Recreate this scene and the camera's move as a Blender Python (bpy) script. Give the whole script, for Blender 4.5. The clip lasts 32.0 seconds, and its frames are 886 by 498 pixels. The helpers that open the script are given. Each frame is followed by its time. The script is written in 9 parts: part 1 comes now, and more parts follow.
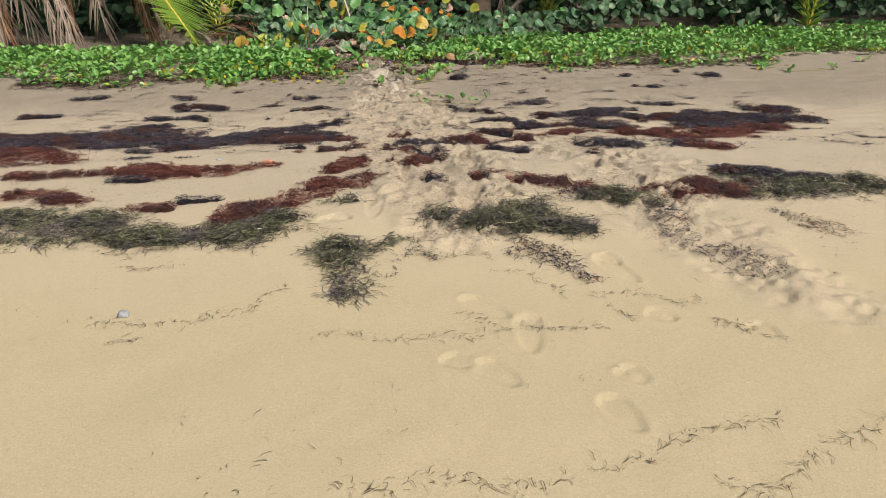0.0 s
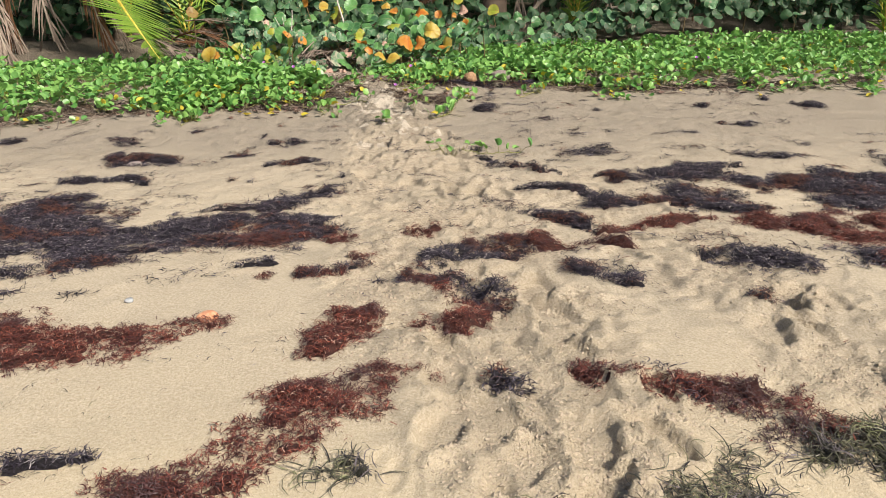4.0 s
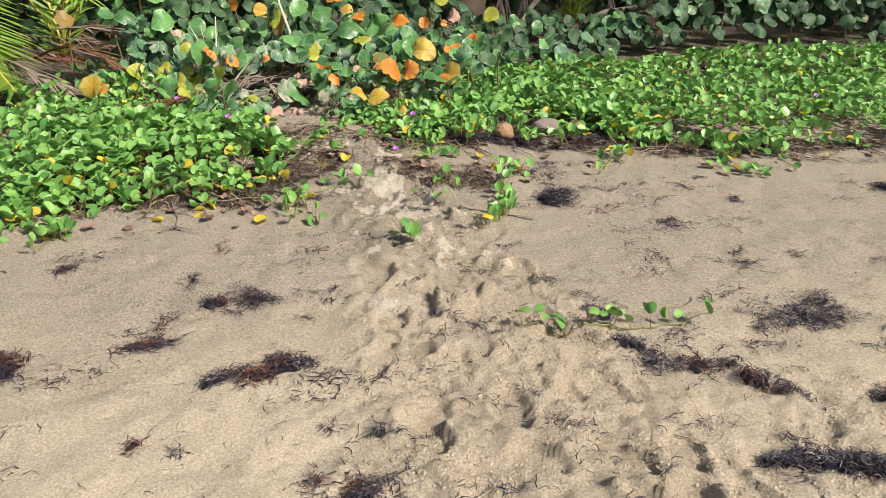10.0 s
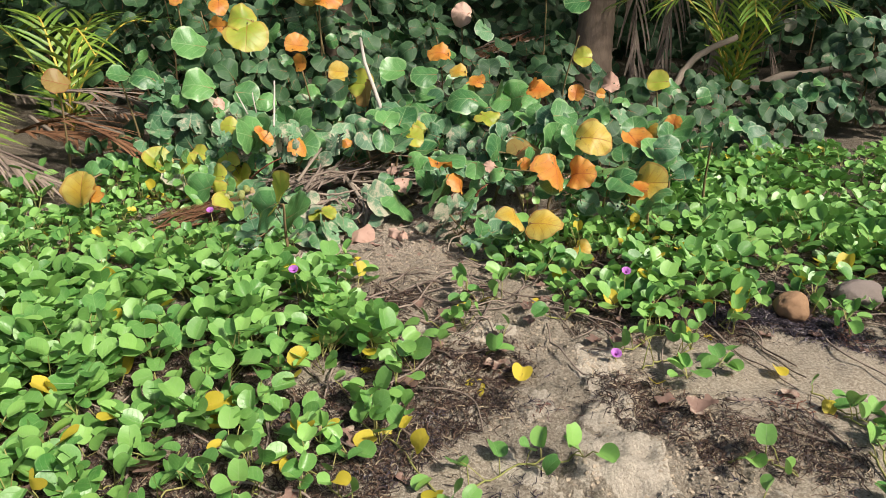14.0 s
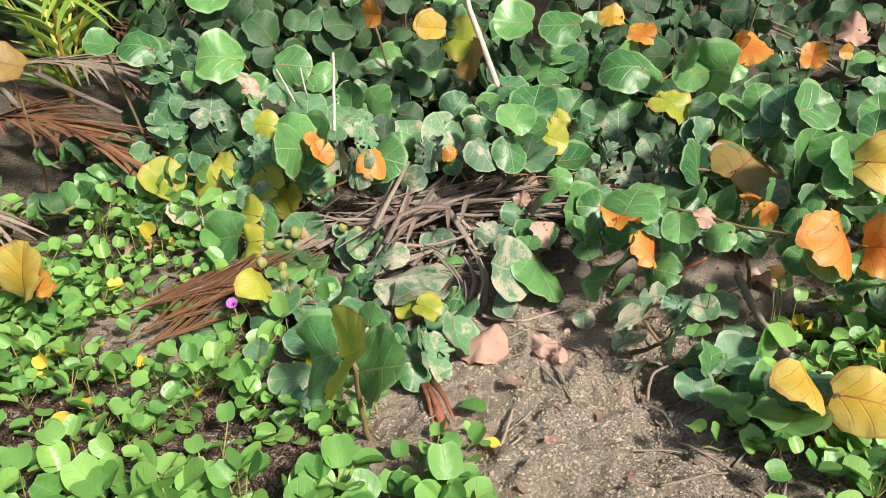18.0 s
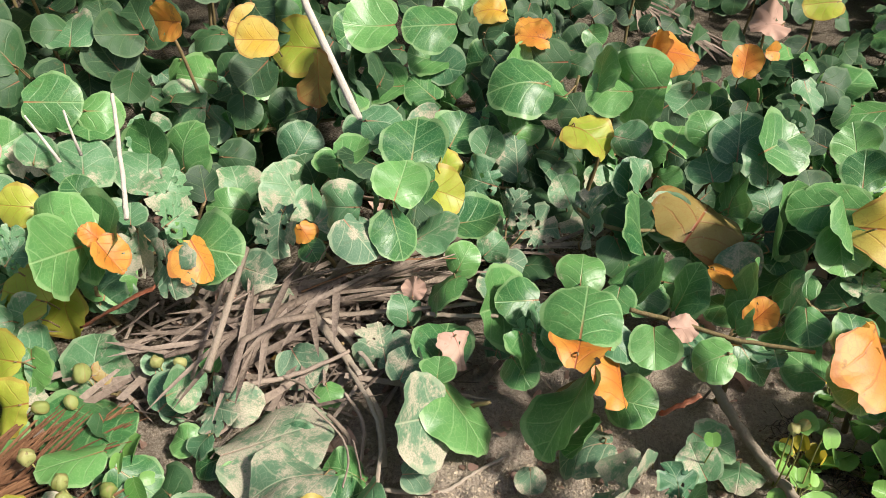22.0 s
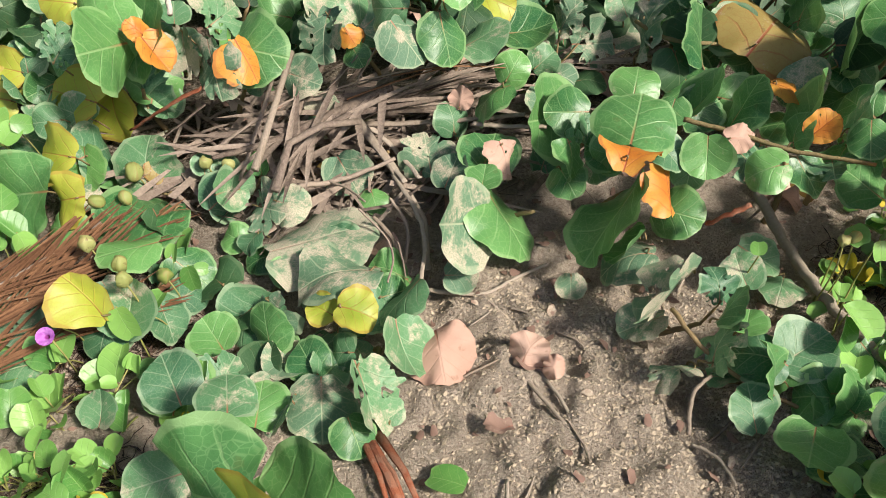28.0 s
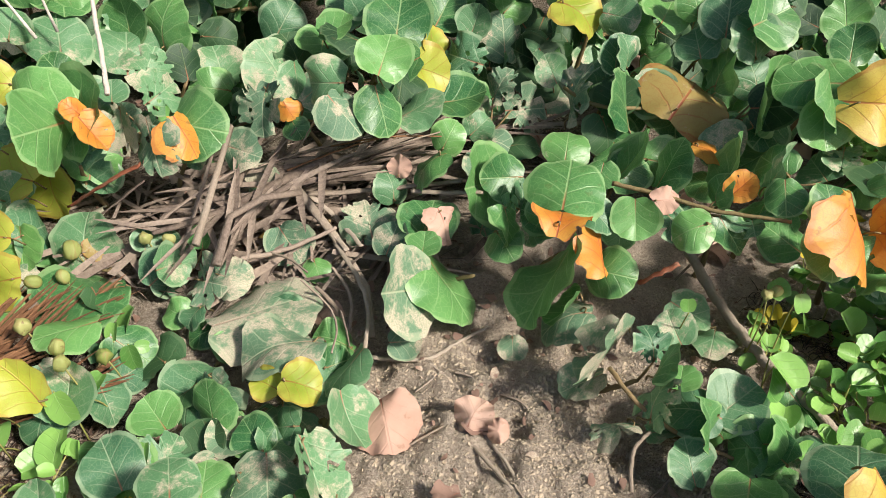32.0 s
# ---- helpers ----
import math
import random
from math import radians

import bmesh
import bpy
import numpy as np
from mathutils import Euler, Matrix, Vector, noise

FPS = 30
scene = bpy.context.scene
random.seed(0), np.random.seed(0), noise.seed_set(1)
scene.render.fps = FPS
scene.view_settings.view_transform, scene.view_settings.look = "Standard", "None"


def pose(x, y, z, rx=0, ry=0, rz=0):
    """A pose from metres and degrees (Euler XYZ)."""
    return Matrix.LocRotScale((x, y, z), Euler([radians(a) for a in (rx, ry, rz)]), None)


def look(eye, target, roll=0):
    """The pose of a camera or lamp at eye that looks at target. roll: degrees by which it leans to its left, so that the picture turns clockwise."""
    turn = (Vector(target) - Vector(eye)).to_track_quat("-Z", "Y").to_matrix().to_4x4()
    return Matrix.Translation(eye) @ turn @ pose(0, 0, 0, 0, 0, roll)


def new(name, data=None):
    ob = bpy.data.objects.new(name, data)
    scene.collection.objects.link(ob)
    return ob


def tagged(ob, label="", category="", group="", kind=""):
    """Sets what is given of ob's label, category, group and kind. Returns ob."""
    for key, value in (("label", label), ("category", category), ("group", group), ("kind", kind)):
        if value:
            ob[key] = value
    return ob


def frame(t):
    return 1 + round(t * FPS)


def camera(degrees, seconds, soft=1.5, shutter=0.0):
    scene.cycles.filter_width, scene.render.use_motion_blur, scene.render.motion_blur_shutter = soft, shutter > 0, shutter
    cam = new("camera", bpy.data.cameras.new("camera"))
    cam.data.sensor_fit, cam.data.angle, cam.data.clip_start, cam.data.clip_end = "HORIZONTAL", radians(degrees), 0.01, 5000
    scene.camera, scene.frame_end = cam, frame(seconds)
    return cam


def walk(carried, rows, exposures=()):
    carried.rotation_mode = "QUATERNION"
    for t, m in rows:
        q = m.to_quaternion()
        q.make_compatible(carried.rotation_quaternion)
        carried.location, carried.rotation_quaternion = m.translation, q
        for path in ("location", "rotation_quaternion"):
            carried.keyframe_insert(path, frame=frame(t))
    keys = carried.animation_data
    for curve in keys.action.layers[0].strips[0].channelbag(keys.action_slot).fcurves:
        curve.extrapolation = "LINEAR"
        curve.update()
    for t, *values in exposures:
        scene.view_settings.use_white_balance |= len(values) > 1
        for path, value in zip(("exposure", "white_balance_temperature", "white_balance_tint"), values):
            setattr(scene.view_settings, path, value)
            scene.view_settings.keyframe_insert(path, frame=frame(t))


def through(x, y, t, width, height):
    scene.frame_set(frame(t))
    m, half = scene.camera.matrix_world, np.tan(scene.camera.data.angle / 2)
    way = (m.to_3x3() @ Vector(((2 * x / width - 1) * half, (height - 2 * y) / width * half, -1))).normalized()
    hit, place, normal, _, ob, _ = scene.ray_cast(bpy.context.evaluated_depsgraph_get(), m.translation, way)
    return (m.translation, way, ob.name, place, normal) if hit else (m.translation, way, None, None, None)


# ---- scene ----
cam = camera(60.5, 32.0, soft=0.65)
METRES, EYE, TILT, LEAN, TURN = 11.739, 1.35, 0.0, 0.0, 0.0
ROWS = [
    (0.0, 0.0, 0.0, 0.0, -0.34, -22.51, 0.82),
    (0.5, -0.0034, 0.0253, 0.0012, -0.88, -20.94, 1.03),
    (1.0, -0.0011, 0.0514, -0.0002, -0.22, -21.13, 0.92),
    (1.5, -0.0014, 0.0768, 0.0003, 1.1, -21.7, 0.37),
    (2.0, -0.0092, 0.1057, 0.003, 0.75, -21.58, 0.72),
    (2.5, -0.0134, 0.1312, -0.0001, 0.09, -22.03, 1.23),
    (3.0, -0.0146, 0.1559, 0.0021, -0.16, -22.79, 1.07),
    (3.5, -0.0194, 0.1776, 0.0008, -0.46, -23.14, 1.06),
    (5.5, -0.0333, 0.2494, 0.0008, -3.36, -23.75, 0.13),
    (6.0, -0.0446, 0.2718, 0.0046, -5.06, -23.52, 0.68),
    (6.5, -0.0516, 0.2929, 0.0027, -6.41, -23.78, 0.28),
    (7.0, -0.0552, 0.315, 0.0072, -7.38, -24.08, -0.79),
    (7.5, -0.0626, 0.3361, 0.0045, -6.1, -25.26, -0.88),
    (8.0, -0.0727, 0.3651, 0.0064, -5.73, -25.84, 0.48),
    (8.5, -0.076, 0.3923, 0.0038, -5.6, -25.64, 0.44),
    (9.0, -0.078, 0.4161, 0.0034, -5.47, -24.9, -0.27),
    (9.5, -0.0826, 0.4422, 0.0009, -6.6, -24.4, -0.29),
    (10.0, -0.084, 0.4636, -0.003, -7.29, -24.92, -0.38),
    (10.5, -0.0845, 0.4841, -0.0052, -6.4, -25.39, -0.88),
    (11.0, -0.088, 0.5058, -0.008, -5.81, -24.93, -0.99),
    (11.5, -0.0957, 0.5359, -0.0106, -5.88, -24.03, -0.56),
    (12.0, -0.1018, 0.5664, -0.0149, -3.18, -23.17, -1.12),
    (12.5, -0.1097, 0.5971, -0.0195, -0.79, -21.98, -0.95),
    (13.0, -0.1171, 0.631, -0.0216, -2.76, -21.39, 0.03),
    (13.5, -0.1172, 0.6628, -0.023, -4.29, -22.03, -0.31),
    (14.0, -0.1221, 0.6874, -0.0241, -3.92, -21.52, -0.77),
    (14.5, -0.1323, 0.7148, -0.0202, -5.06, -20.46, 0.11),
    (15.0, -0.1386, 0.7365, -0.022, -5.51, -20.24, 0.49),
    (15.5, -0.1405, 0.7648, -0.0179, -4.8, -19.6, 1.18),
    (17.5, -0.1421, 0.8448, -0.0212, -1.27, -27.45, 1.0),
    (18.0, -0.1416, 0.8486, -0.0225, 0.59, -29.62, 1.53),
    (18.5, -0.1441, 0.8613, -0.0251, -0.55, -30.86, 2.06),
    (19.0, -0.1491, 0.892, -0.0314, -6.62, -35.09, 2.46),
    (19.5, -0.1544, 0.9101, -0.0278, -9.3, -38.82, 1.21),
    (20.0, -0.1591, 0.9204, -0.0248, -4.76, -38.85, 0.97),
    (20.5, -0.1541, 0.9299, -0.0253, -3.78, -37.98, 2.12),
    (21.0, -0.1483, 0.9313, -0.026, -7.16, -37.92, 1.71),
    (21.5, -0.1493, 0.932, -0.0252, -10.41, -36.28, -0.34),
    (22.0, -0.1482, 0.9321, -0.024, -12.97, -33.88, -0.88),
    (22.5, -0.1449, 0.9311, -0.0255, -18.54, -33.16, -1.1),
    (23.0, -0.1425, 0.9306, -0.0275, -23.4, -35.08, -1.19),
    (23.5, -0.141, 0.9298, -0.0292, -25.97, -37.56, -1.33),
    (24.0, -0.1396, 0.9293, -0.0302, -27.71, -39.72, -1.56),
    (24.5, -0.1398, 0.9296, -0.0314, -28.23, -42.6, -2.08),
    (25.0, -0.142, 0.9277, -0.0324, -25.49, -45.2, -2.0),
    (25.5, -0.1445, 0.9265, -0.033, -20.3, -47.46, -1.36),
    (27.5, -0.1497, 0.9266, -0.0331, -10.9, -46.71, -0.27),
    (28.0, -0.15, 0.9274, -0.0323, -9.5, -45.01, -0.2),
    (28.5, -0.1506, 0.9281, -0.0316, -8.09, -43.81, -0.27),
    (29.0, -0.15, 0.9288, -0.031, -8.1, -42.84, -0.37),
    (29.5, -0.15, 0.9286, -0.0298, -8.45, -41.67, -0.45),
    (30.0, -0.1498, 0.9278, -0.0286, -9.27, -40.77, -0.14),
    (30.5, -0.1488, 0.927, -0.0283, -10.91, -40.67, 0.14),
    (31.0, -0.1482, 0.9267, -0.0282, -12.27, -40.71, -0.24),
    (31.5, -0.1482, 0.9272, -0.0278, -13.08, -40.73, -0.56),
    (32.0, -0.1481, 0.9272, -0.0278, -13.66, -41.17, -1.16),
]
EXPOSURES = [(0.0, -0.13), (1.0, 0.0), (2.5, 0.1), (5.5, 0.32), (10.0, 0.32), (13.0, 0.25), (17.0, 0.42), (32.0, 0.48)]
walk(cam, [(t, pose(0, 0, EYE, TILT, LEAN, TURN) @ pose(METRES * x, METRES * y, METRES * z, 90 + pitch, roll, yaw)) for t, x, y, z, yaw, pitch, roll in ROWS], EXPOSURES)

# ---- light ----
SUN_FROM = (0.55, -0.55, 0.80)
world = bpy.data.worlds.new("sky")
scene.world = world
world.use_nodes = True
wn = world.node_tree
sky = wn.nodes.new("ShaderNodeTexSky")
sky.sky_type = 'NISHITA'
sky.sun_disc = False
sky.sun_elevation = math.atan2(SUN_FROM[2], math.hypot(SUN_FROM[0], SUN_FROM[1]))
sky.sun_rotation = math.atan2(SUN_FROM[0], SUN_FROM[1])
sky.dust_density = 3.0
sky.ozone_density = 0.6
wn.nodes["Background"].inputs[1].default_value = 0.088
wn.links.new(sky.outputs[0], wn.nodes["Background"].inputs[0])
sun = new("sun", bpy.data.lights.new("sun", 'SUN'))
sun.data.energy = 4.7
sun.data.angle = radians(7)
sun.data.color = (1.0, 0.93, 0.82)
sun.matrix_world = look(SUN_FROM, (0, 0, 0))

rnd = random.Random(7)
nrng = np.random.default_rng(11)


# ---- materials ----
class Nodes:
    """Short hand for building a node material."""

    def __init__(self, name):
        self.mat = bpy.data.materials.new(name)
        self.mat.use_nodes = True
        self.t = self.mat.node_tree
        self.bsdf = self.t.nodes["Principled BSDF"]
        self.out = self.t.nodes["Material Output"]

    def put(self, socket, value):
        if isinstance(value, bpy.types.NodeSocket):
            self.t.links.new(value, socket)
        else:
            socket.default_value = value

    def math(self, op, a, b=0.0, c=0.0, clamp=False):
        n = self.t.nodes.new("ShaderNodeMath")
        n.operation, n.use_clamp = op, clamp
        for s, v in zip(n.inputs, (a, b, c)):
            self.put(s, v)
        return n.outputs[0]

    def noise(self, vec, scale, detail=4, rough=0.55):
        n = self.t.nodes.new("ShaderNodeTexNoise")
        self.put(n.inputs["Vector"], vec)
        n.inputs["Scale"].default_value, n.inputs["Detail"].default_value, n.inputs["Roughness"].default_value = scale, detail, rough
        return n.outputs[0]

    def mix(self, f, a, b, kind='MIX'):
        n = self.t.nodes.new("ShaderNodeMix")
        n.data_type, n.blend_type = 'RGBA', kind
        self.put(n.inputs[0], f)
        for s, v in ((n.inputs[6], a), (n.inputs[7], b)):
            self.put(s, v if isinstance(v, bpy.types.NodeSocket) else (*v, 1))
        return n.outputs[2]

    def step(self, v, lo, hi):
        n = self.t.nodes.new("ShaderNodeMapRange")
        n.interpolation_type = 'SMOOTHSTEP'
        self.put(n.inputs[0], v)
        n.inputs[1].default_value, n.inputs[2].default_value = lo, hi
        return n.outputs[0]

    def bump(self, h, strength, dist, prev=None):
        n = self.t.nodes.new("ShaderNodeBump")
        self.put(n.inputs["Height"], h)
        n.inputs["Strength"].default_value, n.inputs["Distance"].default_value = strength, dist
        if prev:
            self.put(n.inputs["Normal"], prev)
        return n.outputs[0]

    def node(self, kind, out):
        return self.t.nodes.new(kind).outputs[out]

    def set(self, **kw):
        for k, v in kw.items():
            self.put(self.bsdf.inputs[k.replace("_", " ")], v if not isinstance(v, tuple) else (*v, 1))
        return self.mat


def sand_material():
    n = Nodes("sand")
    pos = n.node("ShaderNodeNewGeometry", "Position")
    xyz = n.t.nodes.new("ShaderNodeSeparateXYZ")
    n.put(xyz.inputs[0], pos)
    big, mid = n.noise(pos, 0.9, 4), n.noise(pos, 6, 5)
    fine, grain = n.noise(pos, 105, 4, 0.75), n.noise(pos, 260, 3, 0.7)
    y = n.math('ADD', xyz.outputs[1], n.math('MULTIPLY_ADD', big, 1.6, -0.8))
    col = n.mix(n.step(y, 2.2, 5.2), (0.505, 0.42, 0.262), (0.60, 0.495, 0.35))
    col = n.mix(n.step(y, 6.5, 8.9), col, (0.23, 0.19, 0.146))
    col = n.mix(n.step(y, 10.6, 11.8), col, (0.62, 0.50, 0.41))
    # leaf litter under the shrubs, with their shade painted into its near-black tone
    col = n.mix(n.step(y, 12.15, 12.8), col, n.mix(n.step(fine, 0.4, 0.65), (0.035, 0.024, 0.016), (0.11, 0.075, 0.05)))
    trail = n.t.nodes.new("ShaderNodeAttribute")
    trail.attribute_name = "trodden"
    col = n.mix(n.math('MULTIPLY', n.math('MULTIPLY', trail.outputs["Fac"], 0.7), n.math('SUBTRACT', 1.0, n.step(y, 8.2, 9.4))), col, (0.60, 0.492, 0.355))
    dry = n.t.nodes.new("ShaderNodeAttribute")
    dry.attribute_name = "crust"
    pale = n.step(n.math('ADD', dry.outputs["Fac"], n.math('MULTIPLY_ADD', fine, 0.5, -0.25)), 0.35, 0.6)
    col = n.mix(n.math('MULTIPLY', pale, 0.92), col, (0.64, 0.56, 0.46))
    damp = n.math('MULTIPLY', n.math('SUBTRACT', 1.0, n.math('MULTIPLY', trail.outputs["Fac"], 0.7)), n.step(n.noise(pos, 2.6, 5, 0.6), 0.50, 0.66))
    damp = n.math('MULTIPLY', damp, n.step(y, 4.0, 7.0))
    col = n.mix(n.math('MULTIPLY', damp, 0.42), col, (0.22, 0.18, 0.125))
    rough_up = n.math('MULTIPLY_ADD', n.step(y, 3.0, 5.0), 0.75, 0.25)
    col = n.mix(n.step(fine, 0.35, 0.68), n.mix(n.math('MULTIPLY', rough_up, 0.30), col, (0.20, 0.155, 0.10)), n.mix(n.math('MULTIPLY', rough_up, 0.38), col, (0.84, 0.75, 0.61)))
    col = n.mix(n.math('MULTIPLY', n.step(grain, 0.54, 0.66), 0.4), col, (0.13, 0.09, 0.055))
    col = n.mix(n.math('MULTIPLY', n.step(n.noise(pos, 170, 2), 0.66, 0.72), 0.6), col, (0.8, 0.72, 0.6))
    coarse = n.math('MULTIPLY_ADD', trail.outputs["Fac"], 0.28, n.math('MULTIPLY_ADD', n.step(y, 3.0, 4.6), 0.24, n.math('MULTIPLY_ADD', n.step(y, 10.6, 11.4), 0.55, 0.14)))
    worn = n.math('MULTIPLY_ADD', trail.outputs["Fac"], 0.55, n.math('MULTIPLY_ADD', n.step(y, 10.6, 11.4), 0.75, 0.06))
    b = n.bump(n.math('MULTIPLY', n.noise(pos, 34, 6, 0.7), worn), 0.9, 0.012)
    b = n.bump(n.math('MULTIPLY', n.noise(pos, 75, 5, 0.7), coarse), 0.9, 0.010, b)
    b2 = n.t.nodes.new("ShaderNodeBump")
    n.put(b2.inputs["Height"], n.math('MULTIPLY', n.noise(pos, 150, 3, 0.7), coarse))
    b2.inputs["Strength"].default_value, b2.inputs["Distance"].default_value = 0.9, 0.012
    n.put(b2.inputs["Normal"], b)
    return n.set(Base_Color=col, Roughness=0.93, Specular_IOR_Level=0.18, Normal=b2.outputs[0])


def strand_material(name, colours, other=None, rough=0.55):
    n = Nodes(name)
    r = n.node("ShaderNodeNewGeometry", "Random Per Island")
    pos = n.node("ShaderNodeNewGeometry", "Position")
    a, b, c, d = colours
    col = n.mix(n.step(r, 0.1, 0.5), a, b)
    col = n.mix(n.step(r, 0.62, 0.82), col, c)
    col = n.mix(n.step(r, 0.93, 0.96), col, d)
    col = n.mix(n.step(n.noise(pos, 9, 3), 0.4, 0.7), col, n.mix(0.5, col, a))
    if other:
        col = n.mix(n.step(n.math('ADD', n.noise(pos, 3.5, 3), n.math('MULTIPLY_ADD', r, 0.3, -0.15)), 0.60, 0.70), col, n.mix(n.step(r, 0.3, 0.8), *other))
    return n.set(Base_Color=col, Roughness=rough, Specular_IOR_Level=0.3)


def mat_material(name, a, b):
    n = Nodes(name)
    pos = n.node("ShaderNodeNewGeometry", "Position")
    f = n.noise(pos, 90, 5, 0.75)
    return n.set(Base_Color=n.mix(n.step(f, 0.35, 0.7), a, b), Roughness=0.85, Normal=n.bump(f, 1.0, 0.02))


def leaf_material(name, dark, light, vein, dust=0.0, spots=0.0, rough=0.36, through=0.13, vein_mix=0.75, rim=None, red_base=0.7):
    n = Nodes(name)
    uv = n.node("ShaderNodeUVMap", "UV")
    xyz = n.t.nodes.new("ShaderNodeSeparateXYZ")
    n.put(xyz.inputs[0], uv)
    pos = n.node("ShaderNodeNewGeometry", "Position")
    info = n.t.nodes.new("ShaderNodeObjectInfo")
    isl = n.node("ShaderNodeNewGeometry", "Random Per Island")
    rand = n.math('FRACT', n.math('ADD', info.outputs["Random"], isl))
    u = n.math('ABSOLUTE', n.math('SUBTRACT', xyz.outputs[0], 0.5))
    v = xyz.outputs[1]
    mid = n.math('SUBTRACT', 1.0, n.step(u, 0.005, 0.018))
    s = n.math('FRACT', n.math('MULTIPLY', n.math('SUBTRACT', v, n.math('MULTIPLY', u, n.math('MULTIPLY_ADD', u, -0.9, 1.05))), 4.3))
    lat = n.math('SUBTRACT', 1.0, n.step(n.math('ABSOLUTE', n.math('SUBTRACT', n.math('ADD', s, n.math('MULTIPLY_ADD', n.noise(uv, 5, 3), 0.3, -0.15)), 0.5)), 0.018, 0.07))
    lat = n.math('MULTIPLY', lat, n.math('SUBTRACT', 1.0, n.step(u, 0.25, 0.5)))
    veins = n.math('MAXIMUM', mid, n.math('MULTIPLY', lat, 0.62))
    net = n.t.nodes.new("ShaderNodeTexVoronoi")
    net.feature = 'DISTANCE_TO_EDGE'
    n.put(net.inputs["Vector"], uv)
    net.inputs["Scale"].default_value = 16
    fine = n.math('SUBTRACT', 1.0, n.step(net.outputs["Distance"], 0.01, 0.07))
    m1, m2 = n.noise(pos, 14, 4), n.noise(pos, 95, 4, 0.7)
    col = n.mix(n.math('MULTIPLY_ADD', rand, 0.75, n.math('MULTIPLY_ADD', m1, 0.7, -0.25)), dark, light)
    edge = n.math('POWER', n.math('ADD', n.math('POWER', u, 2.0), n.math('POWER', n.math('SUBTRACT', v, 0.5), 2.0)), 0.5)
    if rim:
        col = n.mix(n.math('MULTIPLY', n.step(n.math('ADD', edge, n.math('MULTIPLY_ADD', m1, 0.3, -0.15)), 0.15, 0.5), 0.8), col, rim)
    col = n.mix(n.math('MULTIPLY', fine, 0.20), col, vein)
    col = n.mix(n.math('MULTIPLY', veins, vein_mix), col, vein)
    base_red = n.math('MULTIPLY', n.math('SUBTRACT', 1.0, n.step(v, 0.12, 0.55)), n.math('SUBTRACT', 1.0, n.step(u, 0.004, 0.022)))
    col = n.mix(n.math('MULTIPLY', base_red, red_base), col, (0.36, 0.07, 0.04))
    col = n.mix(n.math('MULTIPLY', n.step(edge, 0.462, 0.49), 0.45), col, vein)
    if spots:
        col = n.mix(n.math('MULTIPLY', n.step(n.noise(pos, 45, 3), 0.62, 0.7), spots), col, (0.16, 0.08, 0.035))
    gloss = rough
    if dust:
        shift = n.math('MULTIPLY_ADD', rand, 0.16, -0.08)
        where = n.math('ADD', n.math('ADD', n.math('MULTIPLY', m1, 0.75), n.math('MULTIPLY', m2, 0.35)), shift)
        d = n.step(where, 0.80 - 0.42 * dust, 0.92 - 0.42 * dust)
        speck = n.step(n.noise(pos, 330, 3, 0.7), 0.42, 0.56)
        d = n.math('MULTIPLY', d, n.math('MULTIPLY_ADD', speck, 0.55, 0.42))
        col = n.mix(d, col, (0.52, 0.44, 0.34))
        gloss = n.math('MULTIPLY_ADD', d, 0.5, rough)
    b = n.bump(n.math('MULTIPLY_ADD', veins, -0.6, n.math('MULTIPLY', m2, 0.5)), 0.5, 0.004)
    n.set(Base_Color=col, Roughness=gloss, Specular_IOR_Level=0.46, Normal=b)
    tr = n.t.nodes.new("ShaderNodeBsdfTranslucent")
    n.put(tr.inputs["Color"], n.mix(0.35, col, light))
    mx = n.t.nodes.new("ShaderNodeMixShader")
    mx.inputs[0].default_value = through
    n.put(mx.inputs[1], n.bsdf.outputs[0])
    n.put(mx.inputs[2], tr.outputs[0])
    n.put(n.out.inputs[0], mx.outputs[0])
    return n.mat


def wood_material(name, a, b, scale=30, rough=0.8, sandy=0.0):
    n = Nodes(name)
    pos = n.node("ShaderNodeNewGeometry", "Position")
    co = n.node("ShaderNodeTexCoord", "Object")
    st = n.t.nodes.new("ShaderNodeMapping")
    n.put(st.inputs[0], co)
    st.inputs["Scale"].default_value = (1, 1, 0.25)
    g, m = n.noise(st.outputs[0], scale * 3, 5, 0.7), n.noise(pos, scale * 0.5, 4)
    rand = n.t.nodes.new("ShaderNodeObjectInfo").outputs["Random"]
    isl = n.node("ShaderNodeNewGeometry", "Random Per Island")
    f = n.math('MULTIPLY_ADD', n.math('FRACT', n.math('ADD', rand, isl)), 0.55, n.math('MULTIPLY_ADD', g, 0.9, -0.25))
    col = n.mix(f, a, b)
    col = n.mix(n.math('MULTIPLY', n.step(m, 0.5, 0.75), 0.4), col, a)
    if sandy:
        col = n.mix(n.math('MULTIPLY', n.step(m, 0.45, 0.6), sandy), col, (0.42, 0.34, 0.25))
    return n.set(Base_Color=col, Roughness=rough, Specular_IOR_Level=0.2, Normal=n.bump(g, 0.8, 0.006))


def plain_material(name, a, b, scale=20, rough=0.6):
    n = Nodes(name)
    f = n.noise(n.node("ShaderNodeNewGeometry", "Position"), scale, 5, 0.65)
    return n.set(Base_Color=n.mix(n.step(f, 0.3, 0.7), a, b), Roughness=rough, Normal=n.bump(f, 0.6, 0.01))


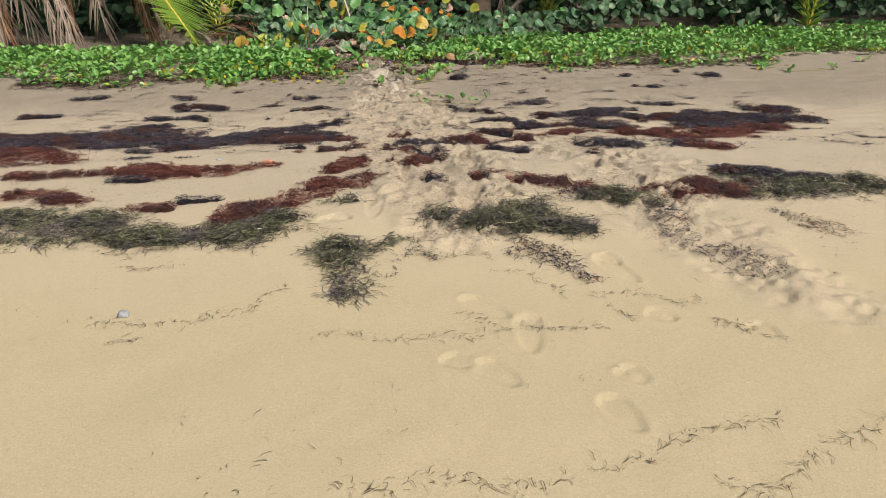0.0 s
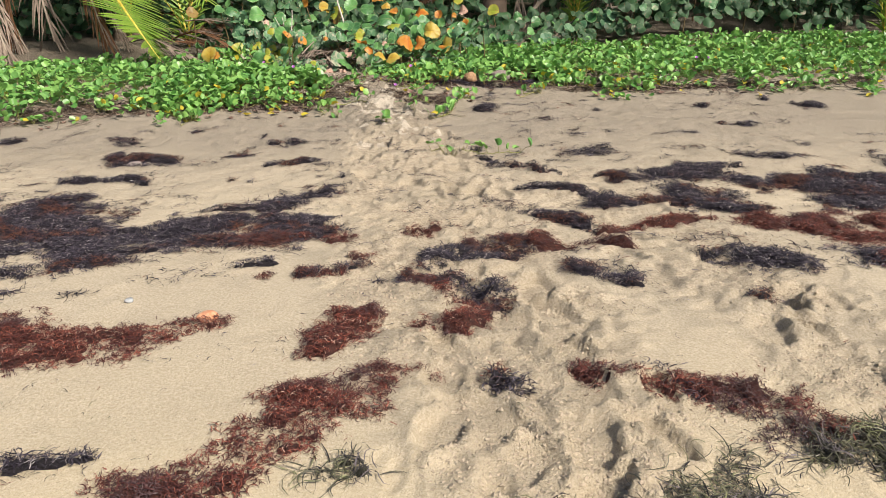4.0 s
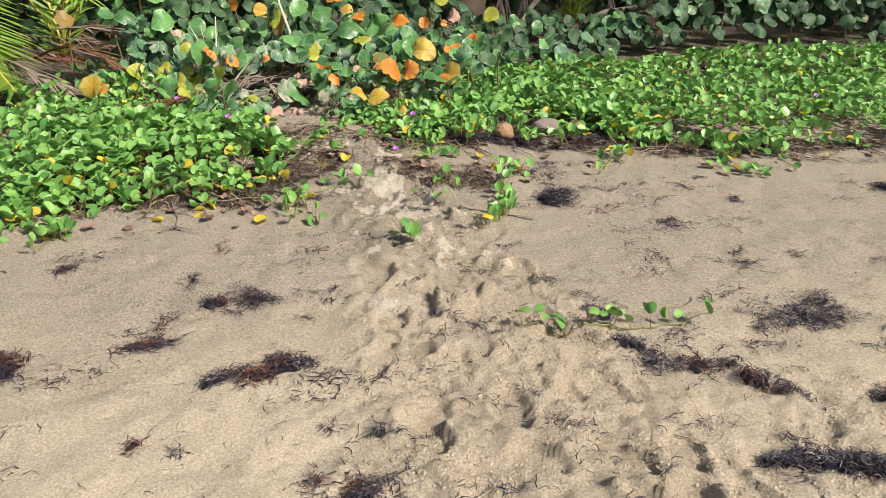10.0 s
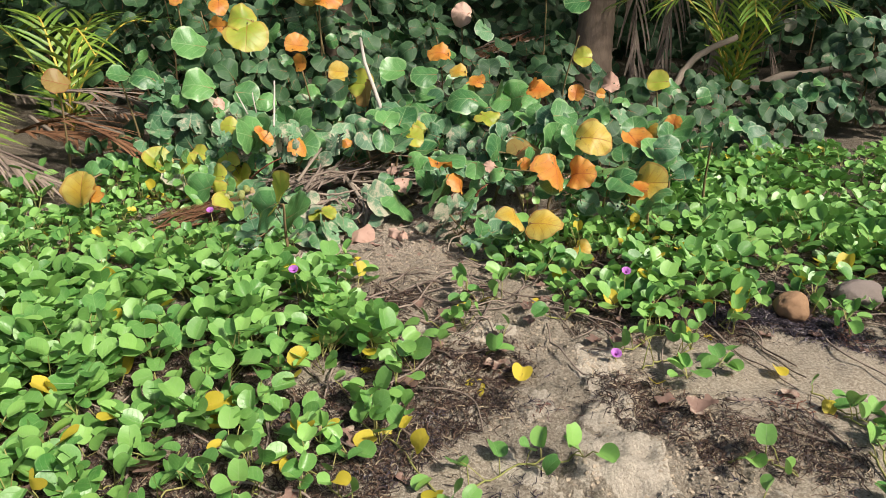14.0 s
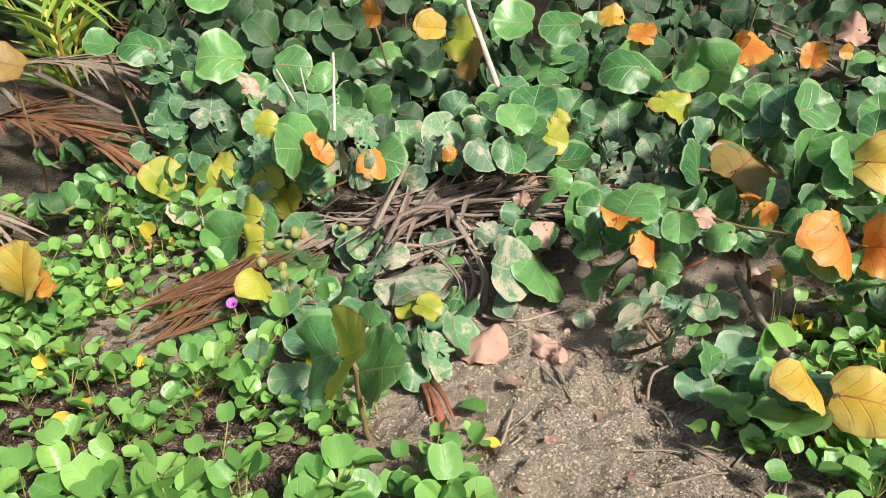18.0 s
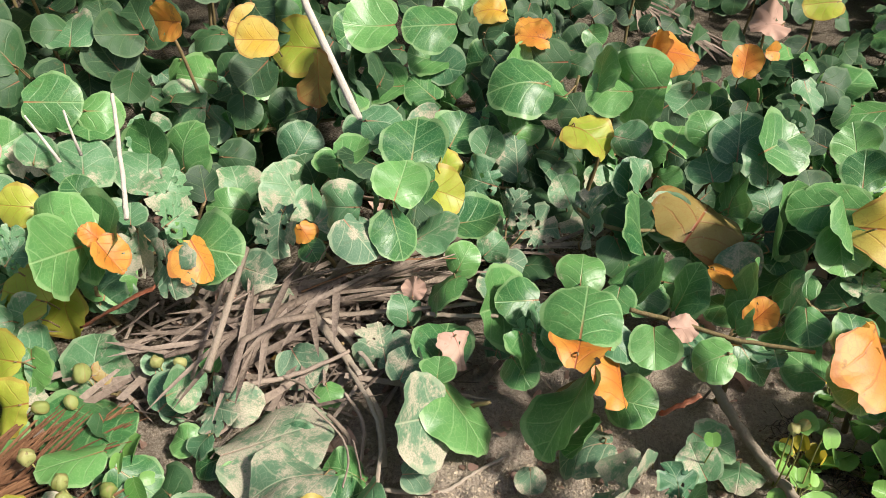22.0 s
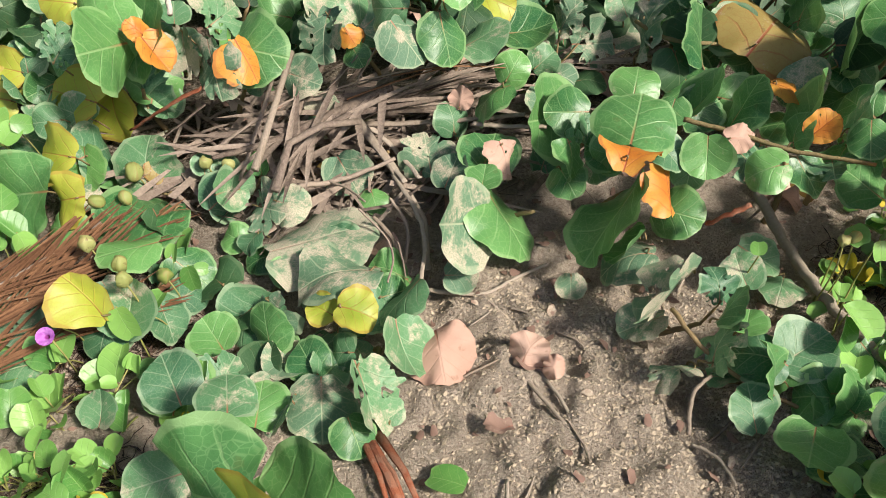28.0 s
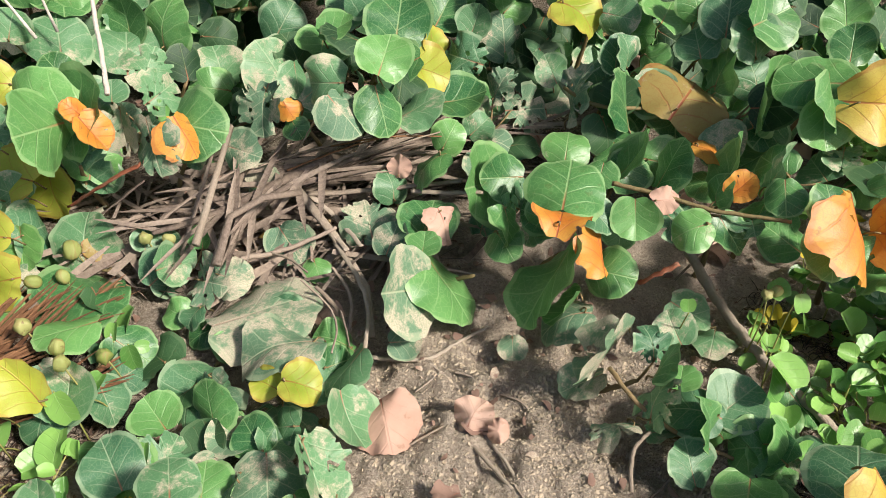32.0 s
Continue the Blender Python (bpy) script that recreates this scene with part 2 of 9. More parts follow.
SAND = sand_material()
CRUMB = plain_material("sand crumb", (0.34, 0.275, 0.20), (0.47, 0.385, 0.29), 70, 0.95)
WEED = {
    "dark": (mat_material("dark weed mat", (0.010, 0.008, 0.011), (0.032, 0.024, 0.030)), strand_material("dark weed", ((0.012, 0.009, 0.014), (0.042, 0.034, 0.048), (0.12, 0.098, 0.12), (0.42, 0.38, 0.37)), ((0.05, 0.022, 0.018), (0.16, 0.06, 0.035)))),
    "red": (mat_material("red weed mat", (0.045, 0.015, 0.012), (0.12, 0.036, 0.022)), strand_material("red weed", ((0.04, 0.014, 0.014), (0.13, 0.036, 0.027), (0.30, 0.088, 0.055), (0.48, 0.33, 0.26)), ((0.03, 0.016, 0.02), (0.10, 0.06, 0.06)))),
    "green": (mat_material("green weed mat", (0.022, 0.021, 0.015), (0.07, 0.066, 0.038)), strand_material("green weed", ((0.030, 0.026, 0.028), (0.105, 0.10, 0.062), (0.21, 0.215, 0.10), (0.48, 0.45, 0.32)), ((0.035, 0.028, 0.038), (0.16, 0.135, 0.14)))),
}
WEED["sparse"] = WEED["dark"]
WEED["litter"] = (None, strand_material("vine litter", ((0.022, 0.014, 0.013), (0.06, 0.035, 0.027), (0.14, 0.085, 0.055), (0.40, 0.32, 0.21))))
BROWN_WEED = strand_material("brown weed", ((0.05, 0.036, 0.022), (0.12, 0.09, 0.05), (0.2, 0.15, 0.085), (0.36, 0.3, 0.2)))
LEAF = {
    "green": leaf_material("sea grape green", (0.024, 0.110, 0.038), (0.152, 0.35, 0.10), (0.34, 0.50, 0.23), 0.18, 0.18, 0.36, 0.13, 0.52),
    "dusty": leaf_material("sea grape dusty", (0.040, 0.13, 0.064), (0.13, 0.28, 0.125), (0.38, 0.47, 0.30), 0.42, 0.12, 0.45, 0.13, 0.52),
    "sandy": leaf_material("sea grape sandy", (0.08, 0.17, 0.10), (0.18, 0.30, 0.17), (0.40, 0.45, 0.30), 0.71, 0.1, 0.7),
    "lime": leaf_material("sea grape lime", (0.22, 0.33, 0.035), (0.46, 0.50, 0.06), (0.45, 0.20, 0.06), 0.1, 0.1, 0.42, 0.3, 0.5, (0.52, 0.52, 0.09)),
    "yellow": leaf_material("sea grape yellow", (0.55, 0.30, 0.03), (0.68, 0.50, 0.07), (0.42, 0.12, 0.05), 0.12, 0.25, 0.45, 0.3, 0.55, (0.62, 0.52, 0.14)),
    "ochre": leaf_material("sea grape ochre", (0.26, 0.17, 0.05), (0.36, 0.28, 0.09), (0.30, 0.08, 0.03), 0.2, 0.4, 0.5, 0.25),
    "orange": leaf_material("sea grape orange", (0.58, 0.17, 0.025), (0.68, 0.30, 0.05), (0.42, 0.08, 0.04), 0.1, 0.45, 0.45, 0.3, 0.55, (0.66, 0.36, 0.07)),
    "dead": leaf_material("sea grape dead", (0.42, 0.25, 0.19), (0.66, 0.46, 0.37), (0.46, 0.29, 0.22), 0.3, 0.35, 0.75, 0.1),
    # darker copy of the green leaf, its shade painted into the colour
    "shade": leaf_material("sea grape shaded", (0.012, 0.042, 0.018), (0.048, 0.125, 0.044), (0.12, 0.19, 0.09), 0.12, 0.2, 0.58, 0.15),
}
LEAF["torn"] = LEAF["dusty"]
LEAF["torn_sandy"] = LEAF["sandy"]
VINE_LEAF = leaf_material("morning glory leaf", (0.056, 0.197, 0.042), (0.29, 0.525, 0.125), (0.27, 0.43, 0.15), 0.0, 0.06, 0.34, 0.16, 0.5, None, 0.0)
VINE_YELLOW = leaf_material("morning glory yellow leaf", (0.52, 0.45, 0.035), (0.78, 0.60, 0.07), (0.7, 0.5, 0.1), 0.0, 0.15, 0.5, 0.3, 0.4, None, 0.0)
VINE_BROWN = leaf_material("withered leaf", (0.12, 0.075, 0.058), (0.32, 0.20, 0.155), (0.2, 0.12, 0.09), 0.45, 0.3, 0.85, 0.08)
VINE_STEM = wood_material("vine stem", (0.20, 0.24, 0.06), (0.40, 0.34, 0.14), 20, 0.6)
TWIG = wood_material("grape twig", (0.16, 0.14, 0.06), (0.30, 0.20, 0.11), 30, 0.7)
DRY = wood_material("dry palm", (0.055, 0.036, 0.030), (0.44, 0.35, 0.285), 30, 0.85, 0.15)
RUST = wood_material("rusty palm", (0.085, 0.036, 0.02), (0.30, 0.155, 0.08), 40, 0.8)
GREY = wood_material("grey wood", (0.22, 0.17, 0.13), (0.46, 0.39, 0.32), 40, 0.85, 0.15)
BONE = wood_material("bleached wood", (0.48, 0.42, 0.36), (0.72, 0.68, 0.62), 40, 0.8)
ROT = wood_material("rotten red wood", (0.16, 0.045, 0.025), (0.42, 0.15, 0.08), 60, 0.85, 0.2)
TRUNK = wood_material("palm trunk bark", (0.13, 0.095, 0.07), (0.36, 0.27, 0.205), 14, 0.9)
FROND = leaf_material("palm frond green", (0.10, 0.24, 0.03), (0.27, 0.42, 0.06), (0.5, 0.45, 0.1), 0.0, 0.1, 0.4, 0.2, 0.3, None, 0.0)
RACHIS = plain_material("yellow palm rib", (0.5, 0.34, 0.04), (0.7, 0.55, 0.1), 20, 0.45)
PURPLE = plain_material("purple petal", (0.34, 0.08, 0.40), (0.50, 0.20, 0.56), 90, 0.5)
THROAT = plain_material("flower throat", (0.25, 0.03, 0.25), (0.4, 0.08, 0.38), 90, 0.5)
HUSK = wood_material("coconut husk", (0.22, 0.115, 0.06), (0.48, 0.30, 0.18), 60, 0.95)
OLD_HUSK = wood_material("weathered coconut husk", (0.2, 0.16, 0.14), (0.42, 0.36, 0.33), 40, 0.95)
SPONGE = plain_material("orange sponge", (0.62, 0.24, 0.11), (0.75, 0.42, 0.26), 90, 0.9)
STONE = plain_material("grey pebble", (0.22, 0.23, 0.24), (0.42, 0.43, 0.44), 60, 0.7)
BERRY = leaf_material("seed capsule", (0.20, 0.27, 0.06), (0.46, 0.44, 0.18), (0.3, 0.2, 0.08), 0.25, 0.9, 0.6, 0.15, 0.2)


# ---- building helpers ----
def mesh_of(name, verts, faces, material, uvs=None, smooth=True):
    me = bpy.data.meshes.new(name)
    me.from_pydata(verts.tolist() if isinstance(verts, np.ndarray) else verts, [], faces.tolist() if isinstance(faces, np.ndarray) else faces)
    me.materials.append(material)
    if smooth:
        me.polygons.foreach_set("use_smooth", [True] * len(me.polygons))
    if uvs is not None:
        layer = me.uv_layers.new(name="UVMap")
        idx = np.empty(len(me.loops), dtype=np.int32)
        me.loops.foreach_get("vertex_index", idx)
        layer.data.foreach_set("uv", np.asarray(uvs, dtype=np.float32)[idx].ravel())
    me.update()
    return me


def child(name, me, parent, label=""):
    ob = new(name, me)
    ob.parent = parent
    return tagged(ob, label)


def empty(name, at):
    ob = new(name)
    ob.location = at
    ob.empty_display_size = 0.05
    return ob


class Soup:
    """Vertices, faces and texture places gathered for one mesh."""

    def __init__(self):
        self.v, self.f, self.uv, self.n = [], [], [], 0

    def add(self, v, f, uv=None):
        v = np.asarray(v, dtype=float)
        self.v.append(v)
        self.uv.append(np.zeros((len(v), 2)) if uv is None else uv)
        self.f.extend([tuple(i + self.n for i in q) for q in f])
        self.n += len(v)

    def mesh(self, name, material, smooth=True):
        return mesh_of(name, np.concatenate(self.v), self.f, material, np.concatenate(self.uv), smooth)


def tube(points, radii, sides=7, flat=1.0, wobble=0.0, seed=0):
    """A tapered, slightly crooked rod through the points."""
    r = random.Random(seed)
    P = [Vector(p) for p in points]
    if len(P) == 2:
        P = [P[0], P[0].lerp(P[1], 0.35), P[0].lerp(P[1], 0.7), P[1]]
    n = len(P)
    if not isinstance(radii, (list, tuple)):
        radii = (radii, radii * 0.7)
    v, f = [], []
    for i, p in enumerate(P):
        t = (P[min(i + 1, n - 1)] - P[max(i - 1, 0)]).normalized()
        side = t.cross(Vector((0, 0, 1)))
        side = side.normalized() if side.length > 1e-3 else Vector((1, 0, 0))
        up = side.cross(t).normalized()
        k = i / (n - 1)
        rad = radii[0] + (radii[-1] - radii[0]) * k
        q = p + (side * r.uniform(-1, 1) + up * r.uniform(-1, 1)) * wobble * rad
        for j in range(sides):
            a = 2 * math.pi * j / sides
            g = rad * (1 + 0.12 * r.uniform(-1, 1))
            v.append(q + side * math.cos(a) * g + up * math.sin(a) * g * flat)
    for i in range(n - 1):
        for j in range(sides):
            f.append((i * sides + j, i * sides + (j + 1) % sides, (i + 1) * sides + (j + 1) % sides, (i + 1) * sides + j))
    f.append(tuple(range(sides))[::-1])
    f.append(tuple(range((n - 1) * sides, n * sides)))
    return np.array([tuple(a) for a in v]), f


def bend(points, n=8):
    """A smooth line through a few points."""
    P = [Vector(p) for p in points]
    if len(P) < 3:
        return P
    out = []
    for i in range(len(P) - 1):
        a, b, c, d = P[max(i - 1, 0)], P[i], P[i + 1], P[min(i + 2, len(P) - 1)]
        for k in range(n):
            t = k / n
            out.append(0.5 * ((2 * b) + (c - a) * t + (2 * a - 5 * b + 4 * c - d) * t * t + (3 * b - a - 3 * c + d) * t ** 3))
    return out + [P[-1]]


# ---- ground ----
PROFILE_Y = (-500, 4.05, 4.7, 5.4, 5.95, 6.65, 7.4, 8.55, 9.45, 10.35, 11, 11.5, 12, 12.6, 14.4, 500)
PROFILE_Z = (0, 0, -.035, -.108, -.18, -.27, -.325, -.325, -.30, -.28, -.27, -.32, -.405, -.395, -.40, -.40)
LATTICE = np.random.default_rng(3).random((256, 256))


def value_noise(x, y, scale, octaves=3, shift=0.0):
    out, amp, tot = 0.0, 1.0, 0.0
    x, y = np.asarray(x, float) * scale + shift, np.asarray(y, float) * scale + shift * 1.7
    for _ in range(octaves):
        xi, yi = np.floor(x).astype(int), np.floor(y).astype(int)
        fx, fy = x - xi, y - yi
        fx, fy = fx * fx * (3 - 2 * fx), fy * fy * (3 - 2 * fy)
        g = lambda a, b: LATTICE[(xi + a) % 256, (yi + b) % 256]
        out = out + amp * ((g(0, 0) * (1 - fx) + g(1, 0) * fx) * (1 - fy) + (g(0, 1) * (1 - fx) + g(1, 1) * fx) * fy)
        tot += amp
        amp *= 0.5
        x, y = x * 2.03 + 17.3, y * 2.03 + 9.1
    return out / tot - 0.5


def near_line(x, y, rows):
    """How deep each place lies within a band along rows of (x, y, half width): 1 in the middle, 0 at the edge, below 0 outside."""
    best = np.full(np.shape(x), -9.0)
    rows = list(rows)
    pairs = list(zip(rows[:-1], rows[1:])) or [(rows[0], rows[0])]
    for (ax, ay, aw), (bx, by, bw) in pairs:
        dx, dy = bx - ax, by - ay
        l2 = dx * dx + dy * dy
        k = np.clip(((x - ax) * dx + (y - ay) * dy) / l2, 0, 1) if l2 > 0 else 0.0 * x
        w = aw + (bw - aw) * k
        best = np.maximum(best, 1 - np.hypot(x - ax - dx * k, y - ay - dy * k) / w)
    return best


TRAIL = ((.05, 3.55, .3), (.1, 4.1, .5), (-.1, 5.0, .62), (-.2, 6, .7), (-.3, 7.1, .75), (-.5, 8.2, .6), (-.6, 8.9, .45), (-.75, 9.8, .42), (-1.1, 10.6, .4), (-1.35, 11.3, .45), (-1.25, 12.0, .5))
HUMMOCKS = ((1.5, 2.7, .3), (1.3, 3.3, .4), (1.15, 3.9, .45), (1.2, 4.7, .6), (.9, 5.6, .7), (.8, 6.6, .7), (.6, 7.4, .5))
PRINTS = []


def footprint(ax, ay, bx, by):
    """A bare foot's print, from its toes to its heel."""
    PRINTS.append((ax, ay, bx, by))


footprint(0.32, 2.60, 0.31, 2.32)
footprint(0.08, 2.76, 0.25, 2.58)
footprint(0.70, 3.15, 0.82, 2.89)
footprint(-0.01, 3.32, 0.18, 3.19)
footprint(0.51, 2.05, 0.58, 1.86)
footprint(0.12, 2.27, 0.24, 2.11)
footprint(0.01, 2.29, 0.08, 2.24)
footprint(0.60, 2.22, 0.66, 2.13)
footprint(0.71, 3.19, 0.78, 3.08)
footprint(0.04, 3.31, 0.12, 3.20)
footprint(-0.36, 4.00, -0.36, 3.66)
footprint(-0.12, 3.95, -0.13, 3.69)
footprint(-0.64, 3.65, -0.46, 3.67)
footprint(-0.13, 3.89, -0.14, 3.67)
footprint(-0.42, 4.02, -0.39, 3.85)
footprint(0.12, 4.98, 0.22, 5.19)
footprint(0.81, 2.61, 0.86, 2.57)
footprint(1.17, 2.49, 1.19, 2.44)
footprint(0.16, 5.11, 0.25, 5.00)
footprint(0.82, 5.10, 0.81, 4.90)
footprint(0.05, 5.34, 0.11, 5.18)
footprint(-0.94, 6.77, -0.79, 6.68)
footprint(0.52, 5.77, 0.59, 5.65)
footprint(-0.99, 7.55, -0.81, 7.49)
footprint(-1.80, 7.18, -1.76, 6.99)
footprint(-2.18, 7.70, -2.12, 7.45)
footprint(-0.62, 7.48, -0.50, 7.55)
footprint(0.03, 7.69, 0.02, 7.51)
footprint(-0.82, 7.25, -0.75, 6.99)
footprint(-0.32, 7.90, -0.17, 7.84)
footprint(-0.65, 7.70, -0.58, 7.84)
footprint(0.65, 5.53, 0.79, 5.37)
footprint(-0.00, 7.79, 0.05, 7.63)
footprint(-0.59, 5.98, -0.52, 5.86)
footprint(-0.54, 6.40, -0.47, 6.49)
footprint(-0.95, 6.78, -1.13, 6.72)
footprint(-0.59, 3.71, -0.48, 3.67)
footprint(1.17, 3.02, 1.20, 2.87)
footprint(1.48, 3.19, 1.54, 3.10)
footprint(-0.11, 3.88, -0.13, 3.69)
footprint(1.34, 3.76, 1.49, 3.62)


def tread():
    """Deep pits of many feet in the loose sand of the trail: x, y, heading, half length, half width, depth."""
    r, out = random.Random(23), []
    for rows, n in ((TRAIL[:8], 105), (HUMMOCKS[2:], 50)):
        for _ in range(n):
            k = r.random() * (len(rows) - 1)
            (ax, ay, aw), (bx, by, bw) = rows[int(k)], rows[int(k) + 1]
            f = k - int(k)
            w = aw + (bw - aw) * f
            out.append((ax + (bx - ax) * f + r.gauss(0, 0.55) * w, ay + (by - ay) * f + r.gauss(0, 0.1), 1.7 + r.gauss(0, 0.5), r.uniform(0.10, 0.15), r.uniform(0.05, 0.075), r.uniform(0.008, 0.022)))
    return out


PITS = tread()


def trodden(x, y):
    e = 0.5 * value_noise(x, y, 3.0, 3, 5)
    a = np.clip(near_line(x, y, TRAIL) * 1.6 + e + 0.25, 0, 1)
    b = np.clip(near_line(x, y, HUMMOCKS) * 1.3 + e, 0, 1) * 0.8
    return np.maximum(a, b)


def crust(x, y):
    """Plates of pale dry crust left standing in the trodden sand."""
    m = value_noise(x, y, 5.5, 4, 120) + 0.35 * value_noise(x, y, 17, 3, 31)
    return np.clip((m - 0.02) / 0.05, 0, 1) * np.clip(trodden(x, y) * 1.6 - 0.35, 0, 1) * np.clip((y - 7.9) / 0.9, 0, 1) * np.clip((10.9 - y) / 0.4, 0, 1)


def height(x, y):
    x, y = np.asarray(x, float), np.asarray(y, float)
    t = trodden(x, y)
    z = np.interp(y, PROFILE_Y, PROFILE_Z) + 0.05 * value_noise(x, y, 0.5, 2) + 0.012 * value_noise(x, y, 2.5, 3, 3)
    far = np.clip((y - 4.0) / 3.0, 0, 1)
    z = z + (0.012 + 0.014 * far) * value_noise(x, y, 6, 4, 8) * (0.4 + far)
    lump = value_noise(x, y, 5.5, 4, 21)
    rough = t * (0.05 * value_noise(x, y, 3.4, 2, 88) + 0.066 * lump - 0.04 * np.abs(value_noise(x, y, 7, 3, 40)) + 0.030 * value_noise(x, y, 22, 2, 51) + 0.012)
    rough = rough + 0.016 * crust(x, y) + t * 0.020 * np.clip(4 * value_noise(x, y, 8.5, 3, 140), -0.5, 0.5) + t * 0.013 * np.clip(4 * value_noise(x, y, 17, 4, 150), -0.5, 0.5)
    for cx, cy, head, hl, hw, most in PITS:
        deep = most * min(1.0, 1.4 * float(trodden(np.array([cx]), np.array([cy]))[0]))
        near = (np.abs(x - cx) < 0.22) & (np.abs(y - cy) < 0.22)
        if not near.any():
            continue
        px, py = x[near] - cx, y[near] - cy
        a, b = (px * math.cos(head) + py * math.sin(head)) / hl, (py * math.cos(head) - px * math.sin(head)) / hw
        q = np.sqrt(a * a + b * b) + 0.5 * value_noise(px, py, 14, 2, cx * 7)
        w = np.clip((1.12 - q) / 0.3, 0, 1)
        w = w * w * (3 - 2 * w)
        rough[near] = rough[near] * (1 - 0.75 * w) - deep * w + 0.55 * deep * np.exp(-((q - 1.28) / 0.2) ** 2) * (1 + 2.2 * value_noise(px, py, 34, 3, cy * 5))
    z = z + rough
    hollow = np.clip((y - 10.6) / 0.6, 0, 1) * np.clip((13.0 - y) / 0.5, 0, 1)
    z = z + hollow * (0.035 * value_noise(x, y, 12, 3, 66) - 0.05 * np.abs(value_noise(x, y, 9, 3, 15)) + 0.02 * value_noise(x, y, 26, 2, 28))
    for ax, ay, bx, by in PRINTS:
        dx, dy = bx - ax, by - ay
        ln = max(math.hypot(dx, dy), 0.12)
        ux, uy = dx / math.hypot(dx, dy), dy / math.hypot(dx, dy)
        mx, my = (ax + bx) / 2, (ay + by) / 2
        near = (np.abs(x - mx) < 0.4) & (np.abs(y - my) < 0.4)
        if not near.any():
            continue
        px, py = x[near] - mx, y[near] - my
        a, b = (px * ux + py * uy) / (ln * 0.5), (-px * uy + py * ux)
        wide = 0.047 - 0.013 * np.clip(a, -1, 1)
        q = np.sqrt(np.maximum(np.abs(a) ** 2.4, 0) + np.abs(b / wide) ** 2.2)
        d = -0.007 * np.clip((1.08 - q) / 0.22, 0, 1) * (1 - 0.2 * np.cos(a * 3)) + 0.0025 * np.exp(-((q - 1.25) / 0.16) ** 2) * (1 + 1.5 * value_noise(px, py, 40, 2, mx))
        toes = np.exp(-((a + 0.82) / 0.13) ** 2) * np.cos(b * 270) * (np.abs(b) < 0.045)
        d = d + 0.004 * toes
        z[near] = z[near] + d
    return z


def spread(lo, hi, fine, reach):
    """Places along one axis: fine between lo and hi, ever wider out to reach."""
    mid = list(np.arange(lo, hi, fine))
    out, s, p = [], fine, hi
    while p < reach:
        out.append(p)
        s *= 1.04
        p += s
    inn, s, p = [], fine, lo
    while p > -reach:
        s *= 1.04
        p -= s
        inn.append(p)
    return np.array(inn[::-1] + mid + out)


gx, gy = spread(-2.9, 2.4, 0.0135, 600), spread(1.2, 13.0, 0.0145, 600)
GX, GY = np.meshgrid(gx, gy)
GZ = height(GX.ravel(), GY.ravel())
nx, ny = len(gx), len(gy)
i, j = np.meshgrid(np.arange(nx - 1), np.arange(ny - 1))
k = (j * nx + i).ravel()
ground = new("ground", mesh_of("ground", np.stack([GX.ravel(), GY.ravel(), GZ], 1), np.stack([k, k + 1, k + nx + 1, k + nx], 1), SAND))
at = ground.data.attributes.new("trodden", 'FLOAT', 'POINT')
at.data.foreach_set("value", trodden(GX.ravel(), GY.ravel()))
at = ground.data.attributes.new("crust", 'FLOAT', 'POINT')
at.data.foreach_set("value", crust(GX.ravel(), GY.ravel()))
tagged(ground, "tan beach sand, trodden into a rough trail, damp towards the shrubs, with litter and painted shade under them", "ground", kind="structure")

GRID_X, GRID_Y, GRID_Z = gx.tolist(), gy.tolist(), GZ.reshape(ny, nx)


def gz(x, y):
    """The ground's height at one place."""
    a = min(max(int(np.searchsorted(gx, x)) - 1, 0), nx - 2)
    b = min(max(int(np.searchsorted(gy, y)) - 1, 0), ny - 2)
    p, q = (x - GRID_X[a]) / (GRID_X[a + 1] - GRID_X[a]), (y - GRID_Y[b]) / (GRID_Y[b + 1] - GRID_Y[b])
    return float((GRID_Z[b, a] * (1 - p) + GRID_Z[b, a + 1] * p) * (1 - q) + (GRID_Z[b + 1, a] * (1 - p) + GRID_Z[b + 1, a + 1] * p) * q)


def lie(x, y):
    """The heights of the ground sheet at many places."""
    x, y = np.asarray(x, float), np.asarray(y, float)
    a, b = np.clip(np.searchsorted(gx, x) - 1, 0, nx - 2), np.clip(np.searchsorted(gy, y) - 1, 0, ny - 2)
    p, q = (x - gx[a]) / (gx[a + 1] - gx[a]), (y - gy[b]) / (gy[b + 1] - gy[b])
    return (GRID_Z[b, a] * (1 - p) + GRID_Z[b, a + 1] * p) * (1 - q) + (GRID_Z[b + 1, a] * (1 - p) + GRID_Z[b + 1, a + 1] * p) * q


def crumbs_by_shrubs():
    """Trodden crumbs and bits in the sandy hollow between the leaves."""
    x, y = np.concatenate([nrng.uniform(-2.5, -0.3, 7000), nrng.normal(-1.3, 0.35, 13000)]), np.concatenate([nrng.uniform(11.1, 12.4, 7000), nrng.uniform(10.9, 12.3, 13000)])
    return x, y


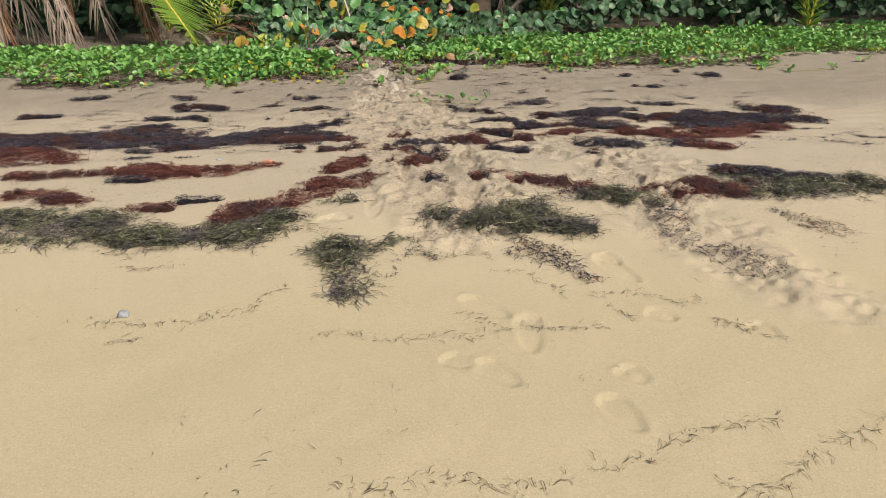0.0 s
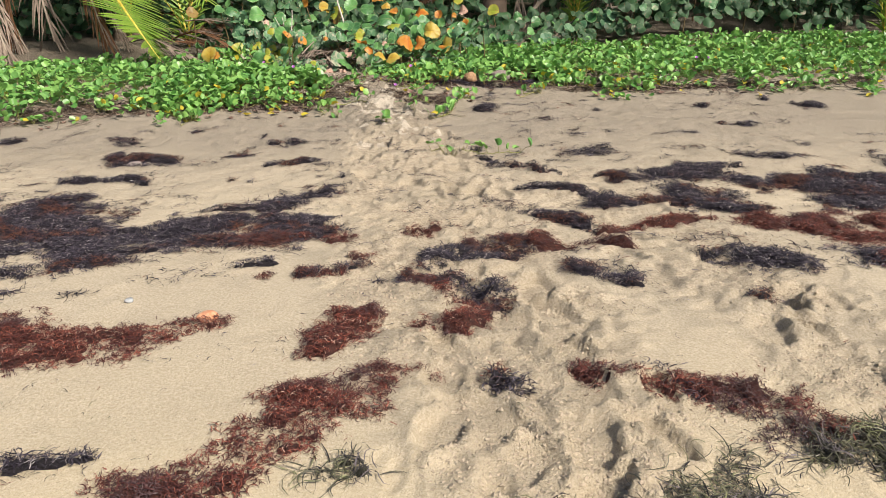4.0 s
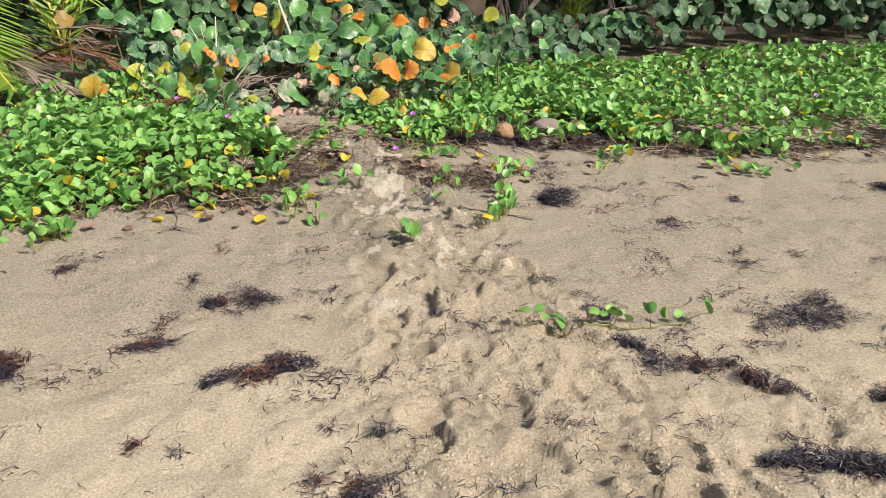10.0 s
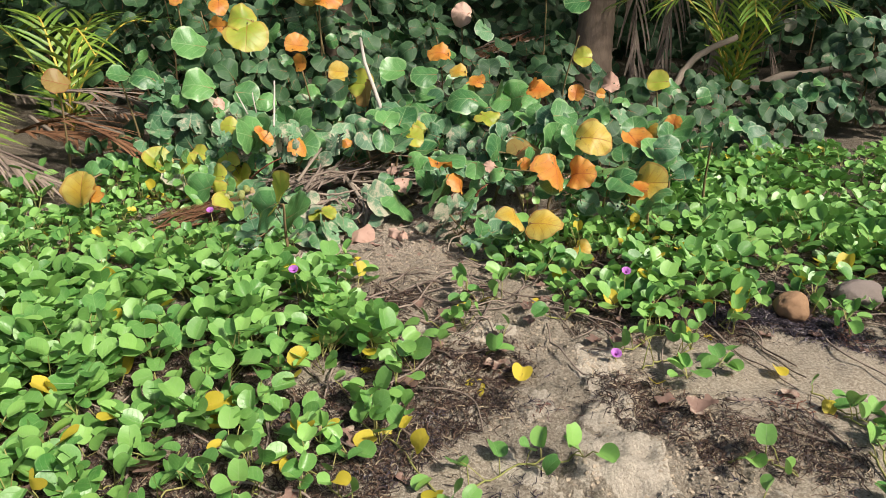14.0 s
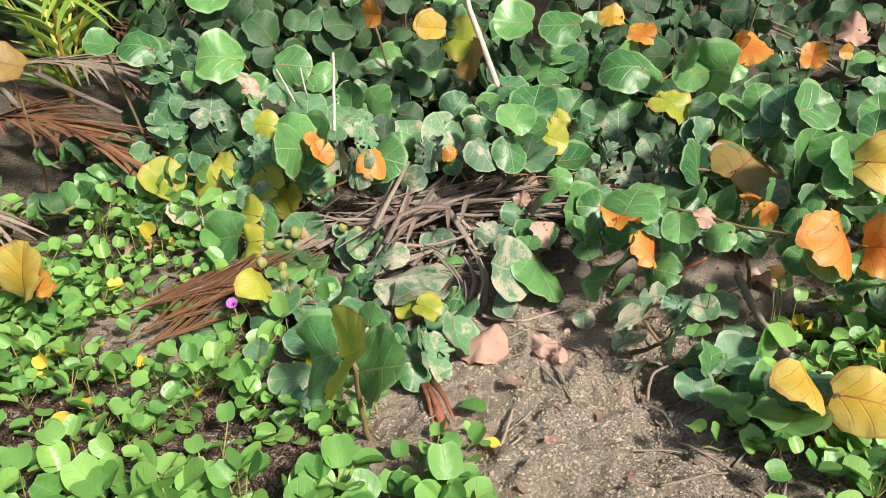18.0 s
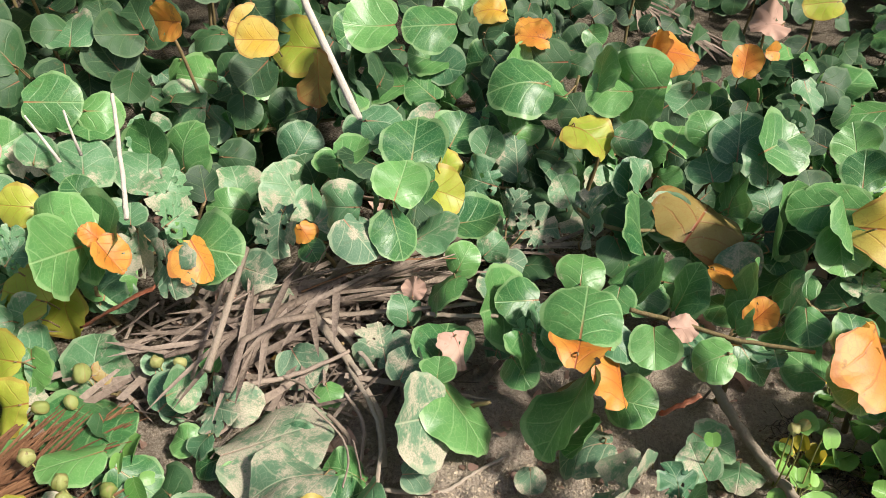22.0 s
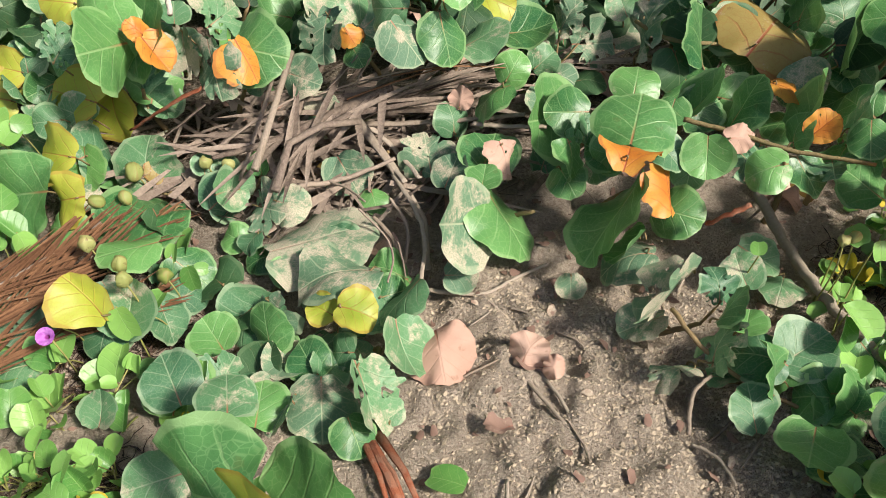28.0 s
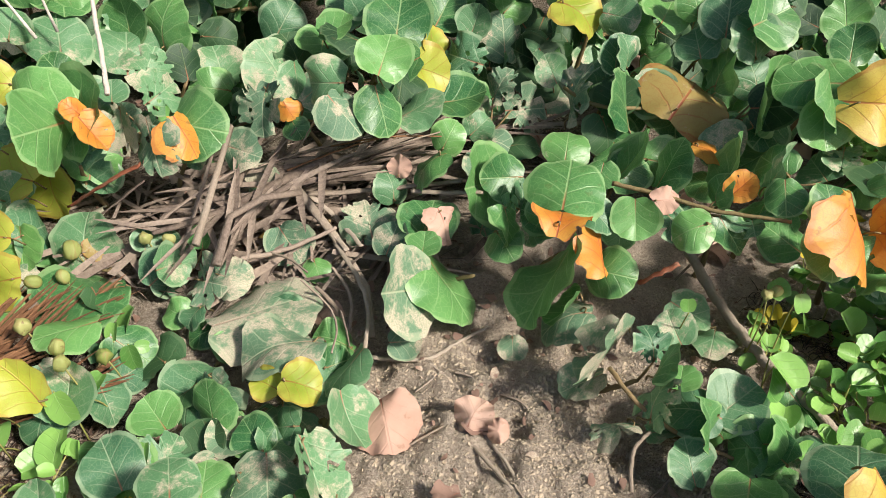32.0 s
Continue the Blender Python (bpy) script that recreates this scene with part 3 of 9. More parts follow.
def clods(name, count, text):
    """Small crumbs of dug-up sand along the trail."""
    base = np.array([(1, 0, -.1), (0, 1, -.1), (-1, 0, -.1), (0, -1, -.1), (0, 0, .75), (.6, .6, .45), (-.6, -.6, .4)])
    faces = np.array([(0, 5, 4), (5, 1, 4), (1, 2, 4), (2, 6, 4), (6, 3, 4), (3, 0, 4), (0, 1, 5), (2, 3, 6)])
    x, y = nrng.uniform(-2.2, 2.2, count * 6), nrng.uniform(3.2, 12.1, count * 6)
    ok = (trodden(x, y) * (0.45 + value_noise(x, y, 3.6, 4, 77) * 2.0) + nrng.normal(0, .12, len(x)) > 0.36)
    near = crumbs_by_shrubs()
    x, y = np.concatenate([x[ok][:count], near[0]]), np.concatenate([y[ok][:count], near[1]])
    n = len(x)
    k, t = (0.0018 + 0.0072 * nrng.random(n) ** 3) * np.where(y > 10.9, 0.7, 1.0), nrng.uniform(0, 6.28, n)
    V = base[None] * (k[:, None, None] * nrng.uniform(0.45, 1.5, (n, 7, 3)) * (1, 1, 0.75))
    c, s = np.cos(t)[:, None], np.sin(t)[:, None]
    X, Y = V[..., 0] * c - V[..., 1] * s + x[:, None], V[..., 0] * s + V[..., 1] * c + y[:, None]
    Z = V[..., 2] + lie(x, y)[:, None]
    v = np.stack([X, Y, Z], 2).reshape(-1, 3)
    f = (faces[None] + (np.arange(n) * 7)[:, None, None]).reshape(-1, 3)
    me = mesh_of(name, v, f, CRUMB, smooth=False)
    tagged(new(name, me), text, "sand", kind="stuff")


clods("sand_crumbs", 60000, "small crumbs of dug-up sand along the trodden trail")


# ---- seaweed ----
def strands(x, y, z, heading, length, width, lift):
    """Curled ribbons, one for each place, as vertices and faces."""
    n, m = len(x), 4
    curl = nrng.normal(0, 1.6, n)
    side, V = np.stack([-np.sin(heading), np.cos(heading)], 1), np.zeros((n, m + 1, 2, 3))
    px, py, a = x.copy(), y.copy(), heading.copy()
    arch = nrng.random(n) * lift
    for s in range(m + 1):
        kk = s / m
        w = width * (1 - 0.55 * kk) * 0.5
        zz = z + arch * math.sin(math.pi * kk) + 0.003 + 0.003 * nrng.random(n)
        tw = nrng.normal(0, 0.5, n)
        for e, sg in ((0, -1), (1, 1)):
            V[:, s, e, 0], V[:, s, e, 1], V[:, s, e, 2] = px - np.sin(a) * w * sg, py + np.cos(a) * w * sg, zz + sg * w * tw
        a = a + curl / m + nrng.normal(0, 0.35, n)
        px, py = px + np.cos(a) * length / m, py + np.sin(a) * length / m
    base = (np.arange(n) * (m + 1) * 2)[:, None]
    quads = [np.concatenate([base + 2 * s, base + 2 * s + 1, base + 2 * s + 3, base + 2 * s + 2], 1) for s in range(m)]
    return V.reshape(-1, 3), np.concatenate(quads)


WEED_TEXT = {"dark": ("purple-black dried seagrass in a tangled drift on the sand", 0.042, 0.0034, 11500, 0.009), "red": ("rust-red dried seaweed heaped in a crumbly drift on the sand", 0.028, 0.0030, 15000, 0.007), "green": ("olive and grey-green seagrass heap with long loose blades", 0.078, 0.0036, 7500, 0.009), "litter": ("dark brown plant litter and dead stalks strewn under the vines", 0.05, 0.0036, 6500, 0.014), "sparse": ("thin scatter of dark seagrass bits trodden into the sand", 0.045, 0.0030, 3000, 0.009)}


def weed(sort, *rows):
    text, length, width, density, lift = WEED_TEXT[sort]
    lo = np.min([(r[0] - 1.7 * r[2], r[1] - 1.7 * r[2]) for r in rows], 0) - 0.06
    hi = np.max([(r[0] + 1.7 * r[2], r[1] + 1.7 * r[2]) for r in rows], 0) + 0.06
    name = {"dark": "seagrass_drift", "red": "red_seaweed_drift", "green": "seagrass_heap", "sparse": "seagrass_scatter", "litter": "plant_litter"}[sort]
    thick = {"dark": 0.014, "red": 0.018, "green": 0.022, "sparse": 0.0, "litter": 0.0}[sort]

    def inside(x, y):
        small = min(1.0, 0.1 / max(r[2] for r in rows)) - 0.8 * (max(r[2] for r in rows) < 0.09)
        return np.minimum(near_line(x, y, rows), 0.55) + (1.35 + 0.4 * small) * value_noise(x, y, 6, 5, 60) + 0.9 * value_noise(x, y, 26, 3, 90) - (0.3 if sort == "green" else 0.2)

    def pile(x, y, m):
        return np.clip(m, 0, 0.45) / 0.45 * thick * (0.6 + 1.2 * (value_noise(x, y, 18, 3, 7) + 0.5))

    holder = new(name, None) if thick else None
    c = np.mean([(r[0], r[1]) for r in rows], 0)
    if thick:
        holder.location = (c[0], c[1], gz(c[0], c[1]))
        s = 0.022
        xs, ys = np.arange(lo[0], hi[0], s), np.arange(lo[1], hi[1], s)
        X, Y = np.meshgrid(xs, ys)
        m = inside(X, Y)
        m = m - 0.30
        G = lie(X.ravel(), Y.ravel()).reshape(X.shape)
        Z = G + 0.010 * np.clip(m / 0.10, -1, 1) + pile(X, Y, m)
        keep = np.maximum(np.maximum(m[:-1, :-1], m[1:, 1:]), np.maximum(m[1:, :-1], m[:-1, 1:])) > -0.03
        idx = np.arange(X.size).reshape(X.shape)
        f = np.stack([idx[:-1, :-1][keep], idx[:-1, 1:][keep], idx[1:, 1:][keep], idx[1:, :-1][keep]], 1)
        used = np.unique(f)
        if len(used):
            back = np.zeros(X.size, int)
            back[used] = np.arange(len(used))
            v = np.stack([X.ravel(), Y.ravel(), Z.ravel()], 1)[used] - np.array(holder.location)
            tagged(child("mat", mesh_of("weed_mat", v, back[f], WEED[sort][0]), holder), kind="stuff")
    n = int(density * 1.5 * (hi[0] - lo[0]) * (hi[1] - lo[1]))
    x, y = nrng.uniform(lo[0], hi[0], n), nrng.uniform(lo[1], hi[1], n)
    m = inside(x, y) + nrng.normal(0, 0.15, n)
    ok = m > 0
    if not ok.any():
        ok[:3] = True
    x, y, m = x[ok], y[ok], m[ok]
    n = len(x)
    z = lie(x, y) + (0.010 * np.clip((inside(x, y) - 0.2) / 0.1, 0, 1) + pile(x, y, inside(x, y) - 0.2) + 0.008 * nrng.random(n) - 0.002 if thick else 0.0)
    v, f = strands(x, y, z, nrng.uniform(0, 6.28, n) * (0.8 if sort == "green" else 1), length * nrng.uniform(0.4, 1.4, n), width * nrng.uniform(0.6, 1.3, n), lift)
    if thick:
        tagged(child("tangle", mesh_of("weed_strands", v - np.array(holder.location), f, WEED[sort][1], smooth=False), holder), kind="stuff")
        tagged(holder, text, "seaweed", "seaweed drifts")
    else:
        ob = new(name, mesh_of("weed_strands", v, f, WEED[sort][1], smooth=False))
        tagged(ob, text, "seaweed", "seaweed drifts", "stuff")


def wrack_line(*pts):
    """A thin, broken string of seagrass left by a wave."""
    P = bend([(a, b, 0) for a, b in pts], 10)
    x, y, h = [], [], []
    for a, b in zip(P[:-1], P[1:]):
        for _ in range(max(1, int((b - a).length * 130))):
            q = a.lerp(b, rnd.random())
            x.append(q.x + rnd.gauss(0, 0.010))
            y.append(q.y + rnd.gauss(0, 0.014))
            h.append(math.atan2((b - a).y, (b - a).x) + rnd.gauss(0, 0.7))
    x, y, h = np.array(x), np.array(y), np.array(h)
    n = len(x)
    v, f = strands(x, y, lie(x, y), h, 0.038 * nrng.uniform(0.4, 1.5, n), 0.0024 * nrng.uniform(0.6, 1.2, n), 0.006)
    tagged(new("wrack_line", mesh_of("wrack_line", v, f, BROWN_WEED, smooth=False)), "thin string of brown seagrass blades drawn out on smooth sand", "seaweed", "wrack lines", "stuff")


def loose_blades():
    """Single blades and crumbs strewn over the beach."""
    x, y = nrng.uniform(-3.2, 3.4, 2600), nrng.uniform(1.3, 4.4, 2600)
    ok = value_noise(x, y, 1.6, 3, 33) + nrng.normal(0, 0.12, len(x)) > 0.16
    x2, y2 = nrng.uniform(-4.5, 4.5, 14000), nrng.uniform(4.4, 11.2, 14000)
    ok2 = value_noise(x2, y2, 1.9, 4, 13) + nrng.normal(0, 0.08, len(x2)) > 0.10
    cx, cy, ch, cr = nrng.uniform(-3.8, 3.4, 300), nrng.uniform(5.2, 10.3, 300), nrng.normal(0.2, 0.6, 300), nrng.uniform(0.02, 0.13, 300)
    who = (300 * nrng.random(9000) ** 1.6).astype(int)
    along, off = nrng.normal(0, 1, 9000) * cr[who], nrng.normal(0, 0.3, 9000) * cr[who]
    wx, wy = cx[who] + along * np.cos(ch[who]) - off * np.sin(ch[who]), cy[who] + along * np.sin(ch[who]) + off * np.cos(ch[who])
    v, f = strands(wx, wy, lie(wx, wy), ch[who] + nrng.normal(0, 0.8, 9000), 0.055 * nrng.uniform(0.4, 1.6, 9000), 0.0036 * nrng.uniform(0.5, 1.3, 9000), 0.007)
    tagged(new("seagrass_wisps", mesh_of("seagrass_wisps", v, f, WEED["dark"][1], smooth=False)), "dark curled wisps of seagrass caught on damp sand", "seaweed", kind="stuff")
    for sort, x, y, ln, wd in (("green", x[ok], y[ok], 0.028, 0.0024), ("dark", x2[ok2], y2[ok2], 0.032, 0.0026)):
        n = len(x)
        v, f = strands(x, y, lie(x, y), nrng.uniform(0, 6.28, n), ln * nrng.uniform(0.3, 1.6, n), wd * nrng.uniform(0.6, 1.2, n), 0.005)
        tagged(new("loose_seagrass", mesh_of("loose_seagrass", v, f, WEED[sort][1], smooth=False)), "single dry seagrass blades strewn thinly over the sand", "seaweed", kind="stuff")


# ---- leaves ----
def grape_leaf_mesh(name, seed, material, segs=40, rings=7, fold=0.15, cup=0.12, wave=0.03, torn=0.0):
    """A round, leathery leaf one unit across: base at -y, tip at +y, face up."""
    r = random.Random(seed)
    ph = [r.uniform(0, 6.28) for _ in range(6)]
    holes = [(r.uniform(-.33, .33), r.uniform(-.38, .38), r.uniform(.012, .026) + torn * r.uniform(0, .06)) for _ in range(int(torn * 6 + r.random() * (torn > 0)))]
    v, uv, f = [(0, -0.04, 0)], [(0.5, 0.46)], []
    for k in range(1, rings + 1):
        q = k / rings
        for s in range(segs):
            a = 2 * math.pi * s / segs - math.pi / 2
            d = abs((a + math.pi / 2 + math.pi) % (2 * math.pi) - math.pi)
            rad = 0.5 * (1 + 0.05 * math.sin(2 * a + ph[0]) + 0.03 * math.sin(3 * a + ph[2]) + 0.02 * math.sin(5 * a + ph[1])) * (1 - 0.17 * math.exp(-(d / 0.24) ** 2))
            if torn and q > 0.6:
                bite = math.sin(4 * a + ph[2]) + 0.8 * math.sin(9 * a + ph[3]) + 0.5 * math.sin(21 * a + ph[0]) - 0.25
                rad *= 1 - torn * max(0, bite) * 0.5
            rad *= 1 + q ** 6 * (0.012 * math.sin(13 * a + ph[3]) + 0.010 * math.sin(19 * a + ph[0]))
            x, y = 1.05 * rad * q * math.cos(a), rad * q * math.sin(a)
            for hx, hy, hr in holes:
                d = math.hypot(x - hx, y - hy)
                if d < hr * 1.3:
                    k2 = hr * (1 + 0.25 * math.sin(3 * math.atan2(y - hy, x - hx) + ph[1])) * 1.3 / max(d, 1e-4)
                    x, y = hx + (x - hx) * k2, hy + (y - hy) * k2
            z = fold * abs(x) - cup * (x * x + y * y) * 1.6 + wave * q * q * math.sin(2 * a + ph[4]) + wave * 0.7 * q * q * math.sin(3 * a + ph[5]) + wave * 0.3 * q ** 4 * math.sin(9 * a + ph[5]) + 0.006 * q ** 5 * math.sin(15 * a + ph[2])
            v.append((x, y, z))
            uv.append((0.5 + x, 0.5 + y))
    for s in range(segs):
        f.append((0, 1 + s, 1 + (s + 1) % segs))
    for k in range(rings - 1):
        for s in range(segs):
            a, b = 1 + k * segs + s, 1 + k * segs + (s + 1) % segs
            mx, my = (v[a][0] + v[b + segs][0]) / 2, (v[a][1] + v[b + segs][1]) / 2
            if any(math.hypot(mx - hx, my - hy) < hr * 1.12 for hx, hy, hr in holes):
                continue
            f.append((a, a + segs, b + segs, b))
    return mesh_of(name, v, f, material, uv)


LEAF_MESH = {}
for sort, mat in LEAF.items():
    t = 0.62 if sort.startswith("torn") else (0.2 if sort == "orange" else 0.08 if sort == "dead" else 0.0)
    LEAF_MESH[sort] = [grape_leaf_mesh("leaf_" + sort, 10 * q + len(sort), mat, **({"segs": 26, "rings": 4} if sort == "shade" else {"segs": 64, "rings": 13} if sort.startswith("torn") else {"segs": 60} if t else {}), fold=((-0.34, 0.28, -0.48, 0.2, -0.42) if sort == "dead" else (0.03, 0.16, 0.26, -0.08, 0.10))[q], cup=(0.22, 0.05, -0.10, 0.34, 0.26)[q] * (1.6 if sort == "dead" else 1), wave=(0.065, 0.085, 0.06, 0.075, 0.12)[q] * (2.2 if sort == "dead" else 1), torn=t if q in (1, 3) or sort.startswith("torn") else t * 0.4) for q in range(5)]
LEAF_WORDS = {"green": "", "dusty": "green leaf dusted with sand", "sandy": "green leaf coated with dry sand", "lime": "lime-yellow leaf with red veins", "yellow": "yellow-orange leaf with red veins", "ochre": "ochre leaf with dark red veins", "orange": "orange leaf with holes and red veins", "dead": "dried pinkish brown leaf", "torn": "ragged green leaf eaten into holes", "torn_sandy": "ragged leaf coated with sand", "shade": ""}


class Branch:
    """A sea grape branch that gathers its leaves before it is built."""

    def __init__(self):
        self.leaves = []


def leaf_at(branch, sort, x, y, z, size, rx, ry, rz):
    branch.leaves.append((sort, Vector((x, y, z)), size, Euler((radians(rx), radians(ry), radians(rz)))))


def build_branch(leaves, stem=None, label="sea grape branch with round leathery green leaves low over the sand", name="sea_grape_branch", joined=False):
    c = sum((l[1] for l in leaves), Vector()) / len(leaves)
    if stem:
        line = bend(stem, 6)
        root = line[0]
    else:
        low = min(l[1].z for l in leaves)
        root = Vector((c.x + rnd.uniform(-.1, .1), c.y + 0.12, gz(c.x, c.y + .1) - 0.02))
        line = bend([root, root.lerp(c, 0.5) + Vector((rnd.uniform(-.05, .05), rnd.uniform(0, .06), -0.02)), c + Vector((0, 0.03, -0.05))], 5)
    thing = empty(name, root)
    tagged(thing, label, "shrub", "sea grape branches")
    wood = Soup()
    wood.add(*tube(line, (0.009, 0.005), 7, wobble=0.2, seed=len(leaves)))
    for sort, p, size, e in leaves:
        m = e.to_matrix()
        foot = p + m @ Vector((0, -0.36 * size, 0.0))
        near = min(line, key=lambda q: (q - foot).length)
        neck = p + m @ Vector((0, -0.30 * size, -0.012))
        if (near - foot).length < 0.11:
            rod = tube([near, near.lerp(foot, 0.6) + Vector((0, 0, -0.006)), foot, neck], (0.0036, 0.0022), 5)
        else:
            low = Vector((foot.x + 0.02, foot.y + 0.05, max(gz(foot.x, foot.y) + 0.005, foot.z - 0.07)))
            rod = tube(bend([low, low.lerp(foot, 0.7) + Vector((0, 0.015, -0.01)), foot, neck], 3), (0.0026, 0.0020), 5)
        if joined:
            wood.add(*rod)
        else:
            child("leaf_stalk", mesh_of("leaf_stalk", rod[0] - np.array(root), rod[1], TWIG), thing)
        ob = child("leaf", rnd.choice(LEAF_MESH[sort]), thing, LEAF_WORDS[sort])
        ob.location, ob.rotation_euler, ob.scale = p - root, e, (size * rnd.uniform(0.95, 1.06), size, size)
    wood.v = [a - np.array(root) for a in wood.v]
    tagged(child("stem", wood.mesh("stem", TWIG), thing), kind="stuff" if joined else "")
    return thing


def build_clusters(branch, cell=0.45, **kw):
    """Splits gathered leaves into neighbouring branches; dry ones on the sand are things of their own."""
    groups = {}
    for l in branch.leaves:
        if l[0] == "dead" and l[1].z - gz(l[1].x, l[1].y) < 0.13:
            ob = new("fallen_leaf", rnd.choice(LEAF_MESH["dead"]))
            ob.location, ob.rotation_euler, ob.scale = l[1] + Vector((0, 0, 0.012)), l[3], (l[2],) * 3
            tagged(ob, "dried pinkish brown sea grape leaf curled on the sand", "leaf", "fallen leaves")
            continue
        key = (math.floor(l[1].x / cell), math.floor(l[1].y / cell))
        groups.setdefault(key, []).append(l)
    for g in groups.values():
        build_branch(g, **kw)


def shrub(x, y, wide, deep, low, high, count, sorts, size=(0.10, 0.19), lean=0.5, label="dense sea grape shrub with round green leaves, most in a painted shade tone", clear=None):
    """A rounded sea grape shrub: leaves over a dome, on bare stems."""
    leaves = []
    g = gz(x, y)
    tries = 0
    while len(leaves) < count and tries < count * 6:
        tries += 1
        a, q = rnd.uniform(0, 6.28), math.sqrt(rnd.random())
        px, py = x + wide * q * math.cos(a), y + deep * q * math.sin(a)
        top = low + (high - low) * (1 - q * q)
        pz = g + top * (rnd.uniform(0.35, 1.0) ** 0.6)
        if clear and clear(px, py, pz - g):
            continue
        n = Vector((0.8 * (px - x) / wide + rnd.gauss(0, .4), -lean + 0.8 * (py - y) / deep + rnd.gauss(0, .4), 0.75 + rnd.gauss(0, .3)))
        e = n.to_track_quat('Z', 'Y').to_matrix() @ Euler((0, 0, rnd.uniform(0, 6.28))).to_matrix()
        leaves.append((rnd.choice(sorts), Vector((px, py, pz)), rnd.uniform(*size), e.to_euler()))
    if leaves:
        root = Vector((x, y + 0.1, g - 0.02))
        t = build_branch(leaves, [root, root + Vector((0.03, 0, high * 0.4)), root + Vector((-0.03, -0.05, high * 0.75))], label, "sea_grape_shrub", True)
        tagged(t, group="sea grape shrubs")


def sprig(x, y, rise, heading, length, sorts, size=(0.12, 0.18), climb=0.1, gap=0.045):
    """A sea grape shoot: round leaves set close on both sides of an arching stem, standing up like plates."""
    a, n = radians(heading), max(4, int(length / gap))
    P = []
    px, py = x, y
    for k in range(6):
        q = k / 5
        P.append(Vector((px, py, gz(px, py) + rise + climb * math.sin(q * 2.2) - 0.02)))
        a += rnd.gauss(0, 0.12)
        px, py = px + math.cos(a) * length / 5, py + math.sin(a) * length / 5
    line = bend(P, 6)
    B = Branch()
    for k in range(n):
        i = min(len(line) - 2, int((k + 0.5) / n * (len(line) - 1)))
        t = (line[i + 1] - line[i]).normalized()
        side = Vector((-t.y, t.x, 0)).normalized() * (1 if k % 2 else -1)
        tip = (side * rnd.uniform(0.45, 1.0) + Vector((0, 0, rnd.uniform(0.25, 0.95))) + t * rnd.gauss(0.15, 0.2)).normalized()
        nrm = t * rnd.choice((1, 1, -1)) * rnd.uniform(0.3, 1.0) + Vector((0, -0.35, rnd.uniform(0.2, 0.9)))
        nrm = (nrm - tip * nrm.dot(tip)).normalized()
        s = rnd.uniform(*size) * (1 - 0.35 * (k / n) ** 2)
        m = Matrix((tip.cross(nrm), tip, nrm)).transposed()
        p = line[i] + tip * (0.36 * s + 0.02)
        B.leaves.append((rnd.choice(sorts), p, s, m.to_euler()))
    build_branch(B.leaves, P)


def vine_leaf_shape(n):
    """A small cupped leaf, notched at its tip and folded along its rib: base at the origin, tip along +y, one unit long."""
    v = [(0, 0.04 + 0.88 * k / n, 0.0) for k in range(n + 1)]
    rows = []
    for sg in (1, -1):
        for q, z in ((0.5, 0.10), (1.0, 0.22)):
            row = []
            for k in range(1, n):
                s = k / n
                x = 0.46 * math.sin(math.pi * (0.05 + 0.88 * s ** 0.92)) ** 0.88
                y = 0.5 - 0.52 * math.cos(math.pi * (0.06 + 0.92 * s))
                yc = 0.04 + 0.88 * s
                row.append(len(v))
                v.append((sg * x * q, yc + (y - yc) * q, z * x * 2.0 - 0.18 * q * (s - 0.5) ** 2))
            rows.append((sg, q, row))
    f = []
    for sg, a, b in ((1, rows[0][2], rows[1][2]), (-1, rows[2][2], rows[3][2])):
        turn = (lambda t: t) if sg > 0 else (lambda t: t[::-1])
        f += [turn((0, a[0], 1)), turn((0, b[0], a[0])), turn((n - 1, a[-1], n)), turn((a[-1], b[-1], n))]
        for k in range(n - 2):
            f.append(turn((k + 1, a[k], a[k + 1], k + 2)))
            f.append(turn((a[k], b[k], b[k + 1], a[k + 1])))
    return np.array(v), f, np.array([(0.5 + q[0], q[1]) for q in v])


VINE_COARSE, VINE_MIDDLE = vine_leaf_shape(5), vine_leaf_shape(8)
VL_V, VL_F, VL_UV = vine_leaf_shape(9)
VINE_MESH = {}
for nm, mat in (("green", VINE_LEAF), ("yellow", VINE_YELLOW), ("brown", VINE_BROWN)):
    VINE_MESH[nm] = []
    for q in range(3):
        v = VL_V.copy()
        v[:, 2] *= (1.0, 1.5, 0.4)[q]
        v[:, 2] += (-0.1, 0.08, -0.22)[q] * v[:, 1] ** 2
        if nm == "brown":
            v[:, 2] *= 0.7
            v[:, 0] *= 0.8 + 0.25 * np.sin(v[:, 1] * 9 + 2 * q)
            v[:, 2] += 0.07 * np.sin(v[:, 1] * 9 + q) + 0.08 * np.sin(v[:, 0] * 11 + 2 * q) * v[:, 1]
        VINE_MESH[nm].append(mesh_of("vine_leaf_" + nm, v, VL_F, mat, VL_UV))


def vine_turn(up=0.6):
    """A turn for a vine leaf: face tilted up, tip anywhere."""
    yaw, pitch = rnd.uniform(0, 360), rnd.gauss(30, 30) * up
    return Euler((radians(max(-30, min(85, pitch))), radians(rnd.gauss(0, 16)), radians(yaw)))


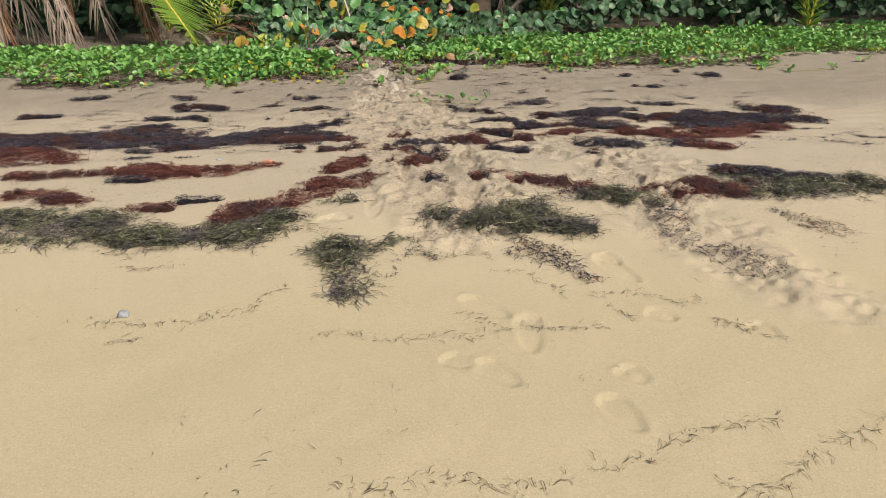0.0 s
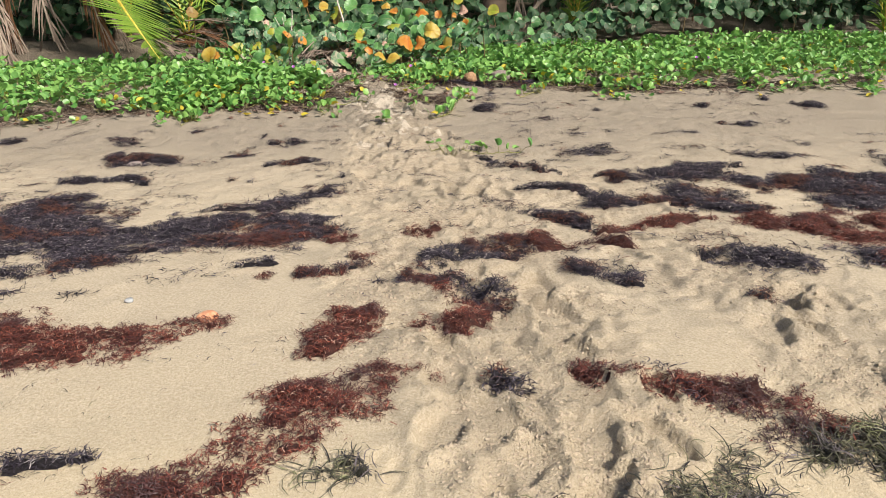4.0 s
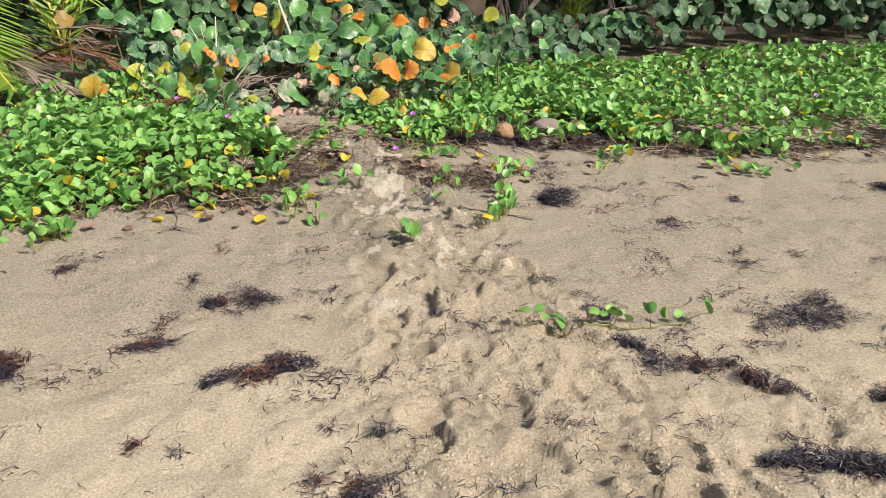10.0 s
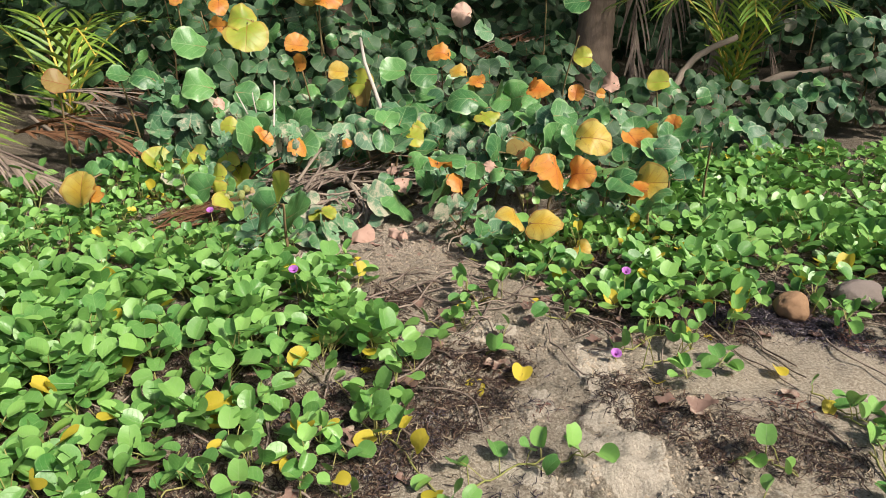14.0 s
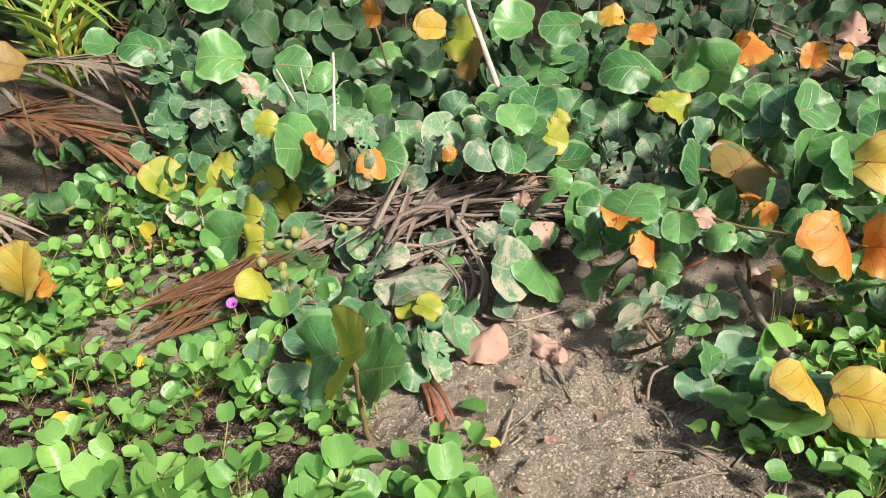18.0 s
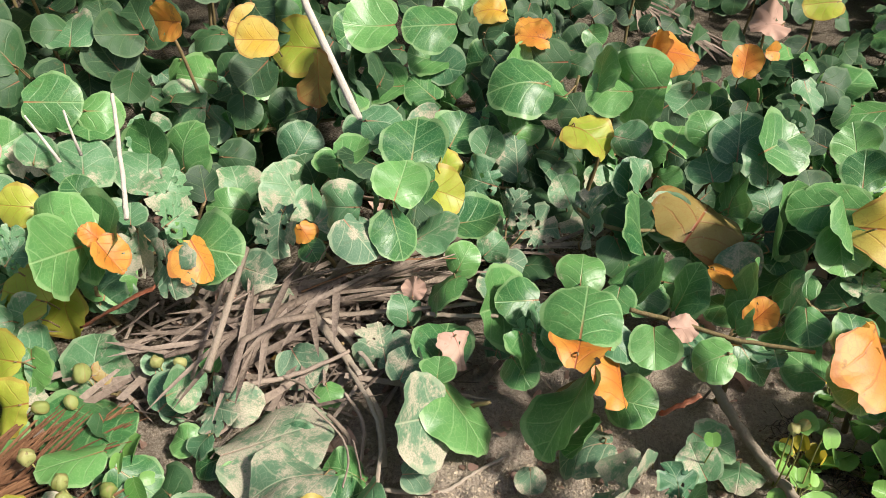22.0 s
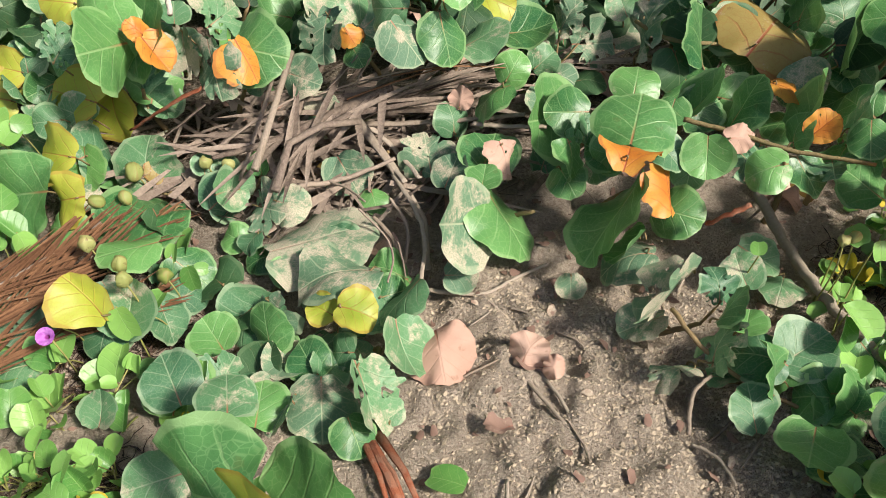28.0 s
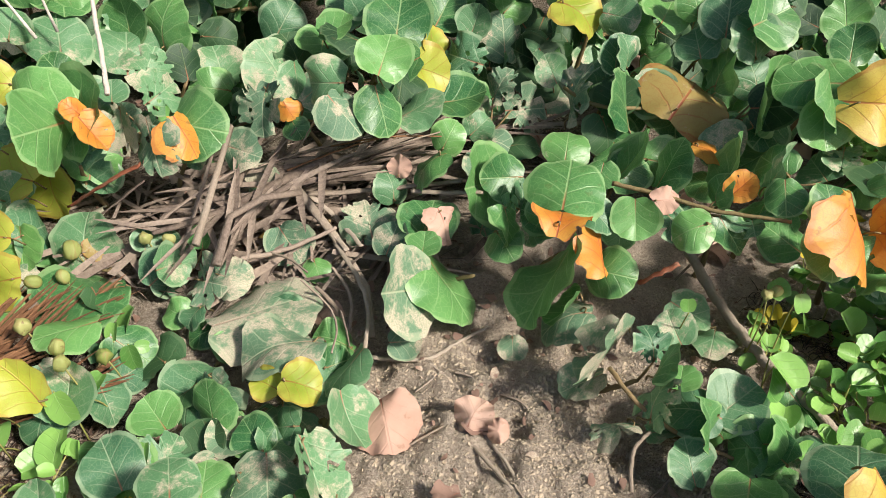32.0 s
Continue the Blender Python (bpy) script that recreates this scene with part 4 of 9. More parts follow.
def vine_patch(name, count, where, high, text, shape, size=(0.056, 0.09), yellow=0.035):
    """A carpet of beach morning glory: where(x, y) gives the cover between 0 and 1."""
    soups = {"green": Soup(), "yellow": Soup(), "stalk": Soup()}
    (x0, x1), (y0, y1) = where[0], where[1]
    made = tries = 0
    while made < count and tries < count * 8:
        tries += 1
        cx, cy = rnd.uniform(x0, x1), rnd.uniform(y0, y1)
        c = where[2](cx, cy)
        if rnd.random() > c:
            continue
        g = GROUND_Q(cx, cy)
        tall = high * (0.25 + 0.75 * c) * rnd.uniform(0.3, 1.0) * (1.0 + 1.2 * float(value_noise(cx, cy, 3.2, 2, 17)))
        lean, first = Vector((rnd.gauss(0, .03), rnd.gauss(-.01, .03), 0)), rnd.uniform(0, 6.28)
        leaves = rnd.randint(3, 6)
        for q in range(leaves):
            a = first + 6.283 * q / leaves + rnd.gauss(0, 0.35)
            out, k = rnd.uniform(0.012, 0.045), q / leaves
            h = max(0.012, tall * (1.0 - 0.45 * k) + rnd.gauss(0, 0.012))
            s = rnd.uniform(*size) * (0.8 + 0.2 * c) * (0.72 if cy > 11.2 and -3.2 < cx < 0 else 1)
            top = Vector((cx, cy, g + h)) + lean * (h / 0.1) + Vector((math.cos(a), math.sin(a), 0)) * out
            e = Euler((radians(rnd.gauss(34 - 38 * k, 20)), radians(rnd.gauss(0, 18)), a - 1.5708 + rnd.gauss(0, .3))).to_matrix()
            sort = "yellow" if rnd.random() < yellow * (2.2 - c) and h < high * 0.6 else "green"
            soups[sort].add((shape[0] * (s, s, s * rnd.uniform(0.5, 2.0))) @ np.array(e).T + np.array(top), shape[1], shape[2])
            foot = Vector((cx, cy, g + 0.3 * h))
            w = 0.0016
            soups["stalk"].add([foot + Vector((-w, 0, 0)), foot + Vector((w, 0, 0)), top + Vector((w, 0, 0)), top + Vector((-w, 0, 0)), foot + Vector((0, w, 0)), top + Vector((0, w, 0))], [(0, 1, 2, 3), (1, 4, 5, 2), (4, 0, 3, 5)])
            made += 1
    holder = empty(name, ((x0 + x1) / 2, (y0 + y1) / 2, 0))
    tagged(holder, text, "ground cover", "beach morning glory", "stuff")
    for nm, mat in (("green", VINE_LEAF), ("yellow", VINE_YELLOW), ("stalk", VINE_STEM)):
        if soups[nm].n:
            me = soups[nm].mesh("vine_" + nm, mat, smooth=nm != "stalk")
            me.transform(Matrix.Translation(-holder.location))
            tagged(child({"green": "foliage", "yellow": "yellowed_foliage", "stalk": "undergrowth"}[nm], me, holder), kind="stuff")


def runner(*pts, leaves=9, high=0.055, yellow=0.03, size=(0.042, 0.07)):
    """One trailing stem of beach morning glory, with its leaves as parts."""
    P = bend([(a, b, 0) for a, b in pts], 8)
    P = [Vector((p.x + rnd.gauss(0, .006), p.y + rnd.gauss(0, .006), gz(p.x, p.y) + 0.006 + 0.012 * rnd.random())) for p in P]
    root = P[0].copy()
    thing = empty("morning_glory_runner", root)
    tagged(thing, "trailing beach morning glory stem with two-lobed green leaves", "vine", "morning glory runners")
    wood = Soup()
    wood.add(*tube(P, (0.0035, 0.0022), 5))
    for q in range(int(leaves * 1.15)):
        p = P[min(len(P) - 1, int((q + rnd.random()) / leaves * len(P)))]
        h = high * rnd.uniform(0.35, 1.2)
        top = p + Vector((rnd.gauss(0, .025), rnd.gauss(0, .025), h))
        rod = tube([p, p.lerp(top, 0.6) + Vector((0, 0, 0.01)), top], (0.002, 0.0016), 4)
        child("leaf_stalk", mesh_of("leaf_stalk", rod[0] - np.array(root), rod[1], VINE_STEM), thing)
        sort = "yellow" if rnd.random() < yellow else "green"
        ob = child("leaf", rnd.choice(VINE_MESH[sort]), thing, "yellowed leaf" if sort == "yellow" else "")
        s = rnd.uniform(*size)
        ob.location, ob.rotation_euler, ob.scale = top - root, vine_turn(1.35), (s, s, s * rnd.uniform(1.0, 1.8))
    wood.v = [a - np.array(root) for a in wood.v]
    child("stem", wood.mesh("runner_stem", VINE_STEM), thing)


def small_leaf(sort, x, y, size=0.07, h=0.02, flat=0.5):
    ob = new("fallen_leaf", rnd.choice(VINE_MESH[sort]))
    k = 22 if sort == "yellow" else 9
    e = Euler((radians(rnd.gauss(0, k)), radians(rnd.gauss(0, k)), rnd.uniform(0, 6.28)))
    ob.location, ob.rotation_euler, ob.scale = (x, y, gz(x, y) + h), e, (size,) * 3
    words = {"yellow": "bright yellow morning glory leaf low at the edge of the vines", "brown": "withered reddish brown leaf curled on the sand", "green": "single green leaf on the sand"}
    tagged(ob, words[sort], "leaf", "fallen leaves")


def flower(x, y, z, lean=(0, -0.5)):
    """A purple funnel flower on a thin stalk."""
    v, f = [], []
    rings = ((0.003, 0.0), (0.005, 0.014), (0.010, 0.023), (0.019, 0.027))
    for r0, h0 in rings:
        for s in range(15):
            a = 2 * math.pi * s / 15
            r1 = r0 * (1 + (0.09 * math.cos(5 * a) if h0 > 0.03 else 0))
            v.append((r1 * math.cos(a), r1 * math.sin(a), h0))
    for k in range(3):
        for s in range(15):
            f.append((k * 15 + s, k * 15 + (s + 1) % 15, (k + 1) * 15 + (s + 1) % 15, (k + 1) * 15 + s))
    root = Vector((x, y, gz(x, y)))
    thing = empty("morning_glory_flower", root)
    tagged(thing, "purple funnel-shaped beach morning glory flower among green leaves", "flower", "morning glory flowers")
    turn = Vector((lean[0], lean[1], 0.8)).to_track_quat('Z', 'Y').to_euler()
    for nm, mat, pick in (("petals", PURPLE, f[15:]), ("throat", THROAT, f[:15])):
        ob = child(nm, mesh_of("flower_" + nm, v, pick, mat), thing)
        ob.location, ob.rotation_euler = Vector((x, y, z)) - root, turn
    top = Vector((x, y, z)) - root
    child("stalk", mesh_of("flower_stalk", *tube([(0.01, 0.01, 0), (0.006, 0.004, top.z * 0.6), top], (0.002, 0.002), 5), VINE_STEM), thing)


def shoot_leaf(x, y, z, size, rx, ry, rz):
    """A single two-lobed leaf on its own thin upright shoot."""
    root = Vector((x + 0.01, y + 0.03, gz(x, y + 0.03)))
    thing = empty("morning_glory_shoot", root)
    tagged(thing, "single bright green morning glory leaf on a thin shoot", "vine", "morning glory shoots")
    e = Euler((radians(rx), radians(ry), radians(rz)))
    base = Vector((x, y, z)) + e.to_matrix() @ Vector((0, -0.5 * size, 0))
    ob = child("leaf", rnd.choice(VINE_MESH["green"]), thing)
    ob.location, ob.rotation_euler, ob.scale = base - root, e, (size,) * 3
    child("leaf_stalk", mesh_of("leaf_stalk", *tube(bend([(0, 0, 0), (base - root) * 0.6 + Vector((0.004, 0.008, 0.0)), base - root], 4), (0.0022, 0.0016), 5), VINE_STEM), thing)


def seed_capsule(x, y, z, size=0.036):
    """A round spotted capsule with lobes round its tip, on a thin bent stalk."""
    root = Vector((x, y, gz(x, y)))
    thing = empty("seed_capsule", root)
    tagged(thing, "yellow-green seed capsule with brown spots on a thin stalk", "seed capsule", "seed capsules")
    v, f, uv = [], [], []
    for k in range(9):
        for s in range(14):
            a, b = 6.2832 * s / 14, math.pi * k / 8
            q = math.sin(b) * (1 + 0.14 * math.cos(5 * a) + 0.12 * math.sin(3 * a + 2 * b + 90 * x)) * 0.46 + 0.01
            v.append((q * math.cos(a) * size, q * math.sin(a) * size, -0.6 * math.cos(b) * size))
            uv.append((s / 14, k / 8))
    for k in range(8):
        for s in range(14):
            f.append((k * 14 + s, k * 14 + (s + 1) % 14, (k + 1) * 14 + (s + 1) % 14, (k + 1) * 14 + s))
    ob = child("capsule", mesh_of("capsule", v, f, BERRY, np.array(uv)), thing)
    ob.location, ob.rotation_euler = Vector((x, y, z)) - root, (rnd.gauss(0, .5), rnd.gauss(0, .5), rnd.uniform(0, 6.28))
    top = Vector((x, y, z)) - root
    child("stalk", mesh_of("capsule_stalk", *tube(bend([(0.02, 0.015, 0), (0.015, 0.0, top.z * 0.6), top], 4), (0.002, 0.002), 5), VINE_STEM), thing)


def stick(points, radius, material, text, name="stick", flat=1.0, sides=8, curve=True):
    P = bend(points, 7) if curve else [Vector(p) for p in points]
    root = P[0].copy()
    ob = new(name, mesh_of(name, *tube([p - root for p in P], radius, sides, flat, 0.25, int(abs(root.x * 97)) + len(P)), material))
    ob.location = root
    return tagged(ob, text, "stick" if name != "fallen_branch" else "branch", "sticks and roots")


def frond(root, points, leaflet, count, materials, text, name="palm_frond", spread_deg=55, droop=0.25, width=0.022, pair=True, ragged=0.0, sides=(1, -1), roll=0.0, rib=(0.016, 0.005), one_mesh=False):
    """A palm leaf: a rib with leaflets on both sides, each a part."""
    P = bend([Vector(p) for p in points], 10)
    thing = empty(name, root)
    tagged(thing, text, "palm leaf", "palm leaves")
    root = Vector(root)
    child("rib", mesh_of("frond_rib", *tube([p - root for p in P], rib, 7, 0.7), materials[1]), thing)
    bunch = Soup()
    for q in range(count):
        k = 0.06 + 0.93 * q / count
        i = min(len(P) - 2, int(k * (len(P) - 1)))
        p = P[i].lerp(P[i + 1], k * (len(P) - 1) - i)
        t = (P[i + 1] - P[i]).normalized()
        side = t.cross(Vector((0, 0, 1))).normalized()
        up = side.cross(t)
        for sg in sides:
            if rnd.random() < ragged:
                continue
            ln = leaflet * (0.55 + 0.45 * math.sin(math.pi * min(1, k * 0.9 + 0.12))) * rnd.uniform(0.85, 1.1)
            a = radians(spread_deg * (1 - 0.35 * k) + rnd.gauss(0, 5 + 25 * ragged))
            rr = radians(roll)
            out = (side * math.cos(rr) + up * math.sin(rr)) * sg
            d = (t * math.cos(a) + out * math.sin(a)).normalized()
            w = width * rnd.uniform(0.8, 1.2)
            nrm = (d.cross(t) if sg > 0 else t.cross(d)).normalized()
            wd = nrm.cross(d).normalized()
            v, m = [], 5
            for s in range(m + 1):
                kk = s / m
                c = p + d * ln * kk + Vector((0, 0, -droop * ln * kk * kk)) + up * 0.03 * kk
                ww = w * (0.5 + 1.0 * math.sin(math.pi * (0.15 + 0.75 * kk)) * 0.6) * (1 - kk) ** 0.35 * 0.5 + 0.0007
                for e, lift in ((-1, 0.35), (0, 0.0), (1, 0.35)):
                    v.append(tuple(c + wd * ww * e + nrm * ww * lift - root))
            f = []
            for s in range(m):
                for e in range(2):
                    o = s * 3 + e
                    f.append((o, o + 1, o + 4, o + 3))
            uv = np.array([(0.5 + (i2 % 3 - 1) * 0.3, (i2 // 3) / m) for i2 in range(len(v))])
            if one_mesh:
                bunch.add(v, f, uv)
            else:
                child("leaflet", mesh_of("leaflet", v, f, materials[0], uv), thing)
    if one_mesh and bunch.n:
        tagged(child("foliage", bunch.mesh("leaflets", materials[0]), thing), kind="stuff")
    return thing


def nut(x, y, size, material, text, squash=(1, 0.85, 0.8), turn=(0, 0, 0)):
    """A coconut: an egg shape with three blunt ridges and shaggy fibre."""
    bm = bmesh.new()
    bmesh.ops.create_icosphere(bm, subdivisions=4, radius=0.5)
    for v in bm.verts:
        a = math.atan2(v.co.y, v.co.z)
        k = 1 + 0.06 * math.cos(3 * a) + 0.10 * noise.noise(v.co * 3) + 0.05 * noise.noise(Vector((v.co.x * 5, a * 8, 2.0))) + 0.03 * noise.noise(Vector((v.co.x * 9, a * 22, 5.0)))
        v.co = Vector((v.co.x * (1 + 0.12 * v.co.x), v.co.y, v.co.z)) * k
    me = bpy.data.meshes.new("coconut")
    bm.to_mesh(me)
    bm.free()
    me.materials.append(material)
    me.polygons.foreach_set("use_smooth", [True] * len(me.polygons))
    ob = new("coconut", me)
    ob.scale = [size * s for s in squash]
    ob.location, ob.rotation_euler = (x, y, gz(x, y) + size * squash[2] * 0.42), [radians(a) for a in turn]
    tagged(ob, text, "coconut", "coconuts")


def pebble(x, y, size, material, text, name="pebble", flat=0.5):
    bm = bmesh.new()
    bmesh.ops.create_icosphere(bm, subdivisions=3, radius=0.5)
    for v in bm.verts:
        v.co *= 1 + 0.3 * noise.noise(v.co * 2.2 + Vector((x, y, 0))) + 0.1 * noise.noise(v.co * 7)
        v.co.z *= flat
    me = bpy.data.meshes.new(name)
    bm.to_mesh(me)
    bm.free()
    me.materials.append(material)
    me.polygons.foreach_set("use_smooth", [True] * len(me.polygons))
    ob = new(name, me)
    ob.scale, ob.location = (size,) * 3, (x, y, gz(x, y) + size * flat * 0.3)
    tagged(ob, text, name.replace("_", " "))


def palm_tree(x, y, tall, rad, lean, text, fronds=11):
    g = gz(x, y)
    root = Vector((x, y, g - 0.05))
    thing = empty("palm_tree", root)
    tagged(thing, text, "tree", "palm trees")
    v, f, n, sd = [], [], int(tall / 0.045), 16
    for k in range(n + 1):
        q = k / n
        r0 = rad * (1 - 0.35 * q + 0.35 * math.exp(-q * tall / 0.35)) * (1 + 0.035 * (k % 3 == 0))
        for s in range(sd):
            a = 2 * math.pi * s / sd
            r1 = r0 * (1 + 0.03 * noise.noise(Vector((math.cos(a) * 2, math.sin(a) * 2, k * 0.2))))
            v.append((lean[0] * q * q * tall + r1 * math.cos(a), lean[1] * q * q * tall + r1 * math.sin(a), q * tall))
    for k in range(n):
        for s in range(sd):
            f.append((k * sd + s, k * sd + (s + 1) % sd, (k + 1) * sd + (s + 1) % sd, (k + 1) * sd + s))
    child("trunk", mesh_of("palm_trunk", v, f, TRUNK), thing)
    top = root + Vector((lean[0] * tall, lean[1] * tall, tall))
    bunch = Soup()
    for q in range(fronds):
        a = 6.283 * q / fronds + rnd.uniform(-.2, .2)
        e = rnd.uniform(-0.2, 0.9)
        d = Vector((math.cos(a), math.sin(a), 0))
        P = bend([top, top + d * 1.0 + Vector((0, 0, e)), top + d * 2.3 + Vector((0, 0, e * 0.9 - 0.3)), top + d * 3.2 + Vector((0, 0, e * 0.3 - 1.3))], 6)
        vv, ff = tube([p - root for p in P], (0.035, 0.008), 5)
        bunch.add(vv, ff)
        for i in range(2, len(P) - 1):
            t = (P[i + 1] - P[i]).normalized()
            side = t.cross(Vector((0, 0, 1))).normalized()
            for sg in (1, -1):
                for h in (0, 0.33, 0.66):
                    p = P[i].lerp(P[i + 1], h) - root
                    tip = p + (side * sg * 0.75 + t * 0.45) * 0.75 + Vector((0, 0, -0.32))
                    w = t * 0.022
                    bunch.add([p - w, p + w, p.lerp(tip, 0.55) + w * 1.2 + Vector((0, 0, 0.05)), tip, p.lerp(tip, 0.55) - w * 1.2 + Vector((0, 0, 0.05))], [(0, 1, 2, 4), (4, 2, 3)])
    tagged(child("crown", bunch.mesh("palm_crown", FROND), thing), kind="stuff")


def ground_cache():
    """A quick look-up of the ground's height where the vines grow."""
    xs, ys = np.arange(-9, 9.01, 0.05), np.arange(8.5, 18.01, 0.05)
    X, Y = np.meshgrid(xs, ys)
    Z = lie(X.ravel(), Y.ravel()).reshape(X.shape)
    return lambda x, y: Z[min(len(ys) - 1, max(0, int((y - 8.5) / 0.05 + 0.5))), min(len(xs) - 1, max(0, int((x + 9) / 0.05 + 0.5)))]


GROUND_Q = ground_cache()


# ---- the beach ----
# seaweed left by the tide: rows of x, y, half width
weed("green", (-2.19, 3.65, 0.277), (-1.91, 3.55, 0.201), (-1.8, 3.6, 0.288), (-1.59, 3.48, 0.196), (-1.41, 3.45, 0.175), (-1.27, 3.44, 0.164), (-1.11, 3.46, 0.193), (-0.94, 3.51, 0.198), (-0.85, 3.66, 0.122), (-0.79, 3.71, 0.063))
weed("green", (-0.03, 3.68, 0.093), (0.09, 3.65, 0.183), (0.24, 3.61, 0.18), (0.38, 3.58, 0.206), (0.51, 3.66, 0.278), (0.59, 3.54, 0.22), (0.69, 3.54, 0.114), (0.74, 3.48, 0.048))
weed("green", (-0.6, 3.24, 0.061), (-0.5, 3.26, 0.098), (-0.34, 3.28, 0.108), (-0.21, 3.35, 0.053), (-0.14, 3.35, 0.032))
weed("green", (-0.47, 3.15, 0.135), (-0.4, 2.99, 0.143), (-0.36, 2.88, 0.121), (-0.37, 2.77, 0.063))
weed("green", (0.83, 3.99, 0.105), (0.97, 4.0, 0.157), (1.1, 3.96, 0.134), (1.18, 3.89, 0.069))
weed("green", (1.78, 4.3, 0.249), (1.83, 4.1, 0.24), (2.02, 4.14, 0.248), (2.18, 4.17, 0.227), (2.43, 4.21, 0.187))
weed("green", (-0.62, 3.9, 0.056), (-0.49, 3.94, 0.064))
weed("sparse", (0.35, 3.19, 0.064), (0.45, 3.14, 0.08), (0.52, 3.05, 0.069), (0.58, 2.92, 0.045))
weed("sparse", (-0.22, 2.99, 0.042), (-0.14, 3.3, 0.04), (-0.03, 3.15, 0.032))
weed("red", (-1.14, 3.7, 0.087), (-1.02, 3.81, 0.148), (-0.89, 3.93, 0.145), (-0.79, 4.1, 0.156), (-0.67, 4.23, 0.174), (-0.56, 4.33, 0.15), (-0.46, 4.45, 0.096))
weed("red", (-2.4, 4.14, 0.145), (-2.21, 4.09, 0.154), (-2.01, 4.04, 0.081))
weed("red", (-1.68, 3.92, 0.063), (-1.49, 3.89, 0.05))
weed("dark", (-1.45, 4.0, 0.029), (-1.24, 4.02, 0.025))
weed("red", (-2.68, 4.61, 0.104), (-2.5, 4.62, 0.093), (-2.35, 4.7, 0.12), (-2.16, 4.78, 0.158), (-2.01, 4.82, 0.194), (-1.73, 4.69, 0.182), (-1.51, 4.71, 0.149), (-1.29, 4.84, 0.122), (-1.11, 4.9, 0.064))
weed("dark", (-2.03, 4.49, 0.044), (-1.82, 4.5, 0.054))
weed("red", (-3.17, 5.41, 0.341), (-2.88, 5.29, 0.276), (-2.68, 5.19, 0.145))
weed("red", (0.38, 4.36, 0.052), (0.53, 4.32, 0.099), (0.66, 4.26, 0.137), (0.76, 4.18, 0.166), (0.86, 4.11, 0.122))
weed("red", (1.15, 4.14, 0.083), (1.28, 4.11, 0.123), (1.43, 4.12, 0.209), (1.59, 4.11, 0.225), (1.74, 4.2, 0.171))
weed("dark", (1.75, 4.57, 0.088), (2.0, 4.44, 0.117), (2.28, 4.32, 0.07))
weed("dark", (-3.74, 6.31, 0.556), (-3.38, 6.22, 0.634), (-3.07, 6.19, 0.581), (-2.91, 6.3, 0.59), (-2.77, 6.47, 0.604), (-2.69, 6.84, 0.349), (-2.62, 7.07, 0.139))
weed("dark", (-2.26, 5.57, 0.144), (-2.06, 5.62, 0.176), (-1.94, 5.91, 0.199), (-1.75, 5.98, 0.24))
weed("dark", (-2.56, 6.05, 0.32), (-2.3, 6.11, 0.325), (-1.95, 6.13, 0.219), (-1.59, 6.14, 0.255), (-1.31, 6.2, 0.298), (-1.02, 6.22, 0.263))
weed("dark", (2.43, 7.31, 0.196), (2.55, 7.08, 0.349), (2.65, 6.84, 0.426), (3.0, 7.04, 0.351), (3.24, 7.02, 0.289))
weed("red", (1.67, 6.17, 0.165), (1.94, 5.96, 0.219), (2.28, 6.11, 0.323), (2.76, 6.46, 0.237))
weed("dark", (1.04, 7.38, 0.097), (1.36, 7.41, 0.171), (1.66, 7.39, 0.134))
weed("red", (1.85, 5.42, 0.153), (2.02, 5.28, 0.09))
weed("dark", (3.12, 7.62, 0.174), (3.37, 7.51, 0.215))
weed("dark", (-2.94, 7.57, 0.066), (-2.43, 7.63, 0.045))
weed("dark", (-4.24, 7.71, 0.093), (-3.92, 7.73, 0.045))
weed("dark", (-4.16, 8.57, 0.08), (-3.79, 8.67, 0.051))
weed("dark", (-2.77, 8.15, 0.13), (-2.35, 8.09, 0.077))
weed("red", (-0.84, 4.31, 0.055), (-0.73, 4.34, 0.089), (-0.59, 4.3, 0.084), (-0.49, 4.22, 0.081), (-0.42, 4.37, 0.05))
weed("red", (-0.71, 4.6, 0.068), (-0.62, 4.76, 0.142), (-0.54, 4.89, 0.092))
weed("red", (-0.33, 4.75, 0.059), (-0.2, 4.77, 0.095), (-0.12, 4.93, 0.087))
weed("dark", (-0.29, 5.27, 0.105), (-0.11, 5.14, 0.134), (-0.05, 4.99, 0.085))
weed("dark", (-0.32, 5.49, 0.079), (-0.18, 5.63, 0.13), (0.03, 5.84, 0.165), (0.13, 5.89, 0.097))
weed("dark", (-0.05, 4.38, 0.063), (-0.01, 4.31, 0.063))
weed("red", (0.2, 4.43, 0.044), (0.27, 4.36, 0.066), (0.35, 4.38, 0.034))
weed("dark", (0.4, 5.54, 0.071), (0.49, 5.38, 0.115), (0.58, 5.33, 0.067))
weed("dark", (1.06, 5.65, 0.076))
weed("dark", (1.23, 5.58, 0.165), (1.33, 5.47, 0.191), (1.41, 5.42, 0.13))
weed("dark", (1.04, 4.99, 0.069))
weed("dark", (-0.86, 5.43, 0.058), (-0.73, 5.47, 0.059), (-0.6, 5.56, 0.081))
weed("red", (-0.53, 4.46, 0.034), (-0.28, 4.43, 0.034))
weed("dark", (0.52, 4.29, 0.039))
weed("dark", (1.67, 5.45, 0.094), (1.88, 5.53, 0.181))
weed("dark", (1.9, 7.06, 0.156), (2.2, 7.12, 0.24), (2.35, 6.87, 0.332), (2.45, 6.55, 0.369))
weed("red", (1.55, 6.17, 0.163), (1.74, 6.08, 0.186), (1.89, 5.87, 0.168), (1.97, 5.63, 0.13))
weed("red", (-0.88, 5.44, 0.051), (-0.78, 5.43, 0.07), (-0.71, 5.44, 0.049))
